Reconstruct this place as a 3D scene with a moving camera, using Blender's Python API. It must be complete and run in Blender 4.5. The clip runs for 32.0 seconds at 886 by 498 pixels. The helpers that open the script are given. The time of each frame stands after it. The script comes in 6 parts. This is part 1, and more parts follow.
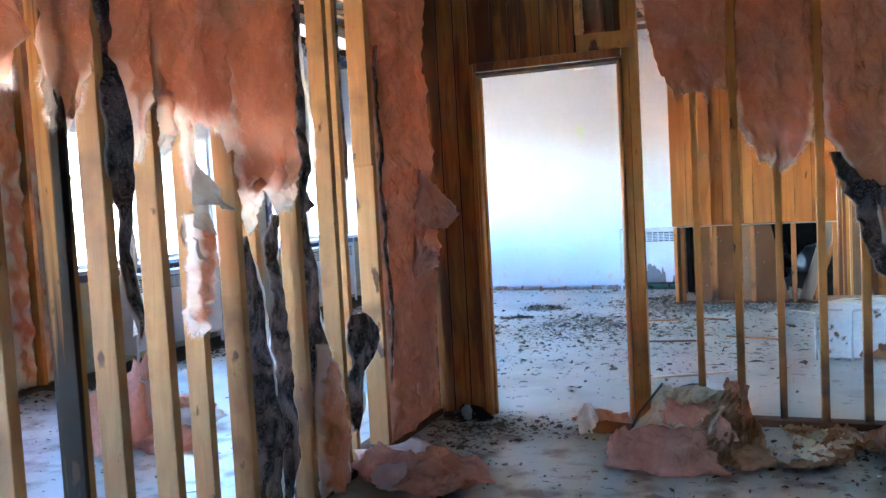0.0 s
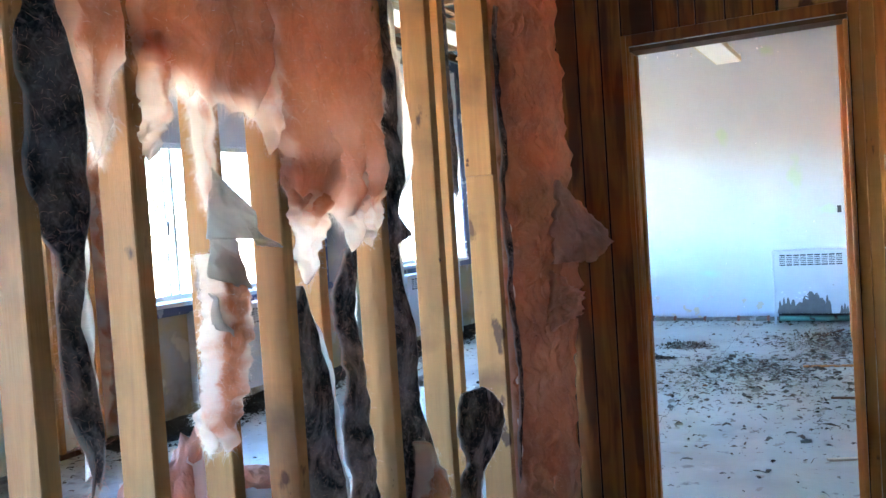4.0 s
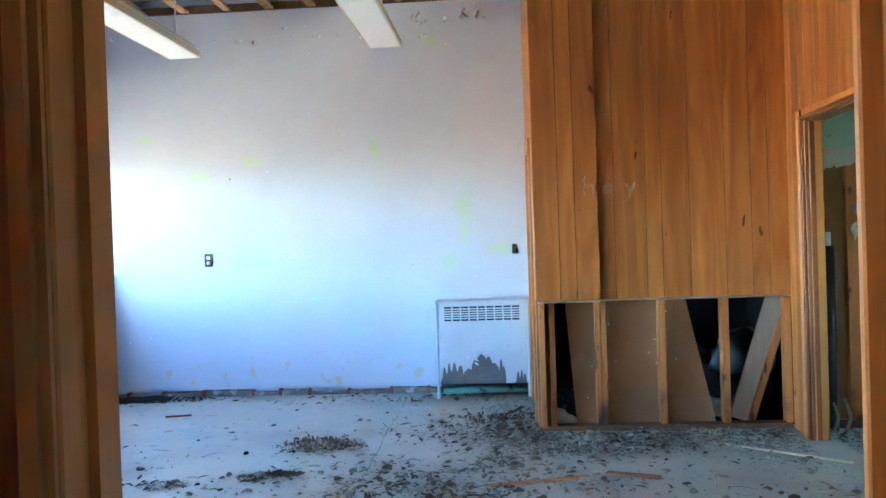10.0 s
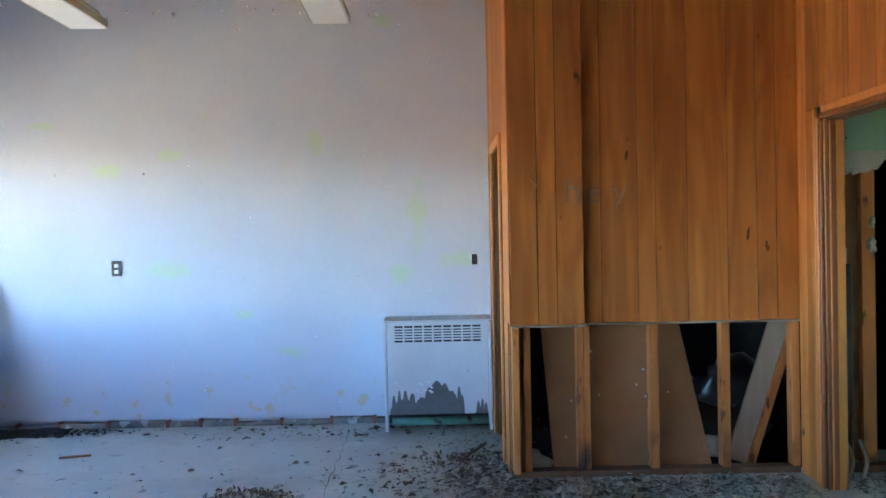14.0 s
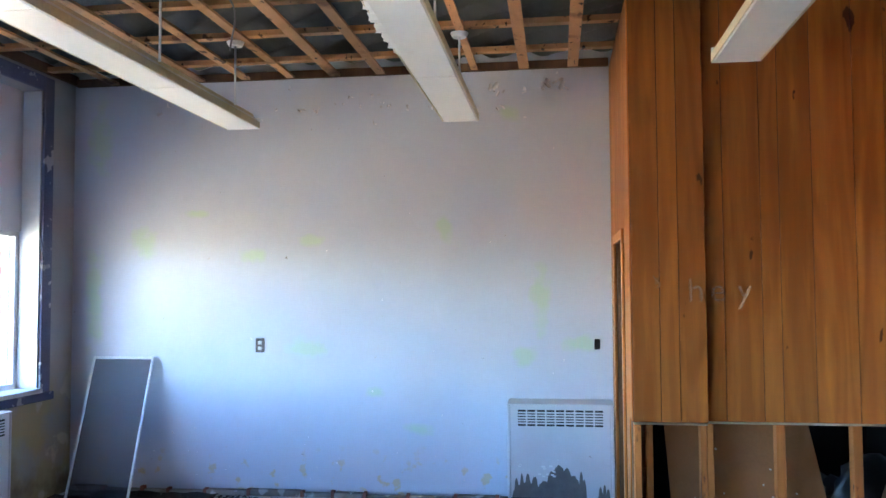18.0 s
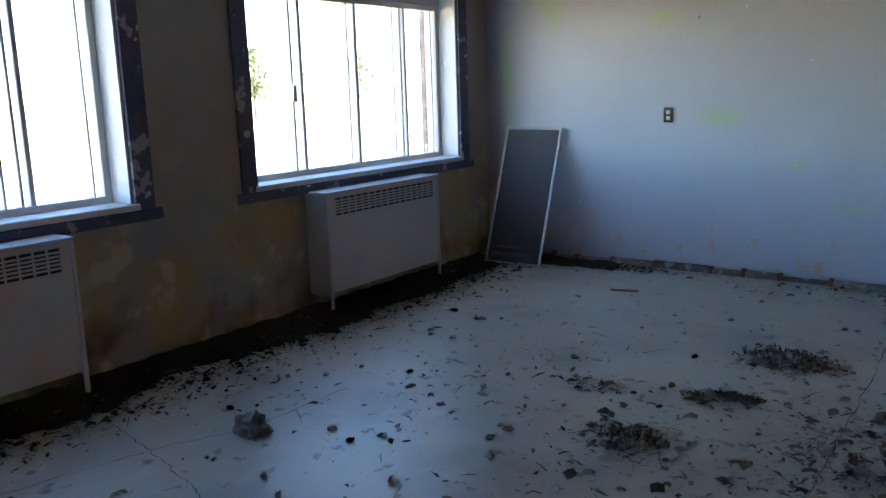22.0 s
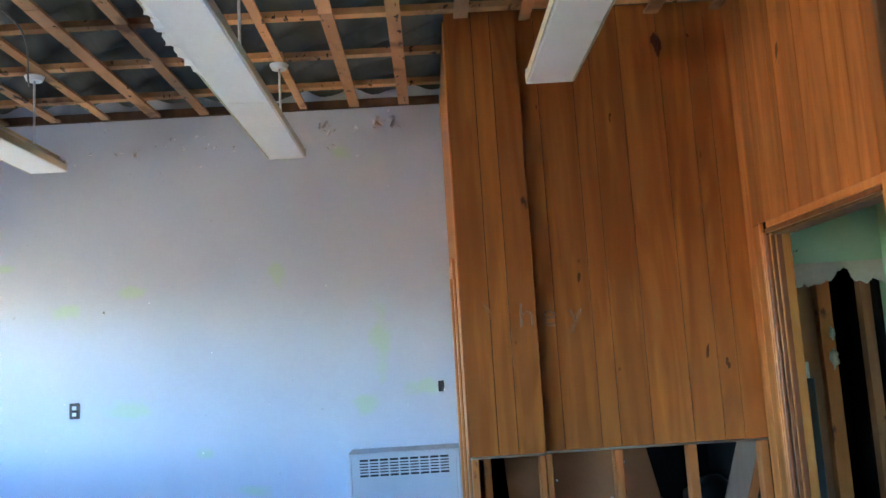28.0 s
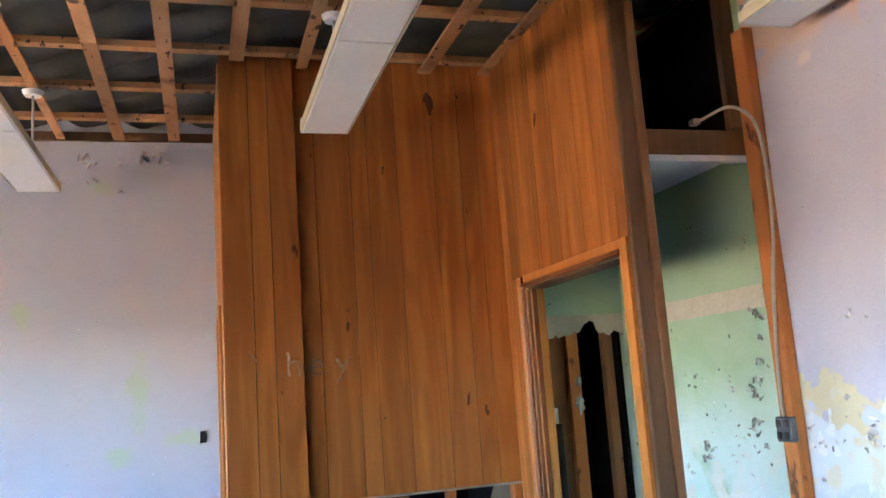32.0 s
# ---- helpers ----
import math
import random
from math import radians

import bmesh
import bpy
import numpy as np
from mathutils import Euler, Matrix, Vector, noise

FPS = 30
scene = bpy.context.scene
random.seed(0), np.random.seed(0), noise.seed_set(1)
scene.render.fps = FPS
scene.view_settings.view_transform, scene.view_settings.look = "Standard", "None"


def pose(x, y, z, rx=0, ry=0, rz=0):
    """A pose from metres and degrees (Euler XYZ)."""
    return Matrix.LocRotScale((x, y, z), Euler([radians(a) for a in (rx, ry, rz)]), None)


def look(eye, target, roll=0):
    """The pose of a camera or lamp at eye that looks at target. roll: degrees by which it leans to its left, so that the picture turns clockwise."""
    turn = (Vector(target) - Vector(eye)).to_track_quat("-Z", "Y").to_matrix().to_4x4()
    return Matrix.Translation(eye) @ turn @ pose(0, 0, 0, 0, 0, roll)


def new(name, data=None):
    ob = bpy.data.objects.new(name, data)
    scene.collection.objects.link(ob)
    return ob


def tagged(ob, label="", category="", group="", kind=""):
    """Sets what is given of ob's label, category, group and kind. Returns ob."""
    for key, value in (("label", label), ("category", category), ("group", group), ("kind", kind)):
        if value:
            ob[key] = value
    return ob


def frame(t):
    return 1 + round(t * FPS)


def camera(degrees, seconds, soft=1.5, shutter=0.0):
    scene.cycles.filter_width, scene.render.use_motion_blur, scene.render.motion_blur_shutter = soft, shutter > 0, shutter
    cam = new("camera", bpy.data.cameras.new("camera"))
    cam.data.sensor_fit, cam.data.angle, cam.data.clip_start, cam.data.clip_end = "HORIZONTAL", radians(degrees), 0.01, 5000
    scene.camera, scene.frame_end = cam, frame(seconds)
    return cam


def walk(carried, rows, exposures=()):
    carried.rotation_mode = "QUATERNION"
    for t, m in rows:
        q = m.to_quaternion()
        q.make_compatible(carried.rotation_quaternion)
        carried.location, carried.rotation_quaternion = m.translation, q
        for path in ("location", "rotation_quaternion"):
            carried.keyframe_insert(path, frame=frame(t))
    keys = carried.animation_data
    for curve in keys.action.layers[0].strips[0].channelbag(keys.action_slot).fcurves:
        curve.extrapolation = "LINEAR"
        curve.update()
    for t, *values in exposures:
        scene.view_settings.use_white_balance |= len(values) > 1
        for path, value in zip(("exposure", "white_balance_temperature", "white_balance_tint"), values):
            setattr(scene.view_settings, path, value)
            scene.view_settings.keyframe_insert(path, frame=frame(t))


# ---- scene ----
cam = camera(56.4, 32.0)
PATH = [
    (0, (0.286, 0.312, 1.37), (-0.436, 2.173, 1.246), -3.1),
    (0.5, (0.221, 0.482, 1.389), (-0.369, 2.391, 1.292), -2.5),
    (1, (0.199, 0.562, 1.386), (-0.34, 2.486, 1.307), -2.6),
    (1.5, (0.177, 0.626, 1.406), (-0.378, 2.544, 1.295), -3.4),
    (2, (0.142, 0.717, 1.4), (-0.526, 2.599, 1.292), -3.4),
    (2.5, (0.098, 0.826, 1.487), (-0.658, 2.671, 1.334), -3.8),
    (3, (-0.029, 1.013, 1.401), (-0.89, 2.814, 1.282), -4.0),
    (3.5, (-0.179, 1.23, 1.406), (-1.127, 2.99, 1.33), -3.8),
    (5.5, (-0.693, 1.99, 1.37), (-1.586, 3.778, 1.295), -3.0),
    (6, (-0.701, 2.097, 1.364), (-1.525, 3.916, 1.257), -3.1),
    (6.5, (-0.698, 2.34, 1.413), (-1.452, 4.189, 1.311), -3.4),
    (7, (-0.708, 2.595, 1.409), (-1.406, 4.469, 1.352), -3.6),
    (7.5, (-0.753, 2.911, 1.416), (-1.28, 4.84, 1.39), -3.0),
    (8, (-0.734, 3.182, 1.405), (-1.064, 5.154, 1.387), -2.9),
    (8.5, (-0.674, 3.465, 1.421), (-0.957, 5.445, 1.421), -2.6),
    (9, (-0.722, 3.742, 1.398), (-0.964, 5.727, 1.387), -1.8),
    (9.5, (-0.817, 4.015, 1.402), (-0.995, 6.007, 1.397), -2.2),
    (10, (-0.863, 4.337, 1.344), (-1.014, 6.331, 1.321), -1.9),
    (10.5, (-0.921, 4.605, 1.346), (-1.064, 6.599, 1.326), -1.4),
    (11, (-0.991, 4.865, 1.333), (-1.062, 6.864, 1.319), -1.3),
    (11.5, (-1.048, 5.014, 1.327), (-0.994, 7.013, 1.329), -2.0),
    (12, (-1.076, 5.11, 1.32), (-0.923, 7.104, 1.29), -2.5),
    (12.5, (-1.104, 5.228, 1.322), (-0.951, 7.221, 1.27), -2.4),
    (13, (-1.068, 5.265, 1.452), (-1.042, 7.264, 1.475), -2.7),
    (13.5, (-1.079, 5.193, 1.358), (-1.011, 7.192, 1.372), -2.0),
    (14, (-1.089, 5.234, 1.41), (-1.069, 7.234, 1.384), -1.1),
    (14.5, (-1.1, 5.278, 1.497), (-1.297, 7.266, 1.59), -1.8),
    (15, (-1.13, 5.28, 1.564), (-1.544, 7.227, 1.758), -3.2),
    (15.5, (-1.118, 5.3, 1.522), (-1.731, 7.191, 1.738), -3.9),
    (17.5, (-1.061, 4.961, 1.707), (-1.374, 6.934, 1.79), -1.2),
    (18, (-1.096, 4.997, 1.677), (-1.367, 6.976, 1.775), -0.3),
    (18.5, (-1.099, 5.103, 1.598), (-1.332, 7.088, 1.656), -0.0),
    (19, (-1.121, 5.234, 1.528), (-1.446, 7.207, 1.481), -0.9),
    (19.5, (-1.167, 5.302, 1.49), (-1.775, 7.201, 1.334), -1.1),
    (20, (-1.177, 5.305, 1.479), (-2.052, 7.087, 1.238), -1.1),
    (20.5, (-1.243, 5.277, 1.463), (-2.301, 6.945, 1.148), -0.5),
    (21, (-1.215, 5.311, 1.453), (-2.376, 6.898, 1.087), -0.8),
    (21.5, (-1.195, 5.298, 1.453), (-2.346, 6.888, 1.072), -1.3),
    (22, (-1.131, 5.27, 1.484), (-2.289, 6.855, 1.102), -1.8),
    (22.5, (-1.08, 5.303, 1.482), (-2.107, 6.98, 1.119), -2.2),
    (23, (-1.074, 5.281, 1.548), (-1.823, 7.119, 1.301), -2.8),
    (23.5, (-1.072, 5.233, 1.637), (-1.666, 7.142, 1.684), -4.4),
    (24, (-1.139, 5.2, 1.748), (-1.7, 7.088, 2.094), -5.6),
    (24.5, (-1.16, 5.145, 1.813), (-1.785, 6.962, 2.367), -5.9),
    (26.5, (-1.021, 5.249, 1.638), (-1.708, 6.966, 2.399), -2.8),
    (27, (-0.968, 5.281, 1.566), (-1.481, 7.113, 2.183), -3.4),
    (27.5, (-0.915, 5.279, 1.515), (-1.187, 7.214, 1.939), -3.4),
    (28, (-0.839, 5.278, 1.465), (-0.798, 7.261, 1.722), -3.5),
    (28.5, (-0.801, 5.28, 1.438), (-0.458, 7.248, 1.541), -3.6),
    (29, (-0.775, 5.274, 1.414), (-0.186, 7.186, 1.406), -3.9),
    (29.5, (-0.77, 5.274, 1.436), (-0.051, 7.14, 1.382), -3.8),
    (30, (-0.784, 5.284, 1.485), (-0.079, 7.155, 1.512), -3.3),
    (30.5, (-0.783, 5.284, 1.507), (-0.153, 7.179, 1.617), -2.8),
    (31, (-0.777, 5.267, 1.516), (-0.189, 7.17, 1.698), -2.9),
    (31.5, (-0.763, 5.251, 1.51), (-0.188, 7.149, 1.766), -4.1),
    (32, (-0.792, 5.249, 1.514), (-0.224, 7.14, 1.831), -4.0),
]
EXPOSURES = [(0, 6.4, 5400, 8), (2, 6.35, 5400, 6), (3.5, 6.2, 5400, 3), (6, 6.35, 5450, 3), (7, 6.25, 5500, 5), (8, 6.55, 5500, 2), (9, 6.2, 5450, 4), (10, 5.8, 5350, 3), (11, 5.55, 4850, -1), (12, 5.4, 5200, 4), (13, 5.3, 5500, 8), (14, 5.2, 5700, 8),
             (15, 4.9, 5500, 7), (16.5, 5.0, 5500, 7), (18, 5.3, 5600, 9), (19.2, 5.1, 5600, 4), (20.2, 4.15, 6100, 2), (21, 3.8, 6400, 3), (22, 3.85, 6400, 4), (23, 4.75, 6400, 6), (24, 5.82, 6000, 14), (25, 6.05, 5700, 11), (26.5, 5.92, 5350, 10), (27.2, 5.58, 5250, 11),
             (28, 5.15, 5250, 5), (28.5, 5.1, 5350, 9), (29.5, 4.8, 5700, 13), (31, 5.2, 5900, 16), (32, 5.4, 6100, 20)]
walk(cam, [(t, look(eye, target, roll)) for t, eye, target, roll in PATH], EXPOSURES)

# ---- world, sun, exposure ----
world = bpy.data.worlds.new("sky")
scene.world = world
world.use_nodes = True
wn = world.node_tree.nodes
sky = wn.new("ShaderNodeTexSky")
sky.sky_type, sky.sun_disc = "NISHITA", False
sky.sun_elevation, sky.sun_rotation = radians(60), radians(75)
sky.air_density, sky.dust_density, sky.ozone_density = 1.0, 0.0, 6.0
world.node_tree.links.new(sky.outputs[0], wn["Background"].inputs[0])
wn["Background"].inputs[1].default_value = 0.12
sun = new("sun", bpy.data.lights.new("sun", "SUN"))
sun.data.energy, sun.data.angle, sun.data.color = 5.0, radians(0.5), (1.0, 0.95, 0.87)
sun.matrix_world = look((20, 5.4, 36), (0, 0, 0))


# ---- materials ----
def surface(name, a, b, scale=4.0, rough=0.7, bump=0.15, stretch=(1, 1, 1), spots=(), grain=40.0, metal=0.0, vary=0.0, spec=0.4, bump_scale=None, fine_mix=0.5, blobs=None, island=False, rings=None):
    """A two-scale material: a to b by broad noise, fine grain, optional spots (colour, scale, from, to, stretch) and variation by object."""
    m = bpy.data.materials.new(name)
    m.use_nodes = True
    nt = m.node_tree
    n, l = nt.nodes, nt.links
    bs = n["Principled BSDF"]
    geo = n.new("ShaderNodeTexCoord")
    info = n.new("ShaderNodeObjectInfo")
    mp = n.new("ShaderNodeMapping")
    mp.inputs["Scale"].default_value = stretch
    gp = n.new("ShaderNodeNewGeometry")
    off = n.new("ShaderNodeVectorMath")
    off.operation = "MULTIPLY_ADD"
    dice = gp.outputs["Random Per Island"] if island else info.outputs["Random"]
    l.new(dice, off.inputs[0])
    off.inputs[1].default_value = (17, 11, 13) if vary else (0, 0, 0)
    l.new(gp.outputs["Position"], off.inputs[2])
    l.new(off.outputs[0], mp.inputs[0])

    def noise_tex(sc, detail=4.0, warp=0.0):
        t = n.new("ShaderNodeTexNoise")
        t.inputs["Scale"].default_value, t.inputs["Detail"].default_value = sc, detail
        t.inputs["Distortion"].default_value = warp
        l.new(mp.outputs[0], t.inputs["Vector"])
        return t

    def ramp(src, lo, hi):
        r = n.new("ShaderNodeMapRange")
        r.inputs[1].default_value, r.inputs[2].default_value = lo, hi
        l.new(src, r.inputs[0])
        return r.outputs[0]

    def mix(fac, c1, c2, mode="MIX"):
        x = n.new("ShaderNodeMix")
        x.data_type, x.blend_type = "RGBA", mode
        for i, v in ((0, fac), (6, c1), (7, c2)):
            if isinstance(v, (int, float)):
                x.inputs[i].default_value = v
            elif isinstance(v, tuple):
                x.inputs[i].default_value = (*v[:3], 1)
            else:
                l.new(v, x.inputs[i])
        return x.outputs[2]

    big, fine = noise_tex(scale, 5.0, 0.3), noise_tex(grain, 3.0)
    col = mix(ramp(big.outputs[0], 0.3, 0.7), a, b)
    fm = n.new("ShaderNodeMath")
    fm.operation = "MULTIPLY"
    l.new(ramp(fine.outputs[0], 0.35, 0.75), fm.inputs[0])
    fm.inputs[1].default_value = fine_mix
    col = mix(fm.outputs[0], col, tuple(0.72 * v for v in a))
    if rings:
        gm = n.new("ShaderNodeMapping")
        gm.inputs["Scale"].default_value = (1, 1, 0.10)
        l.new(off.outputs[0], gm.inputs[0])
        fig = n.new("ShaderNodeTexNoise")
        fig.inputs["Scale"].default_value, fig.inputs["Detail"].default_value, fig.inputs["Distortion"].default_value = rings[1], 2.0, 0.35
        l.new(gm.outputs[0], fig.inputs["Vector"])
        mul, wv = n.new("ShaderNodeMath"), n.new("ShaderNodeMath")
        mul.operation, wv.operation = "MULTIPLY", "SINE"
        mul.inputs[1].default_value = 70.0
        l.new(fig.outputs[0], mul.inputs[0])
        l.new(mul.outputs[0], wv.inputs[0])
        gf = n.new("ShaderNodeMath")
        gf.operation = "MULTIPLY"
        l.new(ramp(wv.outputs[0], -0.5, 1.0), gf.inputs[0])
        gf.inputs[1].default_value = rings[2]
        col = mix(gf.outputs[0], col, rings[0])
    for sp in spots:
        c, sc, lo, hi = sp[:4]
        t = n.new("ShaderNodeTexNoise")
        t.inputs["Scale"].default_value, t.inputs["Detail"].default_value = sc, 6.0
        mm = n.new("ShaderNodeMapping")
        mm.inputs["Scale"].default_value = sp[4] if len(sp) > 4 else (1, 1, 1)
        mm.inputs["Location"].default_value = sp[5] if len(sp) > 5 else (3.1, 1.7, 5.3)
        l.new(gp.outputs["Position"], mm.inputs[0])
        l.new(mm.outputs[0], t.inputs["Vector"])
        f = ramp(t.outputs[0], lo, hi)
        if len(sp) > 6:
            sep = n.new("ShaderNodeSeparateXYZ")
            l.new(gp.outputs["Position"], sep.inputs[0])
            k = n.new("ShaderNodeMath")
            k.operation = "MULTIPLY"
            l.new(f, k.inputs[0])
            rag = n.new("ShaderNodeMath")
            rag.operation = "MULTIPLY_ADD"
            l.new(t.outputs[0], rag.inputs[0])
            rag.inputs[1].default_value = -0.5
            l.new(sep.outputs[sp[6][0]], rag.inputs[2])
            l.new(ramp(rag.outputs[0], sp[6][1] - 0.25, sp[6][2] - 0.25), k.inputs[1])
            f = k.outputs[0]
        col = mix(f, col, c)
    for colour, axis, places in blobs or ():
        wob = n.new("ShaderNodeTexNoise")
        wob.inputs["Scale"].default_value, wob.inputs["Detail"].default_value = 7.0, 5.0
        l.new(gp.outputs["Position"], wob.inputs["Vector"])
        total = None
        for px, pz, rx, rz in places:
            d = n.new("ShaderNodeVectorMath")
            d.operation = "SUBTRACT"
            l.new(gp.outputs["Position"], d.inputs[0])
            d.inputs[1].default_value = (px, 0, pz) if axis == "y" else (0, px, pz)
            e = n.new("ShaderNodeVectorMath")
            e.operation = "MULTIPLY"
            l.new(d.outputs[0], e.inputs[0])
            e.inputs[1].default_value = (1 / rx, 0, 1 / rz) if axis == "y" else (0, 1 / rx, 1 / rz)
            g = n.new("ShaderNodeVectorMath")
            g.operation = "LENGTH"
            l.new(e.outputs[0], g.inputs[0])
            s = n.new("ShaderNodeMath")
            s.operation = "MULTIPLY_ADD"
            l.new(wob.outputs[0], s.inputs[0])
            s.inputs[1].default_value = 2.2
            l.new(g.outputs["Value"], s.inputs[2])
            r = n.new("ShaderNodeMapRange")
            r.inputs[1].default_value, r.inputs[2].default_value, r.inputs[3].default_value, r.inputs[4].default_value = 1.45, 2.15, 0.65, 0.0
            l.new(s.outputs[0], r.inputs[0])
            if total is None:
                total = r.outputs[0]
            else:
                x = n.new("ShaderNodeMath")
                x.operation = "MAXIMUM"
                l.new(total, x.inputs[0])
                l.new(r.outputs[0], x.inputs[1])
                total = x.outputs[0]
        col = mix(total, col, colour)
    if vary:
        hs = n.new("ShaderNodeHueSaturation")
        l.new(ramp(dice, 0, 1), hs.inputs["Value"])
        hs.inputs["Value"].links[0].from_node.inputs[3].default_value = 1 - vary
        hs.inputs["Value"].links[0].from_node.inputs[4].default_value = 1 + vary
        l.new(col, hs.inputs["Color"])
        col = hs.outputs[0]
    l.new(col, bs.inputs["Base Color"])
    bs.inputs["Roughness"].default_value, bs.inputs["Metallic"].default_value = rough, metal
    bs.inputs["Specular IOR Level"].default_value = spec
    if bump:
        bp = n.new("ShaderNodeBump")
        bp.inputs["Strength"].default_value, bp.inputs["Distance"].default_value = bump, 0.02
        l.new(fine.outputs[0] if bump_scale is None else noise_tex(bump_scale, 6.0).outputs[0], bp.inputs["Height"])
        l.new(bp.outputs[0], bs.inputs["Normal"])
    return m


STUD = surface("stud_pine", (0.60, 0.285, 0.088), (0.45, 0.190, 0.052), 2.4, 0.75, 0.12, (7, 7, 0.45), [((0.13, 0.05, 0.02), 5, 0.64, 0.68, (2.0, 2.0, 1.0)), ((0.24, 0.10, 0.035), 2.5, 0.58, 0.72), ((0.13, 0.05, 0.02), 9, 0.70, 0.72, (1.5, 1.5, 1.0), (4, 8, 2))], 25, vary=0.18, rings=((0.42, 0.19, 0.06), 6.0, 0.45))
DARKSTUD = surface("stud_aged", (0.20, 0.10, 0.045), (0.12, 0.06, 0.03), 3, 0.8, 0.12, (6, 6, 0.5), [], 25, vary=0.2)
AGED = surface("stud_brown", (0.30, 0.135, 0.052), (0.19, 0.08, 0.030), 3, 0.75, 0.1, (6, 6, 0.5), [((0.06, 0.03, 0.02), 6, 0.68, 0.72)], 25, vary=0.15)
PANEL = surface("panel_honey", (0.465, 0.167, 0.036), (0.340, 0.106, 0.020), 1.6, 0.48, 0.03, (6, 6, 0.35), [((0.17, 0.055, 0.015), 5, 0.735, 0.78, (3, 3, 1.3)), ((0.48, 0.165, 0.028), 1.2, 0.55, 0.75, (4, 4, 0.4)), ((0.33, 0.100, 0.016), 2.2, 0.52, 0.72, (5, 5, 0.5), (1, 6, 2)), ((0.54, 0.19, 0.032), 1.6, 0.54, 0.74, (7, 7, 0.6), (4, 1, 7)), ((0.10, 0.032, 0.010), 3.6, 0.715, 0.735, (2.2, 2.2, 1.1), (9, 2, 4))], 30, vary=0.20, spec=0.22, rings=((0.22, 0.066, 0.012), 2.8, 0.38))
PANELDARK = surface("panel_walnut", (0.43, 0.160, 0.042), (0.28, 0.094, 0.022), 2.2, 0.5, 0.03, (9, 9, 0.45), [((0.07, 0.026, 0.01), 5, 0.69, 0.74, (3, 3, 1.3)), ((0.15, 0.052, 0.018), 1.6, 0.50, 0.56, (5, 5, 0.7), (2, 2, 2))], 20, vary=0.2, spec=0.2, rings=((0.14, 0.048, 0.016), 6.0, 0.40))
REDTRIM = surface("trim_red_varnish", (0.25, 0.072, 0.017), (0.155, 0.042, 0.010), 3, 0.34, 0.03, (9, 9, 0.5), [], 20, vary=0.1)
TRIMWOOD = surface("trim_varnished", (0.58, 0.215, 0.045), (0.44, 0.145, 0.025), 3, 0.36, 0.03, (9, 9, 0.5), [], 20, vary=0.1)
PLASTER = surface("plaster_lilac", (0.58, 0.60, 0.67), (0.53, 0.55, 0.62), 1.2, 0.75, 0.05, (1, 1, 1),
                  [((0.26, 0.24, 0.24), 9, 0.745, 0.76), ((0.58, 0.50, 0.36), 9, 0.60, 0.64, (1, 1, 1), (5, 0, 1), (2, 0.36, 0.12))], 60, fine_mix=0.12,
                  blobs=[((0.50, 0.64, 0.42), "y", [(-4.56, 2.08, 0.16, 0.13), (-3.61, 1.97, 0.13, 0.07), (-3.08, 2.09, 0.12, 0.05), (-1.99, 2.17, 0.07, 0.12), (-1.22, 1.60, 0.08, 0.30), (-3.12, 1.21, 0.22, 0.10), (-0.90, 1.26, 0.15, 0.08),
                                                     (-2.2, 0.56, 0.12, 0.06), (-4.95, 3.0, 0.12, 0.35), (-4.08, 2.32, 0.10, 0.04), (-1.35, 1.15, 0.12, 0.10), (-1.9, 3.1, 0.08, 0.07), (-1.45, 3.08, 0.1, 0.07), (-5.0, 1.6, 0.1, 0.5), (-2.55, 0.85, 0.08, 0.05)])])
GREENWALL = surface("plaster_green", (0.42, 0.56, 0.345), (0.35, 0.48, 0.29), 1.5, 0.7, 0.08, (1, 1, 1),
                    [((0.62, 0.74, 0.67), 3.2, 0.30, 0.46, (1, 1, 1), (0, 0, 0), (2, 1.50, 1.05)), ((0.50, 0.66, 0.52), 1.6, 0.40, 0.60, (1, 1, 1), (6, 0, 0), (2, 2.0, 1.3)), ((0.70, 0.66, 0.54), 5.5, 0.54, 0.60, (1, 1, 1), (0, 4, 0), (2, 1.1, 0.8)), ((0.74, 0.75, 0.70), 4.5, 0.52, 0.58, (1, 1, 1), (2, 4, 5), (2, 1.0, 0.7)), ((0.14, 0.15, 0.11), 15, 0.71, 0.73)], 60, fine_mix=0.15)
PURPLE = surface("plaster_peeling", (0.62, 0.59, 0.69), (0.55, 0.53, 0.63), 1.5, 0.75, 0.12, (1, 1, 1),
                 [((0.70, 0.63, 0.43), 6, 0.34, 0.38, (1, 1, 1), (2, 0, 0), (2, 1.37, 1.35)), ((0.70, 0.76, 0.82), 4.2, 0.34, 0.38, (1, 1, 1), (0, 4, 2), (2, 1.29, 1.27)), ((0.61, 0.67, 0.82), 3.0, 0.50, 0.53, (1, 1, 1), (1, 4, 7), (2, 1.26, 1.24)),
                  ((0.72, 0.69, 0.56), 4.6, 0.555, 0.60, (1, 1, 1), (5, 4, 1), (2, 1.33, 1.3)), ((0.80, 0.83, 0.86), 7.0, 0.585, 0.60, (1, 1, 1), (9, 4, 1), (2, 1.3, 1.27)), ((0.74, 0.52, 0.42), 2.5, 0.46, 0.47, (1, 1, 1), (4, 1, 0), (2, 2.80, 2.95)), ((0.30, 0.26, 0.24), 17, 0.725, 0.74)], 60, fine_mix=0.15,
                 blobs=[((0.46, 0.42, 0.44), "x", [(7.62, 1.92, 0.04, 0.10), (7.55, 1.75, 0.06, 0.03)]), ((0.80, 0.66, 0.60), "x", [(7.45, 1.38, 0.12, 0.12), (8.12, 2.82, 0.05, 0.04)])])
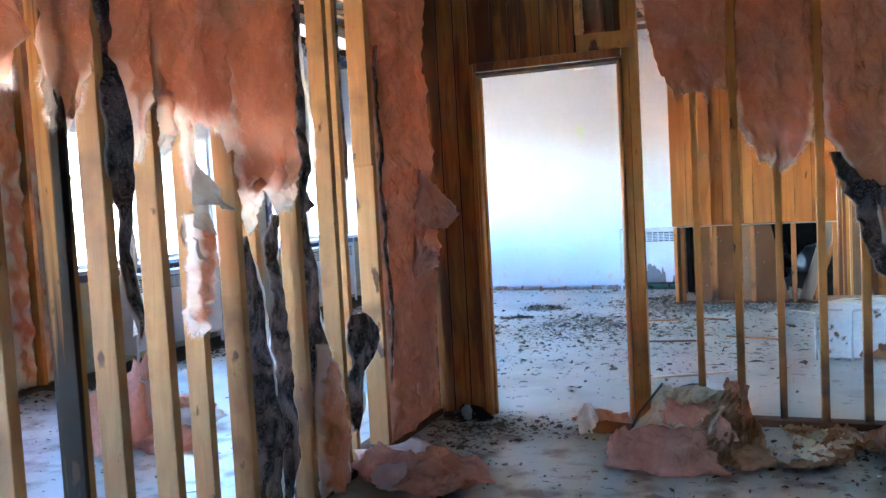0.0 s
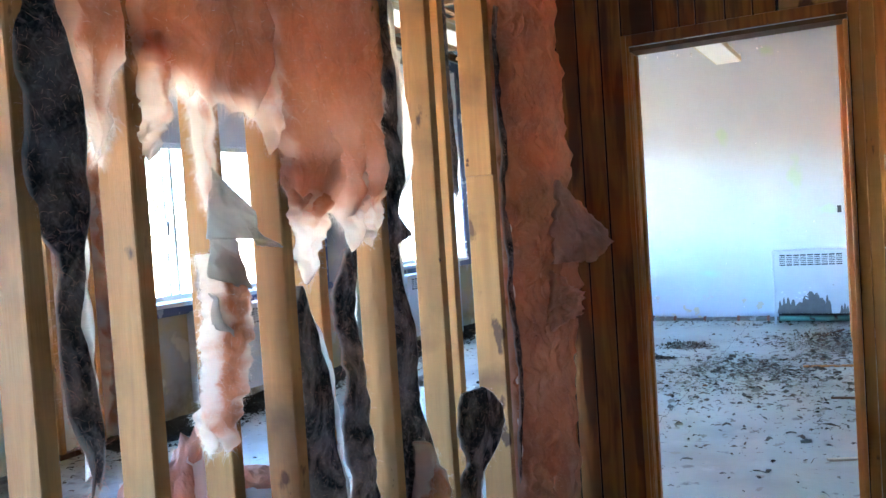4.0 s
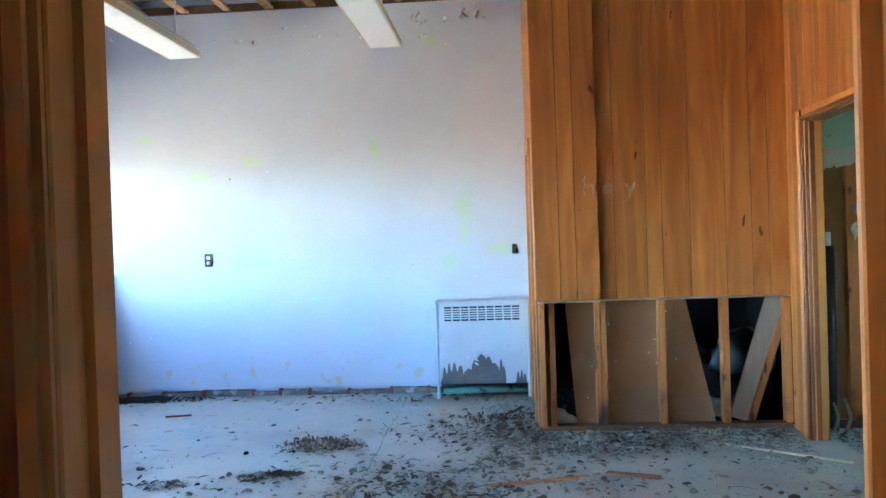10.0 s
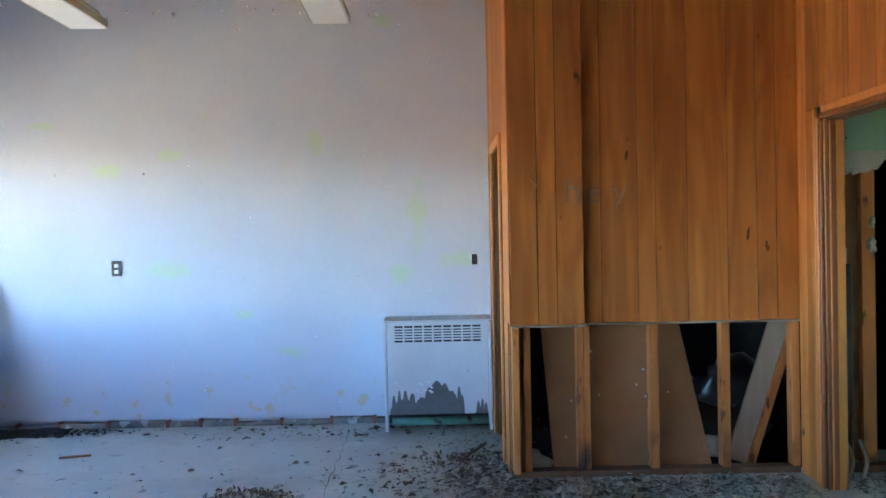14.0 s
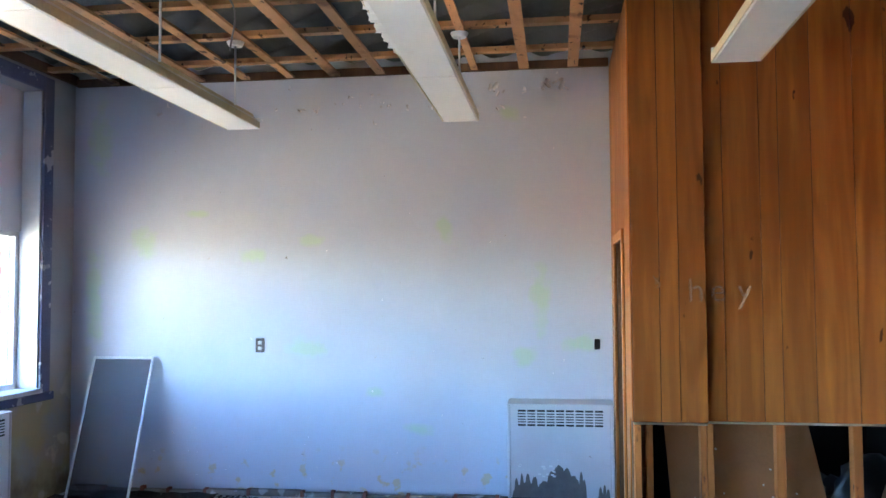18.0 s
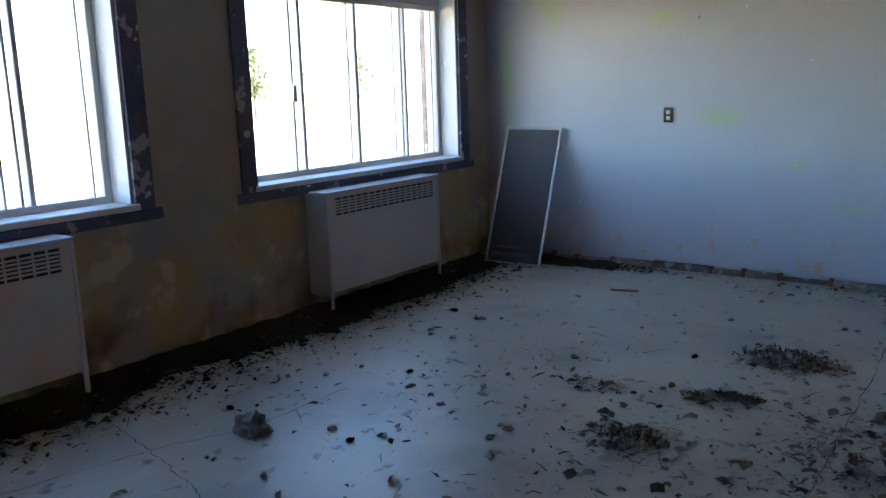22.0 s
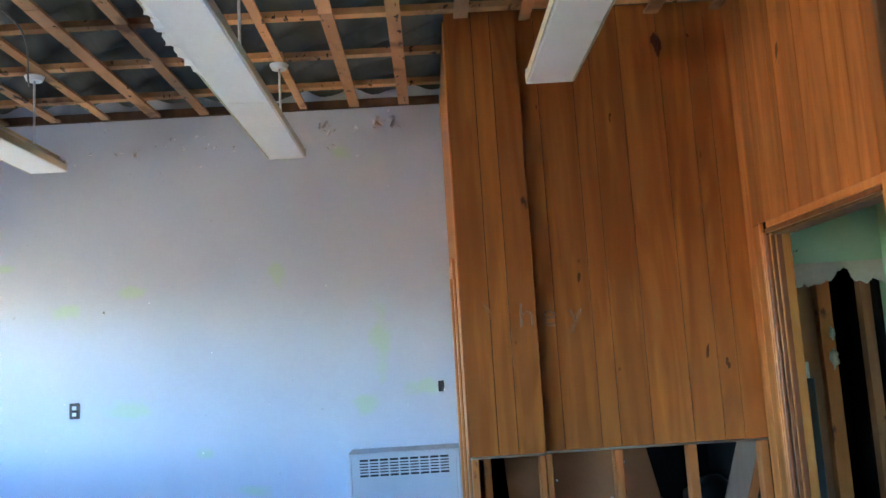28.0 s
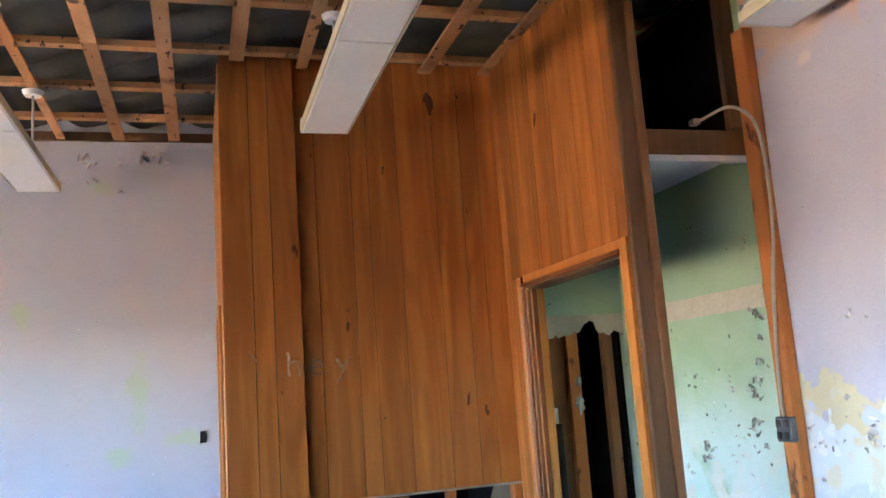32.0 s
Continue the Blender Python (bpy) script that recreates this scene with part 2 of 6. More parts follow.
# greyer base, ochre water stains, and a brown tone denser near the floor
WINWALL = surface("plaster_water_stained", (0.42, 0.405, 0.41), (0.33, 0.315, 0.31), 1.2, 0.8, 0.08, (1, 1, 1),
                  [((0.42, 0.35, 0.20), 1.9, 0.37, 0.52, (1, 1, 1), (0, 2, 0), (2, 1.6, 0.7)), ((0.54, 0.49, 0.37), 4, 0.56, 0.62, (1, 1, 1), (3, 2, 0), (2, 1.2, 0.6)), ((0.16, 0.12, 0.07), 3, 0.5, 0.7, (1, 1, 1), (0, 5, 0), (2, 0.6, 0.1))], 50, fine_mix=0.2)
GREENPLASTER = surface("plaster_pale_green", (0.46, 0.52, 0.40), (0.38, 0.43, 0.32), 1.3, 0.75, 0.08, (1, 1, 1), [((0.55, 0.50, 0.38), 4, 0.57, 0.62, (1, 1, 1), (3, 2, 0)), ((0.18, 0.14, 0.09), 3, 0.55, 0.7, (1, 1, 1), (0, 5, 0), (2, 0.6, 0.1))], 50, fine_mix=0.2)
GREENTRIM = surface("window_trim_green", (0.52, 0.66, 0.52), (0.44, 0.58, 0.45), 4, 0.55, 0.06, (1, 1, 1), [((0.30, 0.24, 0.16), 9, 0.66, 0.69)], 50)
CONCRETE = surface("concrete_floor", (0.54, 0.535, 0.455), (0.39, 0.39, 0.335), 0.9, 0.40, 0.05, (1, 1, 1),
                   [((0.31, 0.295, 0.25), 1.5, 0.50, 0.72), ((0.30, 0.26, 0.19), 10, 0.66, 0.68, (1, 1, 1), (2, 2, 2)), ((0.17, 0.15, 0.13), 7, 0.65, 0.70), ((0.16, 0.11, 0.075), 5, 0.50, 0.66, (1, 1, 1), (4, 2, 9), (1, 5.05, 4.6)), ((0.54, 0.51, 0.46), 4, 0.62, 0.75)], 45, fine_mix=0.3, spec=0.9)
BLOCK = surface("block_base", (0.34, 0.31, 0.28), (0.17, 0.145, 0.12), 7, 0.9, 0.4, (1, 1, 1), [((0.55, 0.53, 0.52), 9, 0.6, 0.65)], 40, vary=0.25)
WHITEMETAL = surface("enamel_white", (0.62, 0.62, 0.655), (0.55, 0.55, 0.58), 3, 0.38, 0.02, (1, 1, 1), [((0.30, 0.27, 0.25), 14, 0.73, 0.75)], 50, fine_mix=0.1)
# near-black that paints the shade inside slots and hollows
HOLLOWSHADE = surface("hollow_shade", (0.03, 0.03, 0.03), (0.02, 0.02, 0.02), 5, 0.8, 0.0)
BLUETRIM = surface("window_trim_blue", (0.13, 0.14, 0.23), (0.09, 0.10, 0.17), 4, 0.6, 0.12, (1, 1, 1), [((0.42, 0.42, 0.46), 7, 0.60, 0.62), ((0.62, 0.62, 0.65), 11, 0.66, 0.675, (1, 1, 1), (2, 7, 1))], 50)
BOARDWHITE = surface("window_board", (0.72, 0.71, 0.75), (0.66, 0.65, 0.70), 1.0, 0.7, 0.03, fine_mix=0.1)
SASH = surface("sash_white", (0.76, 0.77, 0.78), (0.70, 0.71, 0.72), 5, 0.45, 0.03, fine_mix=0.1)
STRAP = surface("strapping_pine", (0.60, 0.315, 0.145), (0.43, 0.205, 0.085), 2.4, 0.75, 0.1, (3, 1, 3), [((0.035, 0.02, 0.012), 15, 0.655, 0.675, (1.5, 0.6, 1.5)), ((0.10, 0.05, 0.025), 8, 0.64, 0.68, (1.6, 0.7, 1.6)), ((0.18, 0.08, 0.035), 3, 0.55, 0.7)], 25, vary=0.3, island=True)
TARPAPER = surface("tar_paper", (0.105, 0.108, 0.098), (0.050, 0.052, 0.048), 1.5, 0.68, 0.08, (1, 1, 1), [((0.115, 0.115, 0.106), 3, 0.56, 0.80, (2.0, 0.6, 1))], 30, spec=0.15)
DIFFUSER = surface("diffuser_aged", (0.86, 0.85, 0.82), (0.82, 0.80, 0.75), 2, 0.35, 0.0, (1, 1, 1), [((0.70, 0.62, 0.45), 5, 0.68, 0.8)], 40, fine_mix=0.1)
CREAMMETAL = surface("fixture_cream", (0.74, 0.67, 0.48), (0.66, 0.58, 0.38), 4, 0.4, 0.02)
# near-black that paints shade in grooves and hollows; also used for rubble
DARK = surface("near_black", (0.014, 0.012, 0.011), (0.008, 0.007, 0.007), 3, 0.9, 0.0, spec=0.05)
BROWNBOARD = surface("fibreboard", (0.35, 0.165, 0.070), (0.26, 0.112, 0.043), 2, 0.85, 0.08, (1, 1, 1), [((0.36, 0.16, 0.06), 2.2, 0.56, 0.7)], 60)
GROUND = surface("dry_grass", (0.43, 0.325, 0.185), (0.36, 0.265, 0.15), 0.3, 0.95, 0.2, (1, 1, 1), [], 6)
BRICK = surface("brick_red", (0.30, 0.12, 0.08), (0.22, 0.09, 0.06), 6, 0.9, 0.2, (1, 1, 1), [], 60, vary=0.25)


def glass_material():
    m = bpy.data.materials.new("window_glass")
    m.use_nodes = True
    bs = m.node_tree.nodes["Principled BSDF"]
    bs.inputs["Transmission Weight"].default_value, bs.inputs["Roughness"].default_value, bs.inputs["IOR"].default_value = 1.0, 0.0, 1.02
    bs.inputs["Base Color"].default_value = (0.97, 0.98, 0.98, 1)
    return m


GLASS = glass_material()


def fibre_material(name, a, b, glow, mottles=None, amount=0.45):
    """Loose fibre or thin paper that lets light through: diffuse mixed with translucent."""
    m = surface(name, a, b, 5.0, 0.95, 0.9, (1, 1, 1), mottles or [], 45, spec=0.1, bump_scale=11)
    next(k for k in m.node_tree.nodes if k.bl_idname == "ShaderNodeBump").inputs["Distance"].default_value = 0.045
    nt = m.node_tree
    bs = nt.nodes["Principled BSDF"]
    tr = nt.nodes.new("ShaderNodeBsdfTranslucent")
    tr.inputs["Color"].default_value = (*glow, 1)
    mx = nt.nodes.new("ShaderNodeMixShader")
    mx.inputs[0].default_value = amount
    nt.links.new(bs.outputs[0], mx.inputs[1])
    nt.links.new(tr.outputs[0], mx.inputs[2])
    nt.links.new(mx.outputs[0], nt.nodes["Material Output"].inputs[0])
    return m


def fluff_material(name, a, b, fold_shade, pale, body=0.24, edge=0.72, fluff=None):
    """Soft glass fibre: drifting tones, fine tangled streaks, dark blotches that paint the shade of folds; where the
    batt is torn thin it passes light and is paled like a backlit rim.
    """
    m = bpy.data.materials.new(name)
    m.use_nodes = True
    n, l = m.node_tree.nodes, m.node_tree.links
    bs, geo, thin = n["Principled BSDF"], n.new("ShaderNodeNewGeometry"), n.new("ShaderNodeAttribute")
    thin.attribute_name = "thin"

    def tex(sc, detail, warp, shift, stretch=(1, 1, 1)):
        mp, t = n.new("ShaderNodeMapping"), n.new("ShaderNodeTexNoise")
        mp.inputs["Location"].default_value, mp.inputs["Scale"].default_value = (shift, shift * 0.7, shift * 1.3), stretch
        t.inputs["Scale"].default_value, t.inputs["Detail"].default_value, t.inputs["Distortion"].default_value = sc, detail, warp
        l.new(geo.outputs["Position"], mp.inputs[0])
        l.new(mp.outputs[0], t.inputs["Vector"])
        return t.outputs[0]

    def span(src, lo, hi, to0=0.0, to1=1.0):
        r = n.new("ShaderNodeMapRange")
        for k, v in ((1, lo), (2, hi), (3, to0), (4, to1)):
            r.inputs[k].default_value = v
        l.new(src, r.inputs[0])
        return r.outputs[0]

    def blend(fac, c1, c2):
        x = n.new("ShaderNodeMix")
        x.data_type = "RGBA"
        l.new(fac, x.inputs[0])
        for k, c in ((6, c1), (7, c2)):
            if isinstance(c, tuple):
                x.inputs[k].default_value = (*c, 1)
            else:
                l.new(c, x.inputs[k])
        return x.outputs[2]

    col = blend(span(tex(4.5, 6, 0.8, 0.0, (1, 1, 0.6)), 0.3, 0.7), a, b)
    if fluff:
        col = blend(span(tex(9, 7, 1.3, 3.0, (1, 1, 0.7)), 0.44, 0.62, 0.0, 0.95), col, fluff)
        col = blend(span(tex(26, 5, 2.4, 8.0), 0.52, 0.72, 0.0, 0.55), col, tuple(min(1.0, 1.5 * v) for v in fluff))
    # dark blotches imitate shade in creases and folds
    col = blend(span(tex(2.6, 6, 1.0, 9.0, (1, 1, 0.5)), 0.44, 0.70, 0.0, 0.75), col, fold_shade)
    col = blend(span(tex(10, 6, 1.5, 5.0, (1, 1, 0.5)), 0.50, 0.72, 0.0, 0.75), col, fold_shade)
    col = blend(span(tex(6, 6, 1.6, 14.0, (1, 1, 0.6)), 0.56, 0.76, 0.0, 0.55), col, tuple(0.5 * (v + w) for v, w in zip(a, pale)))
    col = blend(span(tex(48, 6, 2.0, 2.0), 0.50, 0.75, 0.0, 0.22), col, pale)
    # colour is paled at thin parts to paint a rim lit from behind
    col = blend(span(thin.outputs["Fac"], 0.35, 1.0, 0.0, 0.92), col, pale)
    l.new(col, bs.inputs["Base Color"])
    bs.inputs["Roughness"].default_value, bs.inputs["Specular IOR Level"].default_value = 1.0, 0.05
    bp = n.new("ShaderNodeBump")
    bp.inputs["Strength"].default_value, bp.inputs["Distance"].default_value = 0.9, 0.06
    l.new(tex(13, 9, 1.2, 1.0, (1, 1, 0.6)), bp.inputs["Height"])
    l.new(bp.outputs[0], bs.inputs["Normal"])
    tr, mx = n.new("ShaderNodeBsdfTranslucent"), n.new("ShaderNodeMixShader")
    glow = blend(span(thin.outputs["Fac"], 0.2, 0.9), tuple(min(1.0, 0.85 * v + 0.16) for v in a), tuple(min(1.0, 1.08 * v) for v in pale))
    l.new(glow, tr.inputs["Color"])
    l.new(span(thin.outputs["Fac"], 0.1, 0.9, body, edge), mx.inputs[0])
    l.new(bs.outputs[0], mx.inputs[1])
    l.new(tr.outputs[0], mx.inputs[2])
    l.new(mx.outputs[0], n["Material Output"].inputs[0])
    return m


# near-white of torn fibre, with the backlit glow put into it
BACKLITFIBRE = (0.94, 0.84, 0.77)
PINK = fluff_material("insulation_pink", (0.75, 0.31, 0.16), (0.60, 0.21, 0.10), (0.29, 0.10, 0.057), (0.86, 0.55, 0.41), 0.25, 0.50)
# brighter copy of PINK for torn batts and batts lit from behind
PINKTORNLIT = fluff_material("insulation_pink_torn_lit", (0.82, 0.37, 0.19), (0.68, 0.26, 0.125), (0.38, 0.14, 0.08), BACKLITFIBRE, 0.34, 0.95)
FIBREPINK = fibre_material("fibre_strands", (0.80, 0.46, 0.34), (0.72, 0.36, 0.25), (0.85, 0.5, 0.4), [], 0.4)
# torn fibre whose white is partly painted backlight
PINKWHITE = fibre_material("insulation_torn_lit", (0.92, 0.83, 0.78), (0.88, 0.70, 0.62), (1.0, 0.93, 0.88), [], 0.8)
# paler copy of PINK for heaps and flaps
PINKHEAP = fluff_material("insulation_pink_loose", (0.88, 0.47, 0.33), (0.78, 0.35, 0.22), (0.52, 0.22, 0.14), (0.93, 0.70, 0.58), 0.30, 0.45)
BLACKPAPER = fluff_material("vapour_paper", (0.022, 0.020, 0.022), (0.042, 0.037, 0.038), (0.012, 0.011, 0.012), (0.60, 0.50, 0.46), 0.05, 0.30, (0.42, 0.30, 0.265))
# pale blotches paint light on the folds into the colour
GREYPAPER = fibre_material("kraft_grey", (0.46, 0.39, 0.34), (0.36, 0.30, 0.25), (0.80, 0.74, 0.68), [((0.66, 0.60, 0.55), 3, 0.56, 0.68)], 0.5)
next(k for k in GREYPAPER.node_tree.nodes if k.bl_idname == "ShaderNodeBump").inputs["Strength"].default_value = 0.06
KRAFT = fibre_material("kraft_tan", (0.90, 0.80, 0.61), (0.76, 0.64, 0.45), (0.7, 0.6, 0.45), [((0.36, 0.29, 0.21), 7, 0.60, 0.72)], 0.2)
KRAFTBROWN = fibre_material("kraft_brown", (0.52, 0.32, 0.19), (0.38, 0.21, 0.12), (0.5, 0.32, 0.2), [((0.66, 0.55, 0.45), 6, 0.6, 0.7)], 0.15)
BOXGREY = surface("outlet_box_grey", (0.14, 0.145, 0.155), (0.10, 0.10, 0.11), 9, 0.45, 0.0, metal=0.4)
FLAKE = surface("paint_flake", (0.82, 0.80, 0.82), (0.66, 0.63, 0.64), 30, 0.7, 0.05, grain=60, vary=0.35, island=True)
FLAKEDARK = surface("paint_flake_darker", (0.66, 0.70, 0.61), (0.44, 0.44, 0.37), 40, 0.8, 0.05, grain=60, vary=0.5, island=True)
GREYCHIP = surface("paint_chips", (0.40, 0.38, 0.32), (0.20, 0.185, 0.15), 9, 0.8, 0.0, grain=90, vary=0.65, island=True)
BROWNCHIP = surface("leaf_litter", (0.16, 0.12, 0.085), (0.08, 0.06, 0.045), 9, 0.9, 0.0, grain=90, vary=0.6, island=True)
# real dirt, darkened further to paint shade at the wall foot
SOILSHADE = surface("dirt_and_shade", (0.040, 0.032, 0.024), (0.022, 0.018, 0.014), 7, 0.95, 0.5, (1, 1, 1), [((0.30, 0.28, 0.26), 26, 0.66, 0.70)], 60)
METAL = surface("zinc_metal", (0.55, 0.55, 0.55), (0.45, 0.45, 0.46), 8, 0.35, 0.0, metal=0.9)
RUSTWHITE = surface("enamel_rusted", (0.72, 0.70, 0.66), (0.66, 0.64, 0.60), 3, 0.45, 0.05, (1, 1, 1), [((0.36, 0.17, 0.07), 3.0, 0.53, 0.56), ((0.20, 0.09, 0.04), 9, 0.60, 0.64)], 40)
CABLEGREY = surface("cable_grey", (0.54, 0.47, 0.39), (0.42, 0.36, 0.29), 8, 0.5, 0.0)
CABLEWHITE = surface("cable_white", (0.62, 0.58, 0.52), (0.5, 0.46, 0.4), 8, 0.5, 0.0)
BLACKPLASTIC = surface("bag_black", (0.02, 0.02, 0.022), (0.03, 0.03, 0.033), 5, 0.3, 0.2, bump_scale=6)
PRIMER = surface("bare_primer", (0.17, 0.16, 0.155), (0.13, 0.12, 0.12), 12, 0.7, 0.05)
PIPEGREEN = surface("pipe_green", (0.16, 0.33, 0.25), (0.10, 0.24, 0.17), 8, 0.5, 0.05, (1, 1, 1), [((0.05, 0.04, 0.03), 9, 0.6, 0.66)])
OUTLET = surface("outlet_brown", (0.06, 0.05, 0.05), (0.05, 0.04, 0.04), 8, 0.4, 0.0)
CRACK = surface("crack_dirt", (0.05, 0.045, 0.04), (0.03, 0.03, 0.03), 20, 0.95, 0.0)
TAPEBAND = surface("joint_tape", (0.66, 0.60, 0.48), (0.58, 0.50, 0.38), 6, 0.8, 0.05)
LEAF = surface("leaves_pale", (0.10, 0.12, 0.05), (0.16, 0.15, 0.06), 2, 0.8, 0.0, vary=0.2)
BARK = surface("bark", (0.09, 0.07, 0.05), (0.06, 0.05, 0.04), 6, 0.9, 0.2)
STONE = surface("plaster_lump", (0.35, 0.33, 0.31), (0.10, 0.09, 0.09), 9, 0.8, 0.3)
ROTSTUD = surface("stud_water_stained", (0.62, 0.27, 0.065), (0.46, 0.170, 0.036), 2.4, 0.75, 0.12, (7, 7, 0.45),
                  [((0.03, 0.02, 0.016), 4, 0.36, 0.62, (1, 1, 1), (1, 2, 3), (2, 0.65, 0.05)), ((0.10, 0.05, 0.025), 6, 0.66, 0.70, (2.4, 2.4, 1.0))], 25, vary=0.2)

WETSTUD = surface("stud_black_stained", (0.54, 0.235, 0.062), (0.40, 0.155, 0.038), 2.4, 0.85, 0.12, (7, 7, 0.45), [((0.045, 0.026, 0.016), 1.6, 0.46, 0.54, (9, 9, 0.25), (1, 2, 3)), ((0.10, 0.05, 0.025), 6, 0.66, 0.70, (2.4, 2.4, 1.0))], 25, spec=0.1)
DUSTPLANK = surface("plank_dusty", (0.42, 0.33, 0.25), (0.34, 0.24, 0.17), 3, 0.85, 0.08, (6, 6, 0.5), [], 25)
CLOSETSTUD = surface("stud_closet", (0.56, 0.20, 0.048), (0.42, 0.130, 0.028), 2.4, 0.7, 0.12, (7, 7, 0.45), [((0.05, 0.026, 0.016), 5, 0.40, 0.60, (1, 1, 1), (1, 2, 3), (2, 0.25, 0.02)), ((0.14, 0.05, 0.02), 5, 0.62, 0.68, (2.4, 2.4, 1.0))], 25, vary=0.15)


def chalk_material():
    m = bpy.data.materials.new("chalk")
    m.use_nodes = True
    nt = m.node_tree
    nt.nodes["Principled BSDF"].inputs["Base Color"].default_value = (0.78, 0.68, 0.58, 1)
    nt.nodes["Principled BSDF"].inputs["Roughness"].default_value = 0.9
    n = nt.nodes.new("ShaderNodeTexNoise")
    n.inputs["Scale"].default_value = 22
    r = nt.nodes.new("ShaderNodeMapRange")
    r.inputs[1].default_value, r.inputs[2].default_value, r.inputs[3].default_value, r.inputs[4].default_value = 0.30, 0.70, 0.10, 0.21
    nt.links.new(n.outputs[0], r.inputs[0])
    nt.links.new(r.outputs[0], nt.nodes["Principled BSDF"].inputs["Alpha"])
    return m


CHALK = chalk_material()


# ---- builders ----
def part(name, bm, material, parent=None, label=""):
    me = bpy.data.meshes.new(name)
    bm.normal_update()
    bm.to_mesh(me)
    bm.free()
    me.materials.append(material)
    ob = new(name, me)
    if parent is not None:
        ob.parent = parent
    if label:
        ob["label"] = label
    return ob


def add_box(bm, x0, x1, y0, y1, z0, z1, bevel=0.0, m=None):
    size = Matrix.Diagonal((x1 - x0, y1 - y0, z1 - z0, 1))
    t = Matrix.Translation(((x0 + x1) / 2, (y0 + y1) / 2, (z0 + z1) / 2)) @ size
    r = bmesh.ops.create_cube(bm, size=1, matrix=(m @ t) if m else t)
    if bevel:
        es = list({e for v in r["verts"] for e in v.link_edges})
        bmesh.ops.bevel(bm, geom=es, offset=bevel, segments=1, affect="EDGES")
    return bm


def box(x0, x1, y0, y1, z0, z1, bevel=0.0, m=None):
    return add_box(bmesh.new(), x0, x1, y0, y1, z0, z1, bevel, m)


def boxes(*rows):
    bm = bmesh.new()
    for r in rows:
        add_box(bm, *r)
    return bm


def base(name, label, category, group="", kind="", at=(0, 0, 0)):
    ob = new(name)
    ob.empty_display_size = 0.1
    ob.location = at
    return tagged(ob, label, category, group, kind)


def struct(name, bm, material, label, category):
    return tagged(part(name, bm, material), label, category, kind="structure")


def mesh_part(name, verts, faces, material, parent=None, label="", smooth=True):
    me = bpy.data.meshes.new(name)
    me.from_pydata(verts, [], faces)
    me.materials.append(material)
    if smooth:
        me.polygons.foreach_set("use_smooth", [True] * len(me.polygons))
    me.update()
    ob = new(name, me)
    if parent is not None:
        ob.parent = parent
    if label:
        ob["label"] = label
    return ob


def tube(points, r, n=8):
    """Vertices and faces of a round rod along points."""
    vs, fs = [], []
    pts = [Vector(p) for p in points]
    for i, p in enumerate(pts):
        d = (pts[min(i + 1, len(pts) - 1)] - pts[max(i - 1, 0)]).normalized()
        a = d.orthogonal().normalized() if i == 0 else (a - d * a.dot(d)).normalized()
        b = d.cross(a)
        vs += [p + (a * math.cos(k * math.tau / n) + b * math.sin(k * math.tau / n)) * r for k in range(n)]
    for i in range(len(pts) - 1):
        fs += [(i * n + k, i * n + (k + 1) % n, (i + 1) * n + (k + 1) % n, (i + 1) * n + k) for k in range(n)]
    fs += [tuple(range(n))[::-1], tuple(range((len(pts) - 1) * n, len(pts) * n))]
    return vs, fs


def curve_points(pts, k=5):
    """A smooth line through a few points (Catmull-Rom)."""
    p = [Vector(v) for v in pts]
    p = [2 * p[0] - p[1]] + p + [2 * p[-1] - p[-2]]
    out = []
    for i in range(1, len(p) - 2):
        for j in range(k):
            t = j / k
            out.append(0.5 * (2 * p[i] + (p[i + 1] - p[i - 1]) * t + (2 * p[i - 1] - 5 * p[i] + 4 * p[i + 1] - p[i + 2]) * t * t
                              + (3 * p[i] - p[i - 1] - 3 * p[i + 1] + p[i + 2]) * t ** 3))
    return out + [p[-2]]


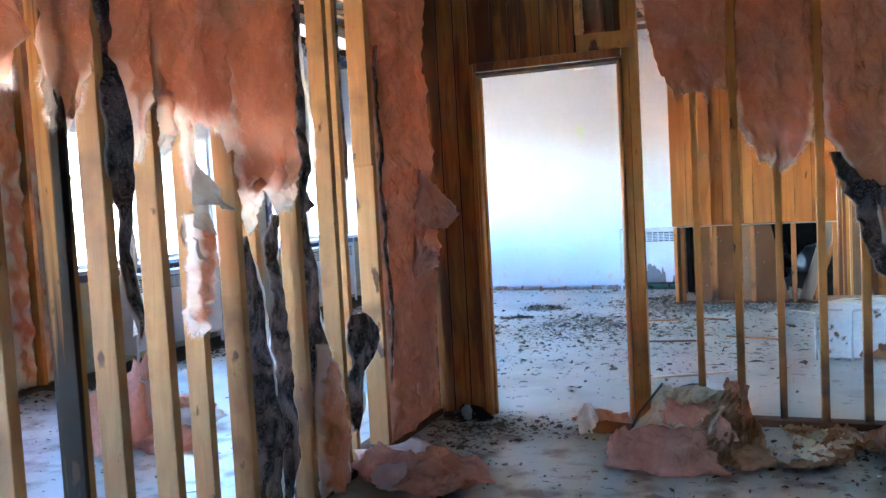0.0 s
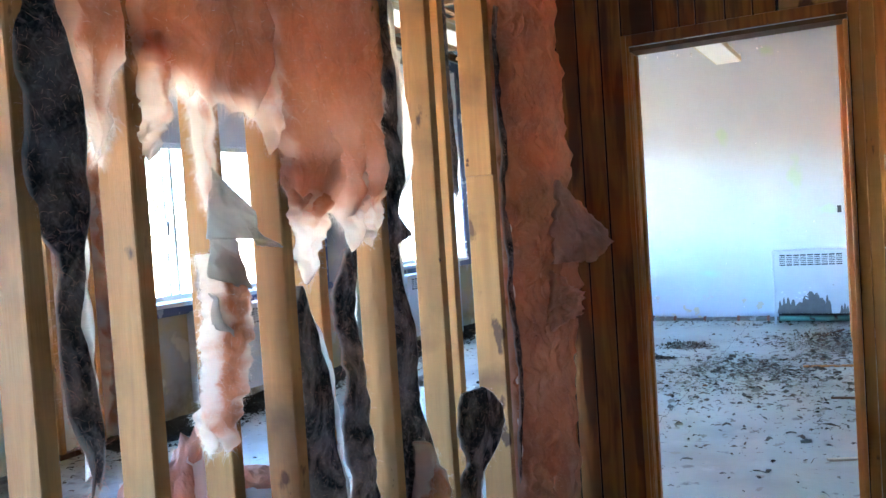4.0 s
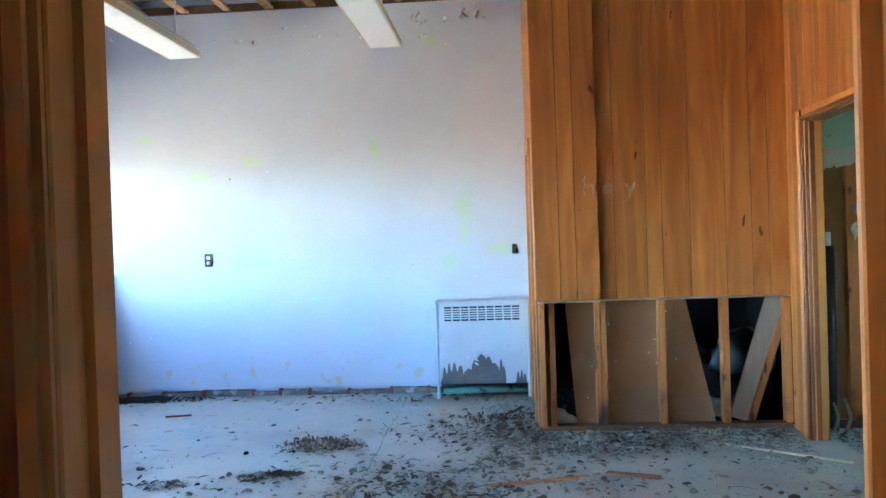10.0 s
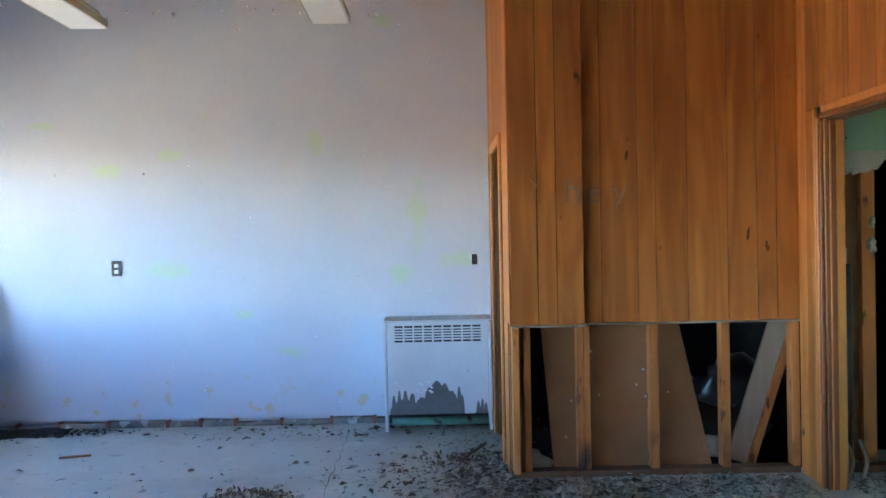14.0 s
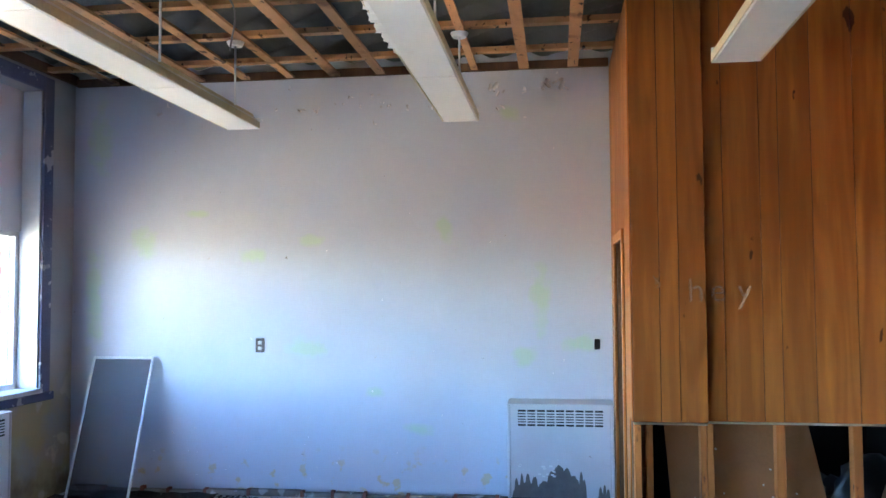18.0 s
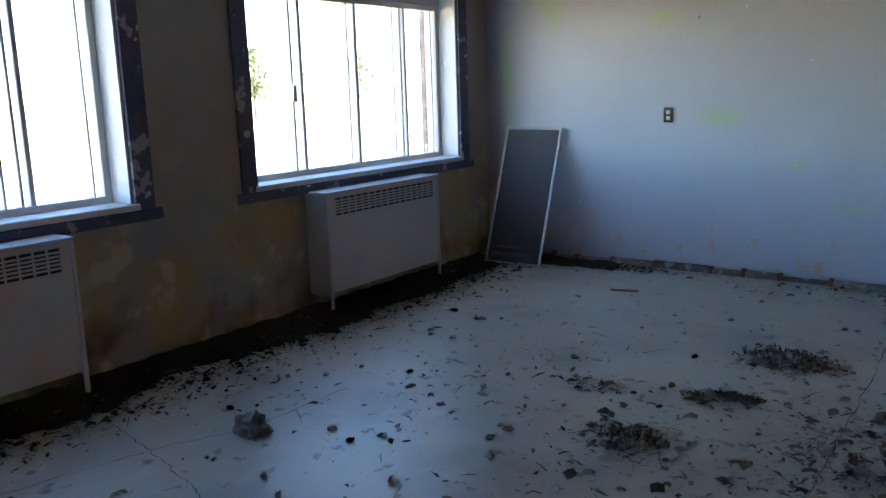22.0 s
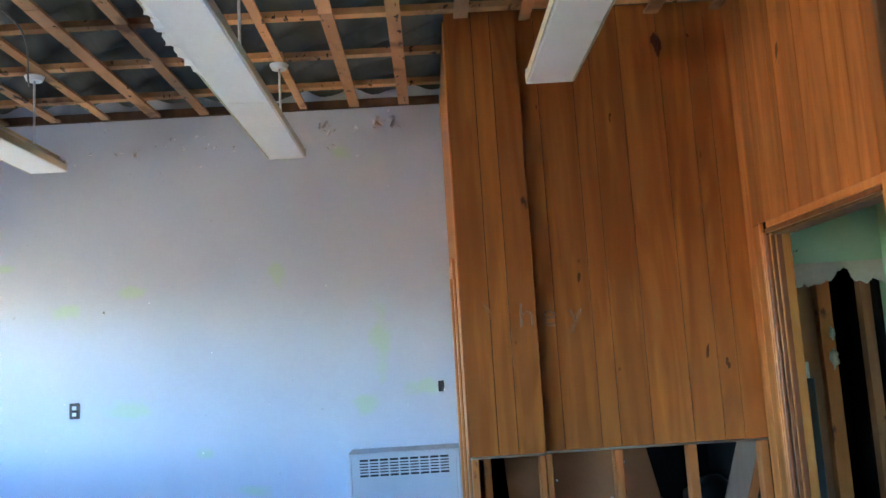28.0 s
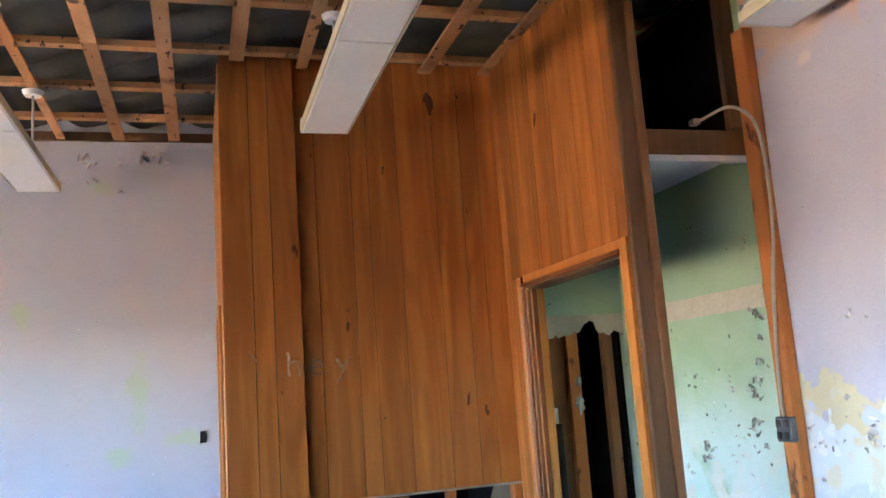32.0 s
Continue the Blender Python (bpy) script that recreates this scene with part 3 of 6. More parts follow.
def sheet(outline, origin, u, n, thick, seed, nu=12, nv=36, ragged=0.02, teeth=0.06, bulge=0.0, wave=0.0, crease=0.5, rim=0.035):
    """A torn hanging batt or strip: outline rows of (z, u0, u1) from the top down; u runs along the wall, n away from it."""
    u, n, o = Vector(u), Vector(n), Vector(origin)
    vs, fs, thin_ = [], [], []
    zs = [r[0] for r in outline]
    for j in range(nv + 1):
        f = j / nv
        z = zs[0] + (zs[-1] - zs[0]) * f
        k = next((i for i in range(len(zs) - 1) if zs[i + 1] <= z + 1e-6), len(zs) - 2)
        s = (z - zs[k]) / (zs[k + 1] - zs[k])
        u0, u1 = (outline[k][c] + (outline[k + 1][c] - outline[k][c]) * s for c in (1, 2))
        e = ragged * min(1, f * 6)
        u0 += e * (noise.noise(Vector((seed, z * 14, 0))) + 0.6 * noise.noise(Vector((seed, z * 45, 3))) + 0.5 * noise.noise(Vector((seed, z * 120, 5))))
        u1 += e * (noise.noise(Vector((seed, z * 14, 9))) + 0.6 * noise.noise(Vector((seed, z * 45, 7))) + 0.5 * noise.noise(Vector((seed, z * 120, 2))))
        for side in (0, 1):
            for i in range(nu + 1):
                s = i / nu
                uu = u0 + (u1 - u0) * s
                edge = min(1.0, 5 * min(s, 1 - s))
                prof = (1 - (1 - edge) ** 2) * min(1.0, (1 - f) * 22 + 0.04)
                hang = teeth * max(0, noise.noise(Vector((seed + 5, uu * 22, 1))) + 0.25 + 0.7 * noise.noise(Vector((seed + 5, uu * 75, 4)))) * max(0, (f - 0.72) / 0.28) ** 2
                q = Vector((uu * 9, z * 9, seed))
                lump = 0.75 + 0.7 * noise.noise(q * 0.55) + 0.55 * noise.noise(q * 1.3) + 0.25 * noise.noise(q * 3.1) + 0.10 * noise.noise(q * 7.0)
                lump += 0.40 * noise.noise(Vector((uu * 16, z * 1.8, seed + 4))) + 0.12 * noise.noise(Vector((uu * 30, z * 5, seed + 8)))
                lump -= crease * max(0.0, 1 - abs(noise.noise(Vector((uu * 11, z * 5, seed + 6)))) / 0.10) + 0.6 * crease * max(0.0, 1 - abs(noise.noise(Vector((uu * 7, z * 13, seed + 9)))) / 0.08)
                d = thick * prof * lump + bulge * math.sin(math.pi * min(1, f * 1.1)) + wave * noise.noise(Vector((uu * 3, z * 4, seed + 2)))
                if side:
                    d -= thick * 0.9 * prof + 0.003
                vs.append(o + u * uu + n * d + Vector((0, 0, z - hang)))
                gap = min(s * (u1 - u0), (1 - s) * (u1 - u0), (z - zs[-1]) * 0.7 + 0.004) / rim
                # height term, not real thinness: makes lower batts look lit from behind
                lowglow_ = 0.5 * max(0.0, min(1.0, (1.98 - z) / 0.35)) if 1.2 < zs[-1] < 1.85 and zs[0] > 2 else 0.0
                thin_.append(max(lowglow_ * (0.8 + 0.5 * noise.noise(q * 0.8)), max(0.0, min(1.0, (2.05 - z) / 0.3)) * max(0.0, min(1.0, 1.25 - gap + 0.9 * noise.noise(Vector((uu * 17, z * 17, seed + 3)))))))
    w = 2 * (nu + 1)
    for j in range(nv):
        for i in range(nu):
            a, b = j * w + i, (j + 1) * w + i
            fs.append((a, b, b + 1, a + 1))
            a, b = a + nu + 1, b + nu + 1
            fs.append((a, a + 1, b + 1, b))
        for i in (0, nu):
            a, b = j * w + i, (j + 1) * w + i
            c, d = a + nu + 1, b + nu + 1
            fs.append((a, c, d, b) if i == 0 else (a, b, d, c))
    for j in (0, nv):
        for i in range(nu):
            a = j * w + i
            c = a + nu + 1
            fs.append((a, a + 1, c + 1, c) if j == 0 else (a, c, c + 1, a + 1))
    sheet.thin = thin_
    return vs, fs


def lump(centre, size, seed, rough=0.35, sub=3, flat=True):
    """A torn tuft or crumpled lump as vertices and faces."""
    bm = bmesh.new()
    bmesh.ops.create_icosphere(bm, subdivisions=sub, radius=1)
    for v in bm.verts:
        q = v.co * 1.6 + Vector((seed, seed * 0.7, 0))
        k = 1 + rough * (noise.noise(q) + 0.7 * noise.noise(q * 2.3) + 0.5 * noise.noise(q * 5))
        v.co = Vector((v.co.x * k * size[0], v.co.y * k * size[1], v.co.z * k * size[2]))
        if flat and v.co.z < -size[2] * 0.45:
            v.co.z = -size[2] * 0.45
    lift = size[2] * 0.45 if flat else 0
    vs = [v.co + Vector(centre) + Vector((0, 0, lift)) for v in bm.verts]
    fs = [tuple(v.index for v in f.verts) for f in bm.faces]
    bm.free()
    return vs, fs


def scatter(rows, seed, count, size, lift=0.004, patchy=0.0):
    """Bent chips and twigs on the floor; rows of (x, y, spread x, spread y, weight)."""
    rnd = random.Random(seed)
    vs, fs = [], []
    weights = [r[4] for r in rows]
    for _ in range(count):
        r = rnd.choices(rows, weights)[0]
        x, y = rnd.gauss(r[0], r[2]), rnd.gauss(r[1], r[3])
        if not (WIN + 0.05 < x < RIGHT - 0.04 and y < FAR - 0.03):
            continue
        if x > -0.70 and y > 9.97 and y < 10.13 or (x > 0.95 and 8.2 < y < 10.1 and x < 1.17):
            continue
        if patchy and noise.noise(Vector((x * 2.1, y * 2.1, 3))) + 0.7 * noise.noise(Vector((x * 6, y * 6, 9))) < rnd.uniform(-0.9, 0.5) * patchy:
            continue
        s = size * min(2.4, math.exp(rnd.gauss(-0.15, 0.6)))
        a, tilt = rnd.uniform(0, math.tau), rnd.uniform(-0.7, 0.7)
        l, w = s * 1.4, s * rnd.uniform(0.25, 0.9)
        if rnd.random() < 0.14:
            l, w = s * rnd.uniform(2.5, 4.5), s * rnd.uniform(0.07, 0.16)
        ca, sa, b = math.cos(a), math.sin(a), len(vs)
        h = abs(tilt) * w * 0.5 + lift + (abs(rnd.gauss(0, 0.012)) if r[4] > 5 else 0)
        for px, py, pz in ((-l / 2, -w / 2, 0), (0, -w / 2 * rnd.uniform(0.7, 1.3), s * rnd.uniform(0, 0.35)), (l / 2, -w / 2 * rnd.uniform(0.2, 1), 0),
                           (-l / 2, w / 2 * rnd.uniform(0.3, 1), 0), (0, w / 2, s * rnd.uniform(0, 0.3)), (l / 2, w / 2, 0)):
            vs.append((x + px * ca - py * sa, y + px * sa + py * ca, h + pz + py * tilt))
        fs += [(b, b + 1, b + 4, b + 3), (b + 1, b + 2, b + 5, b + 4)]
    return vs, fs


def crumple(corners, n, seed, amp, thick=0.006, scale=7.0, fold=1.0, torn=0.02):
    """A crumpled sheet over four corners (bottom left, bottom right, top right, top left)."""
    p = [Vector(c) for c in corners]
    up = (p[1] - p[0]).cross(p[3] - p[0]).normalized()
    vs, fs = [], []
    for layer in (0, 1):
        for j in range(n + 1):
            for i in range(n + 1):
                s, t = i / n, j / n
                c = (p[0] * (1 - s) + p[1] * s) * (1 - t) + (p[3] * (1 - s) + p[2] * s) * t
                q = Vector((s * scale * fold, t * scale / fold, seed))
                d = amp * (0.5 - abs(noise.noise(q * 0.6)) * 1.6 + 0.5 - abs(noise.noise(q * 1.5 + Vector((3, 1, 7)))) * 1.2 + 0.25 * noise.noise(q * 4))
                e = torn * noise.noise(Vector((s * 9, t * 9, seed + 5))) if i in (0, n) or j in (0, n) else 0
                v = c + up * (d - layer * thick) + (p[3] - p[0]).normalized() * e + (p[1] - p[0]).normalized() * e
                vs.append(Vector((v.x, v.y, max(v.z, 0.004 + 0.002 * (1 - layer)))))
    m = (n + 1) ** 2
    for j in range(n):
        for i in range(n):
            a = j * (n + 1) + i
            fs += [(a, a + 1, a + n + 2, a + n + 1), (m + a, m + a + n + 1, m + a + n + 2, m + a + 1)]
    for i in range(n):
        for a, b in ((i, i + 1), (n * (n + 1) + i + 1, n * (n + 1) + i), ((i + 1) * (n + 1), i * (n + 1)), (i * (n + 1) + n, (i + 1) * (n + 1) + n)):
            fs.append((a, a + m, b + m, b))
    return vs, fs


# ---- large structure ----
FAR, WIN, RIGHT, BACK, CEIL, NEAR = 11.58, -5.2, 1.80, -2.6, 3.44, 5.12
struct("ground", boxes((-400, 400, -400, 400, -1.2, -1.0)), GROUND, "dry tan grass ground outside the building", "ground")
floor = struct("floor", boxes((WIN - 0.3, RIGHT + 0.25, BACK - 0.2, FAR + 0.25, -0.25, 0.0)), CONCRETE, "grey dusty concrete floor with cracks and stains", "floor")
wall_far = struct("wall_far", boxes((WIN - 0.3, RIGHT + 0.25, FAR, FAR + 0.25, 0.062, 3.75), (WIN - 0.3, RIGHT + 0.25, FAR + 0.03, FAR + 0.25, 0, 0.062)), PLASTER,
                  "pale lilac plaster wall with peeling paint", "wall")
# unseen wall, coloured pale so that it brightens the passage
struct("wall_entry", boxes((RIGHT, RIGHT + 0.25, BACK, 5.2, 0, 3.75)), PLASTER, "unseen added passage wall, pale to bounce light", "wall")
wall_right = struct("wall_right", boxes((RIGHT, RIGHT + 0.25, 5.201, 8.52, 0, 3.75)), PURPLE, "lilac plaster wall with peeling yellow patches", "wall")
wall_green = struct("wall_green", boxes((RIGHT, RIGHT + 0.25, 8.52, FAR, 0, 3.75)), GREENWALL, "mint green plaster wall, flaking at the bottom", "wall")
# also out of view; pale plaster acts as a reflector
struct("wall_back", boxes((WIN - 0.3, RIGHT + 0.25, BACK - 0.2, BACK, 0, 3.75)), PLASTER, "unseen added back wall, pale to bounce light into the passage", "wall")
# last window is unseen, added by the spacing to light the passage
WINDOWS = [(8.84, 11.12), (5.68, 7.94), (2.52, 4.80), (-0.68, 1.60)]
SILL, HEAD, GLASSTOP = 0.90, 3.30, 2.16
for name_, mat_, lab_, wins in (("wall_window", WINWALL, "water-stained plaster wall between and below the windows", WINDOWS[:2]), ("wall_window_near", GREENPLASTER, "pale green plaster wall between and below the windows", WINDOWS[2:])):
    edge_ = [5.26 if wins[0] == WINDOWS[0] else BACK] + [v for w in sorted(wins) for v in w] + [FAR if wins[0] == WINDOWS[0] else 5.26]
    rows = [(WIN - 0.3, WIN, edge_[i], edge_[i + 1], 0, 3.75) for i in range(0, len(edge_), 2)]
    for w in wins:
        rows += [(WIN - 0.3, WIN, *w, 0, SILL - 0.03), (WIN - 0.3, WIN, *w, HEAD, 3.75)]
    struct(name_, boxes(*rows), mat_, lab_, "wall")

# ceiling: tar paper over pine strapping, all one mesh
me = bpy.data.meshes.new("ceiling")
vs, fs, mi = [], [], []


def ceil_box(x0, x1, y0, y1, z0, z1, mat):
    b = len(vs)
    vs.extend((x, y, z) for z in (z0, z1) for y in (y0, y1) for x in (x0, x1))
    for f in ((0, 2, 3, 1), (4, 5, 7, 6), (0, 1, 5, 4), (2, 6, 7, 3), (0, 4, 6, 2), (1, 3, 7, 5)):
        fs.append(tuple(b + i for i in f))
        mi.append(mat)


rnd = random.Random(3)
for i in range(18):
    x = -0.56 - 0.387 * 11 + 0.387 * i
    w = rnd.uniform(0.030, 0.044)
    if abs(x + 1.72) < 0.1:
        x, w = -1.726, 0.028
    y = BACK
    while y < FAR:
        y2 = min(FAR, y + rnd.uniform(2.4, 3.8))
        dx = rnd.uniform(-0.006, 0.006)
        ceil_box(x - w + dx, x + w + dx, y + 0.002, y2 - 0.002, CEIL + rnd.uniform(-0.003, 0.003), CEIL + 0.019, 0)
        y = y2
for i in range(22):
    y = 11.16 - 0.638 * i
    x = WIN
    while x < RIGHT:
        x2 = min(RIGHT, x + rnd.uniform(1.6, 3.2))
        dy = rnd.uniform(-0.015, 0.015)
        ceil_box(x + 0.002, x2 - 0.002, y - 0.033 + dy, y + 0.033 + dy, CEIL + 0.021, CEIL + 0.06, 0)
        x = x2
nx, ny = 160, 300
b = len(vs)
for j in range(ny + 1):
    for i in range(nx + 1):
        x, y = WIN - 0.2 + (RIGHT - WIN + 0.4) * i / nx, BACK - 0.1 + (FAR - BACK + 0.2) * j / ny
        z = 3.575 + 0.03 * noise.noise(Vector((x * 1.2, y * 2.6, 0))) + 0.022 * noise.noise(Vector((x * 3, y * 6, 2)))
        z += 0.048 * math.sin((x * 0.9 + y * 1.0) * 19 + 3 * noise.noise(Vector((x * 0.9, y * 0.9, 8)))) * (0.75 + 0.5 * noise.noise(Vector((x, y, 4))))
        vs.append((x, y, z))
for j in range(ny):
    for i in range(nx):
        a = b + j * (nx + 1) + i
        fs.append((a, a + nx + 1, a + nx + 2, a + 1))
        mi.append(1)
ceil_box(WIN - 0.3, RIGHT + 0.25, BACK - 0.2, FAR + 0.25, 3.66, 3.75, 1)
me.from_pydata(vs, [], fs)
me.materials.append(STRAP)
me.materials.append(TARPAPER)
me.polygons.foreach_set("material_index", mi)
me.polygons.foreach_set("use_smooth", [k == 1 for k in mi])
tagged(new("ceiling", me), "open ceiling of pine strapping under dark tar paper", "ceiling", kind="structure")
struct("trim_far", boxes((WIN + 0.03, -0.67, FAR - 0.028, FAR, 3.435, 3.50)), DARKSTUD, "dark wood strip along the wall top", "trim")
struct("trim_window_wall", boxes((WIN, WIN + 0.028, BACK, FAR, 3.45, 3.53)), DARKSTUD, "dark wood strip along the wall top", "trim")

# windows with boarded upper halves
GX = WIN - 0.22
for k, (y0, y1) in enumerate(WINDOWS):
    win = struct("window_%d" % (k + 1), boxes((GX - 0.04, GX + 0.04, y0, y0 + 0.05, SILL, GLASSTOP), (GX - 0.04, GX + 0.04, y1 - 0.05, y1, SILL, GLASSTOP),
                                               (GX - 0.04, GX + 0.04, y0 + 0.05, y1 - 0.05, SILL, SILL + 0.045), (GX - 0.04, GX + 0.04, y0 + 0.05, y1 - 0.05, GLASSTOP - 0.04, GLASSTOP)),
                 SASH, "sliding aluminium window with a white board above it", "window")
    part("board", box(GX - 0.02, GX + 0.06, y0, y1, GLASSTOP + 0.002, HEAD), BOARDWHITE, win, "white board closing the upper half")
    part("window_sill", box(GX + 0.045, WIN + 0.03, y0 - 0.03, y1 + 0.03, SILL - 0.03, SILL + 0.006, 0.006), SASH, win, "white painted sill, worn")
    trim_, paint_ = (BLUETRIM, "dark blue") if k < 2 else (GREENTRIM, "pale green")
    part("apron", box(WIN, WIN + 0.035, y0 - 0.17, y1 + 0.17, SILL - 0.095, SILL - 0.031, 0.006), trim_, win, paint_ + " wooden apron")
    part("casing", box(WIN, WIN + 0.022, y0 - 0.13, y0 - 0.004, SILL - 0.028, HEAD + 0.12, 0.004), trim_, win, paint_ + " casing, peeling")
    part("casing", box(WIN, WIN + 0.022, y1 + 0.004, y1 + 0.13, SILL - 0.028, HEAD + 0.12, 0.004), trim_, win, paint_ + " casing, peeling")
    part("casing", box(WIN, WIN + 0.024, y0, y1, HEAD + 0.002, HEAD + 0.12, 0.004), trim_, win, paint_ + " casing, peeling")
    part("reveal", box(GX + 0.045, WIN - 0.002, y1 - 0.012, y1 - 0.001, SILL + 0.008, HEAD - 0.002), SASH, win)
    part("reveal", box(GX + 0.045, WIN - 0.002, y0 + 0.001, y0 + 0.012, SILL + 0.008, HEAD - 0.002), SASH, win)
    w = y1 - y0
    for f, t in ((0.245, 0.022), (0.285, 0.03), (0.50, 0.016), (0.54, 0.034), (0.735, 0.016), (0.775, 0.018), (0.80, 0.028), (0.955, 0.014)):
        yy = y0 + f * w
        part("mullion", box(GX - 0.03, GX + 0.03, yy - t / 2, yy + t / 2, SILL + 0.046, GLASSTOP - 0.041, 0.003), SASH, win)
    for f0, f1 in ((0.03, 0.245), (0.30, 0.49), (0.56, 0.73), (0.81, 0.94)):
        pane = part("pane", box(GX - 0.003, GX + 0.003, y0 + f0 * w, y0 + f1 * w, SILL + 0.046, GLASSTOP - 0.041), GLASS, win)
        pane.visible_shadow = False
    part("latch", box(GX + 0.03, GX + 0.045, y0 + 0.24 * w, y0 + 0.255 * w, 1.42, 1.54, 0.004), METAL, win)

# far wall's exposed block course
rnd = random.Random(7)
x = WIN + 0.02
while x < -0.73:
    w = rnd.uniform(0.22, 0.46)
    part("block", box(x + 0.014, min(x + w, -0.70) - 0.014, FAR - 0.02 - rnd.uniform(0, 0.02), FAR + 0.028, 0.002, 0.048 + rnd.uniform(-0.018, 0.012), 0.008), BLOCK, wall_far)
    part("brick", box(x + w - 0.013, x + w + 0.013, FAR - 0.03, FAR + 0.029, 0.002, 0.045 + rnd.uniform(0, 0.025)), BRICK, wall_far, "broken red brick end")
    x += w
# curled paint near the ceiling and small flakes elsewhere
def paint_curls(parent, axis, plane, rows, seed, material, bare=None):
    """Paint curling off a wall that faces the negative axis; rows of (along, z, spread, size, count)."""
    rnd = random.Random(seed)
    vs, fs, bv, bf = [], [], [], []

    def at(u, out, z):
        return (u, plane - out, z) if axis == "y" else (plane - out, u, z)

    for u0, z0, spread, size, count in rows:
        for i in range(count):
            u, z = u0 + rnd.gauss(0, spread), min(3.41, z0 + rnd.gauss(0, spread * 0.7))
            s, a = size * rnd.uniform(0.4, 1.0), rnd.uniform(0, math.tau)
            half, bend, b = s * rnd.uniform(0.3, 0.9), rnd.uniform(1.0, 2.6), len(vs)
            for k in range(6):
                t = k / 5
                along, out = s / bend * math.sin(bend * t), s / bend * (1 - math.cos(bend * t)) + 0.001
                for q in (-1, 0, 1):
                    v = q * half * (1 - 0.5 * t * rnd.random()) + rnd.uniform(-0.12, 0.12) * s
                    vs.append(at(u + along * math.cos(a) - v * math.sin(a), out, z + along * math.sin(a) + v * math.cos(a)))
            fs += [(b + 3 * k + q, b + 3 * k + q + 1, b + 3 * k + q + 4, b + 3 * k + q + 3) for k in range(5) for q in (0, 1)]
            if bare:
                b = len(bv)
                bv += [at(u + math.cos(e) * s * rnd.uniform(0.25, 0.6), 0.0009 + 0.00002 * (b % 40), z + math.sin(e) * s * rnd.uniform(0.25, 0.6)) for e in [math.tau * k / 9 for k in range(9)]]
                bf.append(tuple(range(b, b + 9)))
    tagged(mesh_part("paint_flakes", vs, fs, material, parent, smooth=False), kind="stuff")
    if bare:
        tagged(mesh_part("bare_patches", bv, bf, bare, parent, smooth=False), kind="stuff")


rnd = random.Random(11)
paint_curls(wall_far, "y", FAR, [(-1.55, 3.29, 0.035, 0.05, 6), (-1.33, 3.265, 0.015, 0.04, 2), (-1.52, 3.145, 0.025, 0.035, 3), (-1.15, 3.31, 0.03, 0.05, 5), (-1.07, 3.31, 0.025, 0.055, 5), (-1.0, 3.28, 0.02, 0.045, 3), (-1.07, 3.395, 0.05, 0.03, 3),
                                 (-1.69, 3.12, 0.02, 0.03, 2), (-2.1, 3.16, 0.03, 0.03, 2), (-2.28, 3.165, 0.025, 0.04, 3), (-2.47, 3.18, 0.06, 0.025, 5), (-2.67, 3.18, 0.015, 0.03, 2), (-2.82, 3.20, 0.03, 0.025, 2), (-2.76, 3.26, 0.02, 0.035, 2), (-2.53, 3.27, 0.02, 0.03, 2),
                                 (-3.05, 3.17, 0.03, 0.03, 3), (-3.16, 3.17, 0.015, 0.035, 2), (-3.38, 3.17, 0.04, 0.03, 4), (-3.55, 3.10, 0.03, 0.02, 2), (-2.54, 3.04, 0.015, 0.03, 2), (-3.33, 3.36, 0.03, 0.03, 2), (-4.44, 3.17, 0.04, 0.045, 3), (-4.37, 3.26, 0.02, 0.03, 2), (-4.58, 3.39, 0.05, 0.04, 3)]
            + [(rnd.uniform(-4.9, -0.9), abs(rnd.gauss(0.22, 0.12)) + 0.13, 0.01, 0.016, 1) for i in range(45)] + [(rnd.uniform(-4.9, -0.9), rnd.uniform(0.5, 3.1), 0.01, 0.016, 1) for i in range(35)], 11, FLAKE)

# partition with the doorway
DX0, DX1, DTOP = -1.306, -0.460, 2.092
# near-black backing paints the shade in the plank grooves
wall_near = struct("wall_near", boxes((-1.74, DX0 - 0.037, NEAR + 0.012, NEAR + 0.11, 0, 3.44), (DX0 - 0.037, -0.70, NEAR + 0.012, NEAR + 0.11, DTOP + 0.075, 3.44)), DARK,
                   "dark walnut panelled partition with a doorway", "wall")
edges = [-1.74, -1.655, -1.553, -1.443, DX0 - 0.038]
for a, b in zip(edges, edges[1:]):
    part("plank", box(a + 0.0045, b - 0.0045, NEAR, NEAR + 0.0115, 0.012, 3.43, 0.0025), PANELDARK, wall_near)
edges = [DX0 - 0.038, -1.20, -1.09, -1.02, -0.90, -0.79, -0.70]
for a, b in zip(edges, edges[1:]):
    part("plank", box(a + 0.003, b - 0.003, NEAR, NEAR + 0.0115, DTOP + 0.075, 3.43, 0.0025), PANELDARK, wall_near)
door = struct("door_1", boxes((DX0 - 0.036, DX0 - 0.016, NEAR - 0.016, NEAR - 0.001, 0, DTOP + 0.07), (DX0 - 0.0155, DX0 - 0.004, NEAR - 0.008, NEAR - 0.001, 0, DTOP + 0.06)), TRIMWOOD, "open doorway with varnished wooden jambs and no door", "doorway")
part("jamb", box(DX0 - 0.02, DX0, NEAR, NEAR + 0.125, 0, DTOP, 0.003), TRIMWOOD, door, "varnished jamb")
part("door_stop", box(DX0, DX0 + 0.012, NEAR + 0.05, NEAR + 0.085, 0, DTOP - 0.013), TRIMWOOD, door)
part("jamb", box(DX1, DX1 + 0.018, NEAR + 0.005, NEAR + 0.125, 0, DTOP, 0.003), TRIMWOOD, door, "varnished jamb")
part("casing", box(DX1 - 0.024, DX1 + 0.014, NEAR + 0.126, NEAR + 0.142, 0, DTOP + 0.05, 0.003), TRIMWOOD, door)
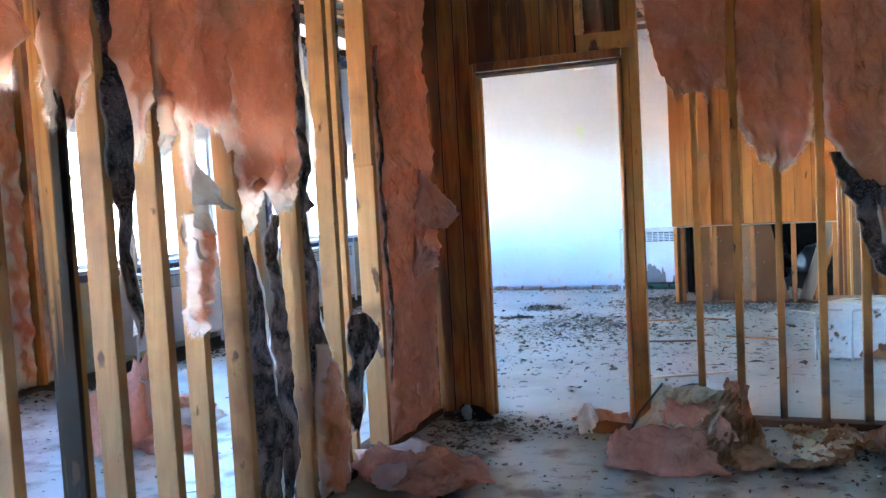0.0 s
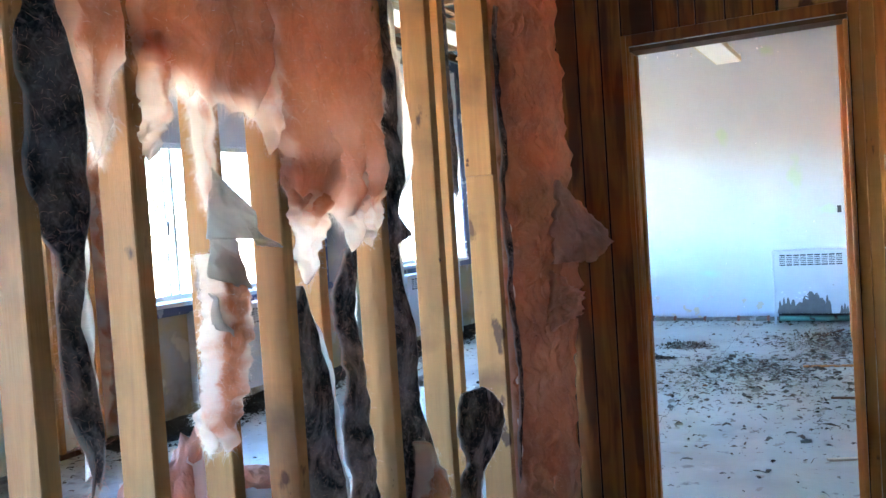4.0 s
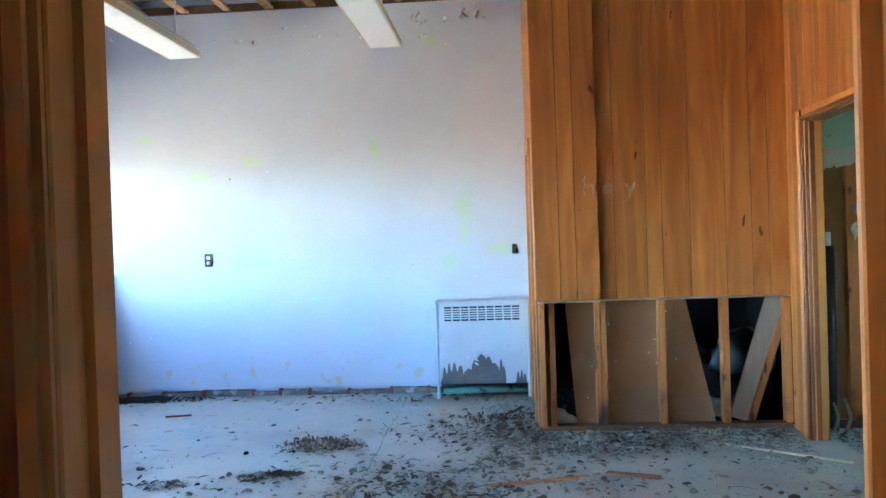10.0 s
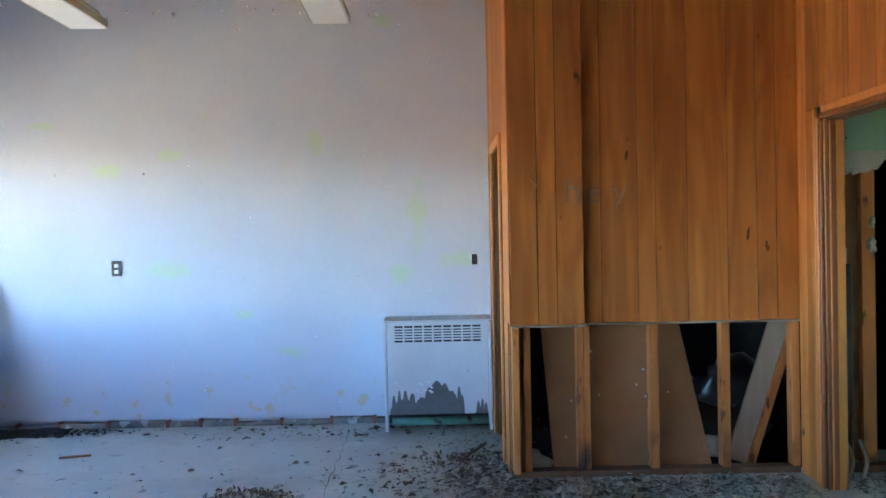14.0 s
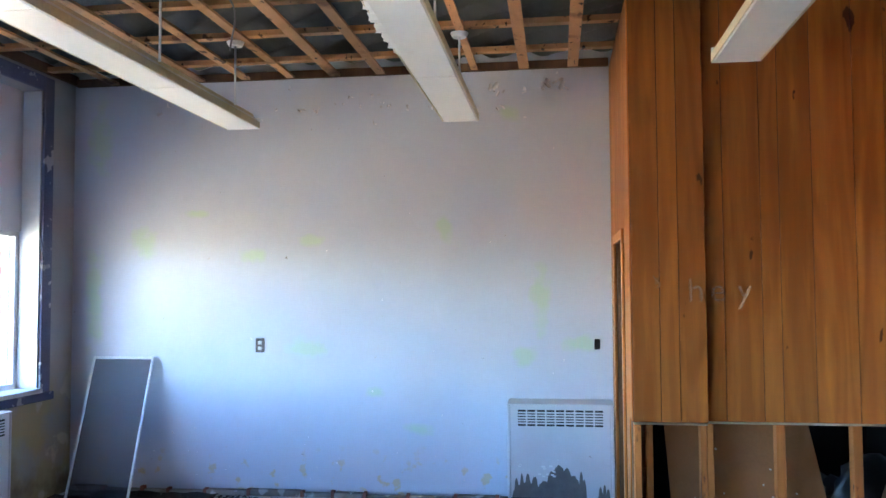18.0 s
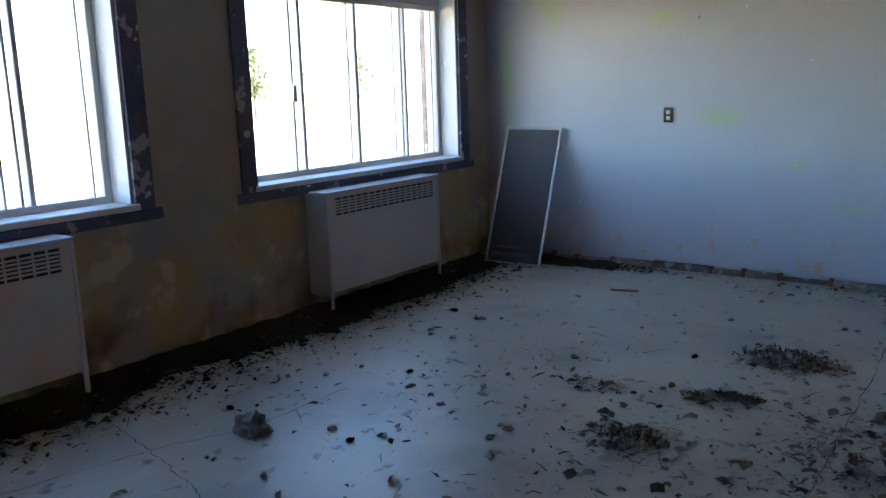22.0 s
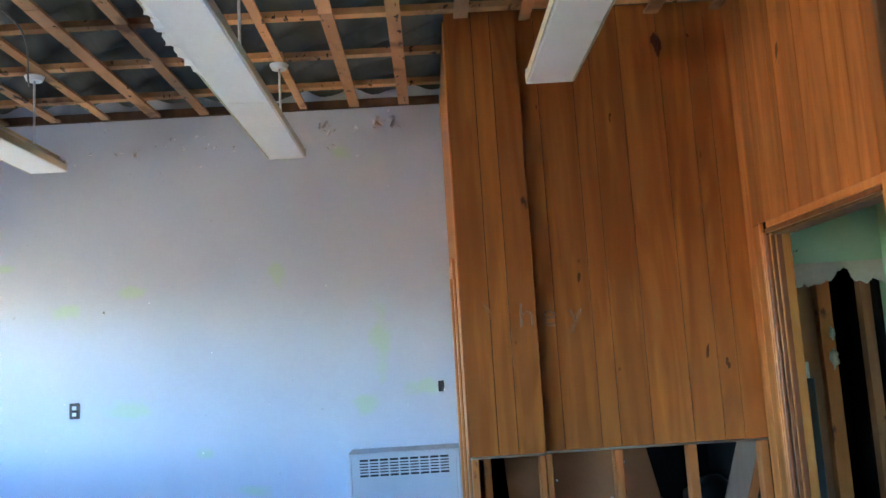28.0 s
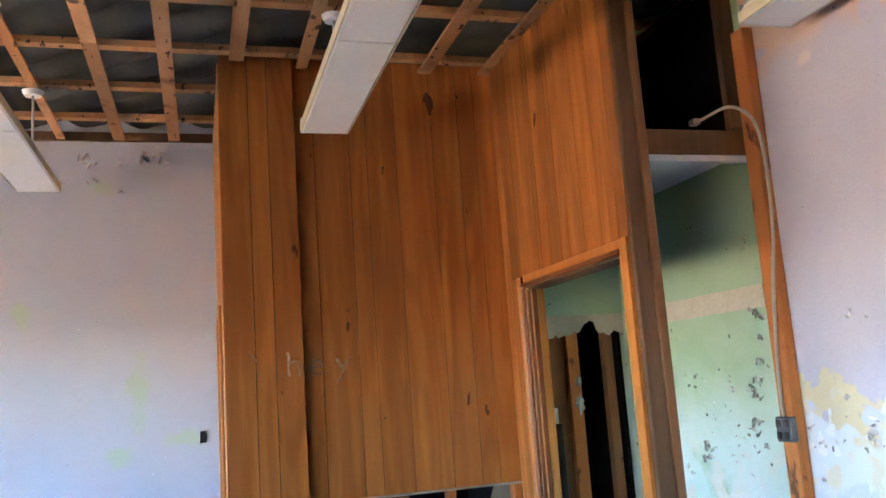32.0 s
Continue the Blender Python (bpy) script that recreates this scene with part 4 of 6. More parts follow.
part("head_jamb", box(DX0 - 0.02, DX1 + 0.018, NEAR, NEAR + 0.125, DTOP + 0.001, DTOP + 0.02, 0.003), DARKSTUD, door, "dark head jamb")
part("casing", box(DX0 - 0.036, DX1 + 0.02, NEAR - 0.008, NEAR - 0.001, DTOP + 0.022, DTOP + 0.072, 0.003), PANELDARK, door, "dark head casing")
part("lintel", box(-0.69, -0.36, NEAR + 0.002, NEAR + 0.09, DTOP + 0.076, DTOP + 0.17, 0.003), STUD, wall_near, "bare pine lintel block")
part("cripple", box(-0.695, -0.66, NEAR + 0.002, NEAR + 0.09, DTOP + 0.172, 3.43, 0.003), STUD, wall_near)
part("cripple", box(-0.52, -0.482, NEAR + 0.03, NEAR + 0.09, DTOP + 0.172, 3.43, 0.003), DARKSTUD, wall_near)
part("backing", box(-0.655, -0.36, NEAR + 0.075, NEAR + 0.09, DTOP + 0.172, 3.43), PANELDARK, wall_near)
vs, fs = sheet([(2.50, -0.64, -0.53), (2.24, -0.64, -0.53)], (0, NEAR + 0.05, 0), (1, 0, 0), (0, -1, 0), 0.035, 4.4, 6, 10, 0.004, 0.0)
mesh_part("batt", vs, fs, PINK, wall_near, "pink insulation showing over the lintel")
for a, b, d in ((-0.438, -0.399, 0.03), (-0.397, -0.350, 0.034)):
    part("post", box(a, b, NEAR + d, NEAR + 0.10, 0, 3.43, 0.003), ROTSTUD, wall_near, "bare pine trimmer stud, dark at its foot")
# near-black strip stands for the shade in this narrow gap
part("gap_strip", box(-0.443, -0.4385, NEAR + 0.05, NEAR + 0.10, 0, DTOP), DARK, wall_near)


def stud_wall(name, label, studs, plate):
    ob = struct(name, plate, DARKSTUD, label, "stud wall")
    for s in studs:
        part("stud", box(*s[:6], 0.003, s[7] if len(s) > 7 else None), s[6], ob)
    return ob


rnd = random.Random(5)
rs = []
for k, (x, w) in enumerate(((-0.08, 0.038), (0.133, 0.042), (0.352, 0.038), (0.562, 0.040), (0.775, 0.044), (0.982, 0.040), (1.19, 0.038), (1.39, 0.038), (1.60, 0.038))):
    rs.append((x, x + w, NEAR + (0.078 if k % 2 == 0 else 0.025), NEAR + 0.134, 0.04, 3.43, ROTSTUD))
stud_wall("wall_studs", "open stud partition of bare pine with torn insulation", rs,
                       boxes((-0.348, RIGHT - 0.001, NEAR + 0.042, NEAR + 0.137, 0, 0.038), (-0.348, RIGHT - 0.001, NEAR + 0.042, NEAR + 0.137, 3.431, 3.44)))
PX = -1.64
ls = []
for y in (-1.6, -0.4, 0.8, 1.6, 1.985, 2.40, 2.645, 3.09, 3.543, 3.89):
    ls.append((PX - 0.095, PX, y - 0.041, y, 0.04, 3.43, STUD))
for y in (2.965, 3.357):
    ls.append((PX - 0.19, PX - 0.097, y - 0.04, y, 0.04, 3.43, STUD))
ls.append((PX - 0.095, PX, 2.194, 2.235, 0.04, 3.43, WETSTUD))
ls += [(PX - 0.12, PX - 0.03, 4.0, 4.038, 0.04, 3.43, STUD), (PX - 0.117, PX, 4.312, 4.352, 0.04, 3.43, STUD), (PX - 0.089, PX - 0.01, 4.72, 4.75, 0.04, 3.43, STUD)]
stud_left = stud_wall("wall_partition", "stud partition of bare pine with torn pink insulation", ls,
                      boxes((PX - 0.18, PX, BACK, NEAR - 0.001, 0, 0.038), (PX - 0.18, PX, BACK, NEAR - 0.001, 3.431, 3.44)))
part("block", box(PX - 0.1, PX + 0.012, 4.272, 4.310, 1.56, 3.43, 0.003), STUD, stud_left, "short board nailed to a stud")

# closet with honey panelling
# groove shade is coloured into this near-black backing
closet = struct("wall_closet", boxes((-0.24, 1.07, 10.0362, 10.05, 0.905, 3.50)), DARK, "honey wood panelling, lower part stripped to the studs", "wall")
edges = [-0.66, -0.50, -0.39, -0.236]
for a, b in zip(edges, edges[1:]):
    part("plank", box(a + 0.002, b - 0.002, 9.955, 9.963, 0.90, 3.50, 0.0018), PANEL, closet)
# same near-black groove shade behind the proud planks
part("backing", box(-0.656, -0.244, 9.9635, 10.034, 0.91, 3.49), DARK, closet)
edges = [-0.242, -0.12, 0.093, 0.20, 0.384, 0.619, 0.792, 0.905, 1.055]
for a, b in zip(edges, edges[1:]):
    part("plank", box(a + 0.002, b - 0.002, 10.026, 10.0355, 0.90, 3.50, 0.0018), PANEL, closet)
part("edge_strip", box(-0.242, 1.029, 10.015, 10.035, 0.888, 0.899, 0.002), GREYPAPER, closet, "grey lower edge of the panelling")
part("edge_strip", box(-0.66, -0.244, 9.945, 9.97, 0.888, 0.899, 0.002), GREYPAPER, closet, "grey lower edge of the panelling")
part("sole_plate", box(-0.66, 1.03, 10.03, 10.12, 0.0, 0.038, 0.003), DARKSTUD, closet)
for a, b, d, m in ((-0.655, -0.615, 9.972, STUD), (-0.612, -0.588, 10.04, DARKSTUD), (-0.585, -0.545, 10.02, STUD), (-0.27, -0.236, 10.04, STUD), (-0.233, -0.195, 10.045, STUD),
                   (0.155, 0.205, 10.04, STUD), (0.575, 0.625, 10.04, STUD), (0.985, 1.03, 10.03, ROTSTUD)):
    part("stud", box(a, b, d, d + 0.08, 0.039, 0.887, 0.003), CLOSETSTUD if m is not DARKSTUD else m, closet)
side = struct("wall_closet_side", boxes((-0.658, -0.62, 10.0545, 10.42, 0, 3.44), (-0.658, -0.62, 11.10, FAR, 0, 3.44), (-0.658, -0.62, 10.42, 11.10, 2.0, 3.44)), DARKSTUD,
              "panelled closet side with a narrow doorway", "wall")
for a, b, z0 in ((9.965, 10.12, 0.9), (10.12, 10.27, 0.0), (10.27, 10.36, 0.0), (10.36, 10.52, 2.06), (10.52, 10.68, 2.06), (10.68, 10.84, 2.06), (10.84, 11.0, 2.06), (11.0, 11.16, 2.06), (11.16, 11.32, 0.0), (11.32, 11.57, 0.0)):
    part("plank", box(-0.6675, -0.659, a + 0.003, b - 0.003, z0 + 0.004, 3.43, 0.0018), PANEL, side)
for r in ((10.362, 10.418, 0, 2.06), (11.10, 11.156, 0, 2.06), (10.42, 11.098, 2.0, 2.06)):
    part("casing", box(-0.685, -0.669, r[0], r[1], r[2], r[3], 0.003), TRIMWOOD, side)
# closet shade is put into the near-black colour of these faces
struct("wall_closet_back", boxes((1.17, 1.21, 10.17, FAR, 0, 3.44)), DARK, "near-black closet back that paints the shade inside", "wall")
struct("wall_closet_lining", boxes((-0.615, 1.165, FAR - 0.04, FAR - 0.001, 0, 3.37), (-0.615, -0.57, 11.11, FAR - 0.041, 0, 3.37)), DARK, "near-black lining that paints the shade inside the closet", "wall")
struct("floor_closet", boxes((-0.615, 1.165, 10.125, FAR - 0.041, 0.0, 0.012)), DARK, "near-black sheet that paints shade on the closet floor", "floor")
struct("ceiling_closet", boxes((-0.615, 1.165, 10.06, FAR, 3.38, 3.42)), DARK, "near-black closet ceiling that paints the shade above", "ceiling")

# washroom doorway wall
# near-black core, so the grooves between planks are shaded by colour
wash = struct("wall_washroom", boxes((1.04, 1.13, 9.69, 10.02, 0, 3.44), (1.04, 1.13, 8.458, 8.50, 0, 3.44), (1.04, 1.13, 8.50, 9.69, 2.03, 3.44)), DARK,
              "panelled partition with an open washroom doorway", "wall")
y, k = 8.46, 0
rnd = random.Random(9)
while y < 10.02:
    y2 = min(10.022, y + (0.095, 0.15, 0.11, 0.07, 0.18)[k % 5])
    z0 = 2.092 if (y2 > 8.44 and y < 9.78) else 0.004
    part("plank", box(1.029, 1.0395, y + 0.0025, y2 - 0.0025, z0, 3.46, 0.003), PANEL, wash)
    y, k = y2, k + 1
part("plank", box(1.031, 1.0395, 9.797, 10.02, 0.004, 2.088, 0.0018), PANEL, wash)
gd = struct("door_2", boxes((1.012, 1.030, 8.46, 8.525, 0, 2.09), (1.018, 1.030, 8.525, 8.54, 0, 2.02)), TRIMWOOD, "washroom doorway with varnished casing and no door", "doorway")
part("casing", box(1.010, 1.030, 9.702, 9.727, 0, 2.018, 0.005), REDTRIM, gd, "dark red inner moulding")
part("casing", box(1.004, 1.030, 9.7285, 9.742, 0, 2.030, 0.005), TRIMWOOD, gd, "pale bead of the casing")
part("casing", box(1.016, 1.030, 9.744, 9.767, 0, 2.048, 0.004), REDTRIM, gd)
part("casing", box(1.010, 1.030, 9.769, 9.795, 0, 2.088, 0.004), TRIMWOOD, gd)
part("casing", box(1.006, 1.030, 8.527, 9.701, 2.021, 2.046, 0.004), REDTRIM, gd)
part("casing", box(1.014, 1.030, 8.527, 9.701, 2.050, 2.089, 0.004), TRIMWOOD, gd)
part("jamb", box(1.025, 1.136, 9.682, 9.699, 0, 2.02, 0.003), WETSTUD, gd, "dark worn jamb")
for a, b, d, m in ((1.026, 1.047, 9.676, REDTRIM), (1.049, 1.056, 9.672, TRIMWOOD), (1.058, 1.086, 9.677, REDTRIM)):
    part("door_stop", box(a, b, d, 9.6815, 0, 2.008, 0.002), m, gd)
part("jamb", box(1.035, 1.15, 8.502, 8.522, 0, 2.02, 0.003), DARKSTUD, gd)
part("head_jamb", box(1.035, 1.15, 8.525, 9.68, 2.01, 2.028, 0.003), DARKSTUD, gd)
part("end_post", box(1.028, 1.105, 8.425, 8.457, 0, 3.44, 0.004), DARKSTUD, wash, "dark end post")
part("end_strip", box(1.110, 1.153, 8.42, 8.457, 0, 3.44, 0.004), AGED, wash, "lighter strip nailed on the end post")
part("top_strip", box(1.015, 1.030, 8.46, 10.02, 3.462, 3.50, 0.003), DARKSTUD, wash)
back = struct("wall_washroom_back", boxes((1.14, RIGHT - 0.001, 10.0, 10.06, 1.87, 2.52)), GREENWALL, "green plaster wall broken open below", "wall")
vs, fs = [], []
for i in range(81):
    x = 1.14 + 0.656 * i / 80
    z = 1.745 + 0.05 * noise.noise(Vector((x * 6, 1, 0))) + 0.03 * noise.noise(Vector((x * 21, 2, 0))) + 0.02 * noise.noise(Vector((x * 60, 3, 0)))
    z += 0.12 * math.exp(-((x - 1.56) / 0.05) ** 2) - 0.04 * math.exp(-((x - 1.2) / 0.07) ** 2)
    z = min(z, 1.865)
    vs += [(x, 10.002, 1.869), (x, 10.0 - 0.004, z), (x, 10.016, z + 0.004)]
fs = [f for i in range(80) for f in ((3 * i, 3 * i + 1, 3 * i + 4, 3 * i + 3), (3 * i + 1, 3 * i + 2, 3 * i + 5, 3 * i + 4))]
mesh_part("broken_edge", vs, fs, TAPEBAND, back, "ragged tan plasterboard edge", smooth=False)
for a, b in ((1.42, 1.50), (1.68, 1.74)):
    part("stud", box(a, b, 10.065, 10.13, 0, 2.5, 0.003), CLOSETSTUD if a < 1.5 else AGED, back)
for z, s in ((1.32, 0.05), (1.46, 0.03)):
    vs, fs = lump((1.475, 10.05, z), (s * 0.45, 0.008, s), z * 9, 0.8, 3, False)
    mesh_part("plaster_scrap", vs, fs, TAPEBAND, back, "plaster scrap clinging to a stud")
part("board", box(1.14, 1.415, 10.10, 10.115, 0.042, 2.5), BROWNBOARD, back)
part("sole_plate", box(1.14, 1.795, 10.0, 10.09, 0, 0.04, 0.003), DARKSTUD, back)
struct("ceiling_washroom", boxes((1.131, RIGHT - 0.001, 8.62, 10.06, 2.52, 2.55)), BOARDWHITE, "white low washroom ceiling", "ceiling")
header = struct("trim_header", boxes((1.131, RIGHT - 0.001, 8.56, 8.60, 2.50, 2.62)), DARKSTUD, "dark wooden header over the open washroom side", "header")
part("edge_board", box(1.131, RIGHT - 0.001, 8.56, 8.60, 2.465, 2.497, 0.002), BOARDWHITE, header, "white board edge")
part("stud", box(1.735, RIGHT - 0.002, 8.43, 8.52, 0, 3.10, 0.004), CLOSETSTUD, wall_right, "rough stud left on the wall")
part("stud", box(1.70, RIGHT - 0.004, 8.56, 8.60, 2.63, 3.44, 0.004), DARKSTUD, wall_right)
part("tape_band", box(RIGHT - 0.004, RIGHT, 8.60, 9.98, 1.765, 1.875), TAPEBAND, wall_green, "tan band of joint tape")
y = 8.62
while y < 9.95:
    part("block", box(RIGHT - 0.012, RIGHT - 0.001, y, y + 0.36, 0.002, 0.085, 0.004), BLOCK, wall_green)
    y += 0.4
# near-black sheets paint the shade behind the broken wall and in the loft
struct("wall_washroom_void", boxes((1.22, RIGHT - 0.03, 10.50, 10.54, 0, 2.55), (RIGHT - 0.028, RIGHT - 0.002, 10.065, 10.54, 0, 2.55)), DARK, "near-black sheets that paint shade behind the broken washroom wall", "wall")
struct("wall_loft", boxes((RIGHT - 0.03, RIGHT - 0.002, 8.602, 10.058, 2.556, 3.43), (1.131, RIGHT - 0.001, 10.06, 10.12, 2.56, 3.44)), DARK, "near-black lining that paints the loft's shade above the washroom", "wall")

# cracks and joints in the concrete
rnd = random.Random(21)
for pts, w in (([(-1.74, FAR - 0.3), (-1.735, 10.2), (-1.72, 9.0), (-1.70, 7.6), (-1.69, 6.2)], 0.006), ([(-4.6, 7.28), (-4.12, 7.19), (-3.85, 7.12), (-3.5, 7.0), (-3.1, 6.7)], 0.006),
               ([(-4.3, 6.5), (-4.12, 7.19), (-3.95, 7.6), (-3.9, 8.2)], 0.006), ([(-4.4, 9.1), (-3.85, 9.21), (-3.3, 9.24), (-3.2, 8.8)], 0.004),
               ([(0.2, 8.6), (0.7, 8.5), (0.9, 7.9)], 0.004)):
    line = curve_points([(x, y, 0) for x, y in pts], 14)
    vs, fs = [], []
    for i, p in enumerate(line):
        d = (line[min(i + 1, len(line) - 1)] - line[max(i - 1, 0)]).normalized()
        s = Vector((-d.y, d.x, 0))
        c = p + s * rnd.uniform(-0.010, 0.010)
        h = w * rnd.uniform(0.25, 0.9) / 2
        vs += [c - s * h + Vector((0, 0, 0.0015)), c + s * h + Vector((0, 0, 0.0015))]
    fs = [(2 * i, 2 * i + 1, 2 * i + 3, 2 * i + 2) for i in range(len(line) - 1)]
    mesh_part("crack", vs, fs, CRACK, floor)


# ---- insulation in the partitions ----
def thin_glow(ob, values):
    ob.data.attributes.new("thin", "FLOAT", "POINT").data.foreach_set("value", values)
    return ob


def hung(label, rows, origin, u, n, thick, seed, material, cat="insulation", name="insulation_batt", group="", fingers=(), **kw):
    if material is BLACKPAPER:
        thick, kw["crease"] = thick * 0.35, 0.15
    vs, fs = sheet(rows, origin, u, n, thick, seed, **kw)
    ob = tagged(thin_glow(mesh_part(name, vs, fs, material), sheet.thin), label, cat, group)
    if material in (PINK, PINKTORNLIT, BLACKPAPER):
        fibre_fuzz(ob, vs, fs, sheet.thin, seed, 4200 if material is PINKTORNLIT else 2200, 0.8 if material is PINKTORNLIT else 0.35)
    for k, f in enumerate(fingers):
        vs, fs = sheet(f, origin, u, n, thick * 0.7, seed + 3.3 + k, 12, 34, 0.022, 0.06, rim=0.06)
        torn = thin_glow(mesh_part("torn_end", vs, fs, PINKTORNLIT, ob, "pale torn end of the batt"), sheet.thin)
        fibre_fuzz(torn, vs, fs, sheet.thin, seed + k, 700, 0.8)
    if material is BLACKPAPER:
        e = [(q[0], q[2] - 0.010, q[2] + 0.006) for q in rows]
        vs, fs = sheet(e, Vector(origin) - Vector(n) * 0.012, u, n, 0.012, seed + 2, 4, 70, 0.014, 0.03)
        mesh_part("fibre_edge", vs, fs, PINKWHITE, ob, "pale fibre clinging to the edge")
    return ob


def fibre_fuzz(ob, vs_, fs_, thin_, seed, count, edge):
    """Fine curved strands lying on a batt and hanging out of its thin torn edges."""
    rnd_ = random.Random(seed)
    out, faces = [], []
    rim_ = [f for f in fs_ if thin_[f[0]] > 0.7 and vs_[f[0]].z < 2.6] or fs_
    low = [f for f in fs_ if vs_[f[0]].z < 2.6] or fs_
    for _ in range(count):
        near_edge = rnd_.random() < edge
        f = rnd_.choice(rim_ if near_edge else low)
        a, b, d = vs_[f[0]], vs_[f[1]], vs_[f[2]]
        nrm = (b - a).cross(d - a)
        if nrm.length < 1e-9:
            continue
        nrm.normalize()
        t = Vector((rnd_.gauss(0, 1), rnd_.gauss(0, 1), rnd_.gauss(-0.5 if near_edge else 0, 1)))
        t = (t - nrm * t.dot(nrm) * (0.4 if near_edge else 0.85)).normalized()
        side = t.cross(nrm).normalized() * rnd_.uniform(0.00016, 0.00036)
        ln = rnd_.uniform(0.006, 0.026) * (1.15 if near_edge else 0.8)
        p0 = a + (d - a) * rnd_.random() + nrm * 0.001
        p1 = p0 + t * ln * 0.5 + nrm * ln * rnd_.uniform(0.0, 0.25)
        p2 = p0 + t * ln + nrm * ln * rnd_.uniform(-0.15, 0.3) - Vector((0, 0, ln * (0.35 if near_edge else 0.1)))
        k = len(out)
        out += [p0 - side, p0 + side, p1 - side, p1 + side, p2]
        faces += [(k, k + 1, k + 3, k + 2), (k + 2, k + 3, k + 4)]
    tagged(mesh_part("fibre_fuzz", out, faces, PINKWHITE if edge > 0.5 else FIBREPINK, ob, "fine loose fibres"), kind="stuff")


LU, LN = (0, 1, 0), (1, 0, 0)
G1, G2 = "insulation in the left partition", "insulation in the right partition"
PAPER = dict(rim=0.007, cat="vapour paper", name="paper_strip", group=G1)
FACING = dict(cat="facing paper", name="paper_strip", group=G1)
hung("pink glass-fibre batt torn off at the bottom, hanging over the studs", [(3.42, 3.04, 3.56), (1.95, 3.04, 3.56), (1.65, 3.05, 3.53), (1.50, 3.07, 3.50), (1.45, 3.085, 3.47)], (PX + 0.005, 0, 0), LU, LN, 0.07, 1.3, PINKTORNLIT, group=G1,
     fingers=([(1.58, 3.06, 3.25), (1.43, 3.085, 3.215), (1.37, 3.105, 3.18), (1.305, 3.125, 3.145)], [(1.55, 3.27, 3.40), (1.44, 3.29, 3.38), (1.375, 3.325, 3.355)], [(1.53, 3.37, 3.50), (1.43, 3.39, 3.47), (1.36, 3.40, 3.425)]),
     nu=24, nv=70, ragged=0.03, teeth=0.05)
hung("pink batt hanging in a ragged arch between studs", [(3.42, 2.61, 3.08), (1.9, 2.62, 3.07), (1.78, 2.63, 3.06), (1.72, 2.66, 3.05)], (PX - 0.005, 0, 0), LU, LN, 0.065, 2.7, PINKTORNLIT, group=G1,
     fingers=([(1.82, 2.62, 2.76), (1.68, 2.635, 2.71), (1.58, 2.645, 2.665)], [(1.80, 2.90, 3.06), (1.68, 2.99, 3.06), (1.64, 3.03, 3.055)]), nu=20, nv=60, ragged=0.03, teeth=0.05)
hung("pink batt with a pale torn tip between studs", [(3.42, 2.43, 2.64), (1.95, 2.44, 2.63), (1.78, 2.46, 2.60), (1.68, 2.50, 2.56), (1.60, 2.53, 2.55)], (PX - 0.01, 0, 0), LU, LN, 0.06, 3.9, PINKTORNLIT, group=G1, nu=14, nv=50, ragged=0.03, teeth=0.06)
hung("pink batt sagging out of its bay", [(3.42, 2.16, 2.36), (1.95, 2.16, 2.36), (1.80, 2.17, 2.32), (1.68, 2.18, 2.26)], (PX - 0.01, 0, 0), LU, LN, 0.06, 4.1, PINKTORNLIT, group=G1, ragged=0.03, teeth=0.10)
hung("pink batt sagging out of its bay", [(3.42, 1.85, 2.10), (1.9, 1.85, 2.10), (1.75, 1.88, 2.06)], (PX - 0.01, 0, 0), LU, LN, 0.06, 5.6, PINKTORNLIT, group=G1, ragged=0.03, teeth=0.10)
# out-of-view batts added to keep window light off the upper passage
for y0_, y1_, sd_ in ((-1.58, -0.46, 81.2), (-0.38, 0.74, 83.5), (0.82, 1.55, 85.1)):
    hung("unseen added batt blocking window light from the upper passage", [(3.42, y0_, y1_), (2.0, y0_, y1_), (1.55, y0_ + 0.03, y1_ - 0.05), (1.40, y0_ + 0.2, y1_ - 0.2)], (PX - 0.01, 0, 0), LU, LN, 0.06, sd_, PINK, group=G1, nu=14, nv=40, ragged=0.02, teeth=0.08)
hung("long strip of black mottled vapour paper beside a stud", [(3.42, 3.55, 3.69), (2.1, 3.55, 3.70), (1.75, 3.55, 3.725), (1.60, 3.55, 3.70), (1.415, 3.55, 3.655), (1.385, 3.55, 3.71), (1.36, 3.55, 3.755), (1.34, 3.55, 3.66), (1.0, 3.55, 3.69), (0.75, 3.55, 3.745), (0.62, 3.55, 3.79), (0.57, 3.55, 3.82), (0.53, 3.55, 3.72), (0.04, 3.56, 3.74)],
     (PX - 0.03, 0, 0), LU, LN, 0.03, 6.2, BLACKPAPER, nu=14, nv=120, ragged=0.012, teeth=0.02, wave=0.05, **PAPER)
hung("black vapour paper slumped in a bay", [(1.26, 3.10, 3.125), (1.13, 3.10, 3.22), (1.02, 3.10, 3.265), (0.87, 3.10, 3.285), (0.45, 3.11, 3.31), (0.05, 3.11, 3.32)], (PX - 0.03, 0, 0), LU, LN, 0.05, 7.7, BLACKPAPER, nu=14, nv=60, ragged=0.010, wave=0.05, **PAPER)
hung("torn black paper with pale fibre edges in a bay", [(1.34, 3.40, 3.45), (1.24, 3.34, 3.46), (0.83, 3.34, 3.46), (0.3, 3.34, 3.48), (0.05, 3.35, 3.46)], (PX - 0.07, 0, 0), LU, LN, 0.04, 8.3, BLACKPAPER, nu=10, nv=60, ragged=0.02, wave=0.05, **PAPER)
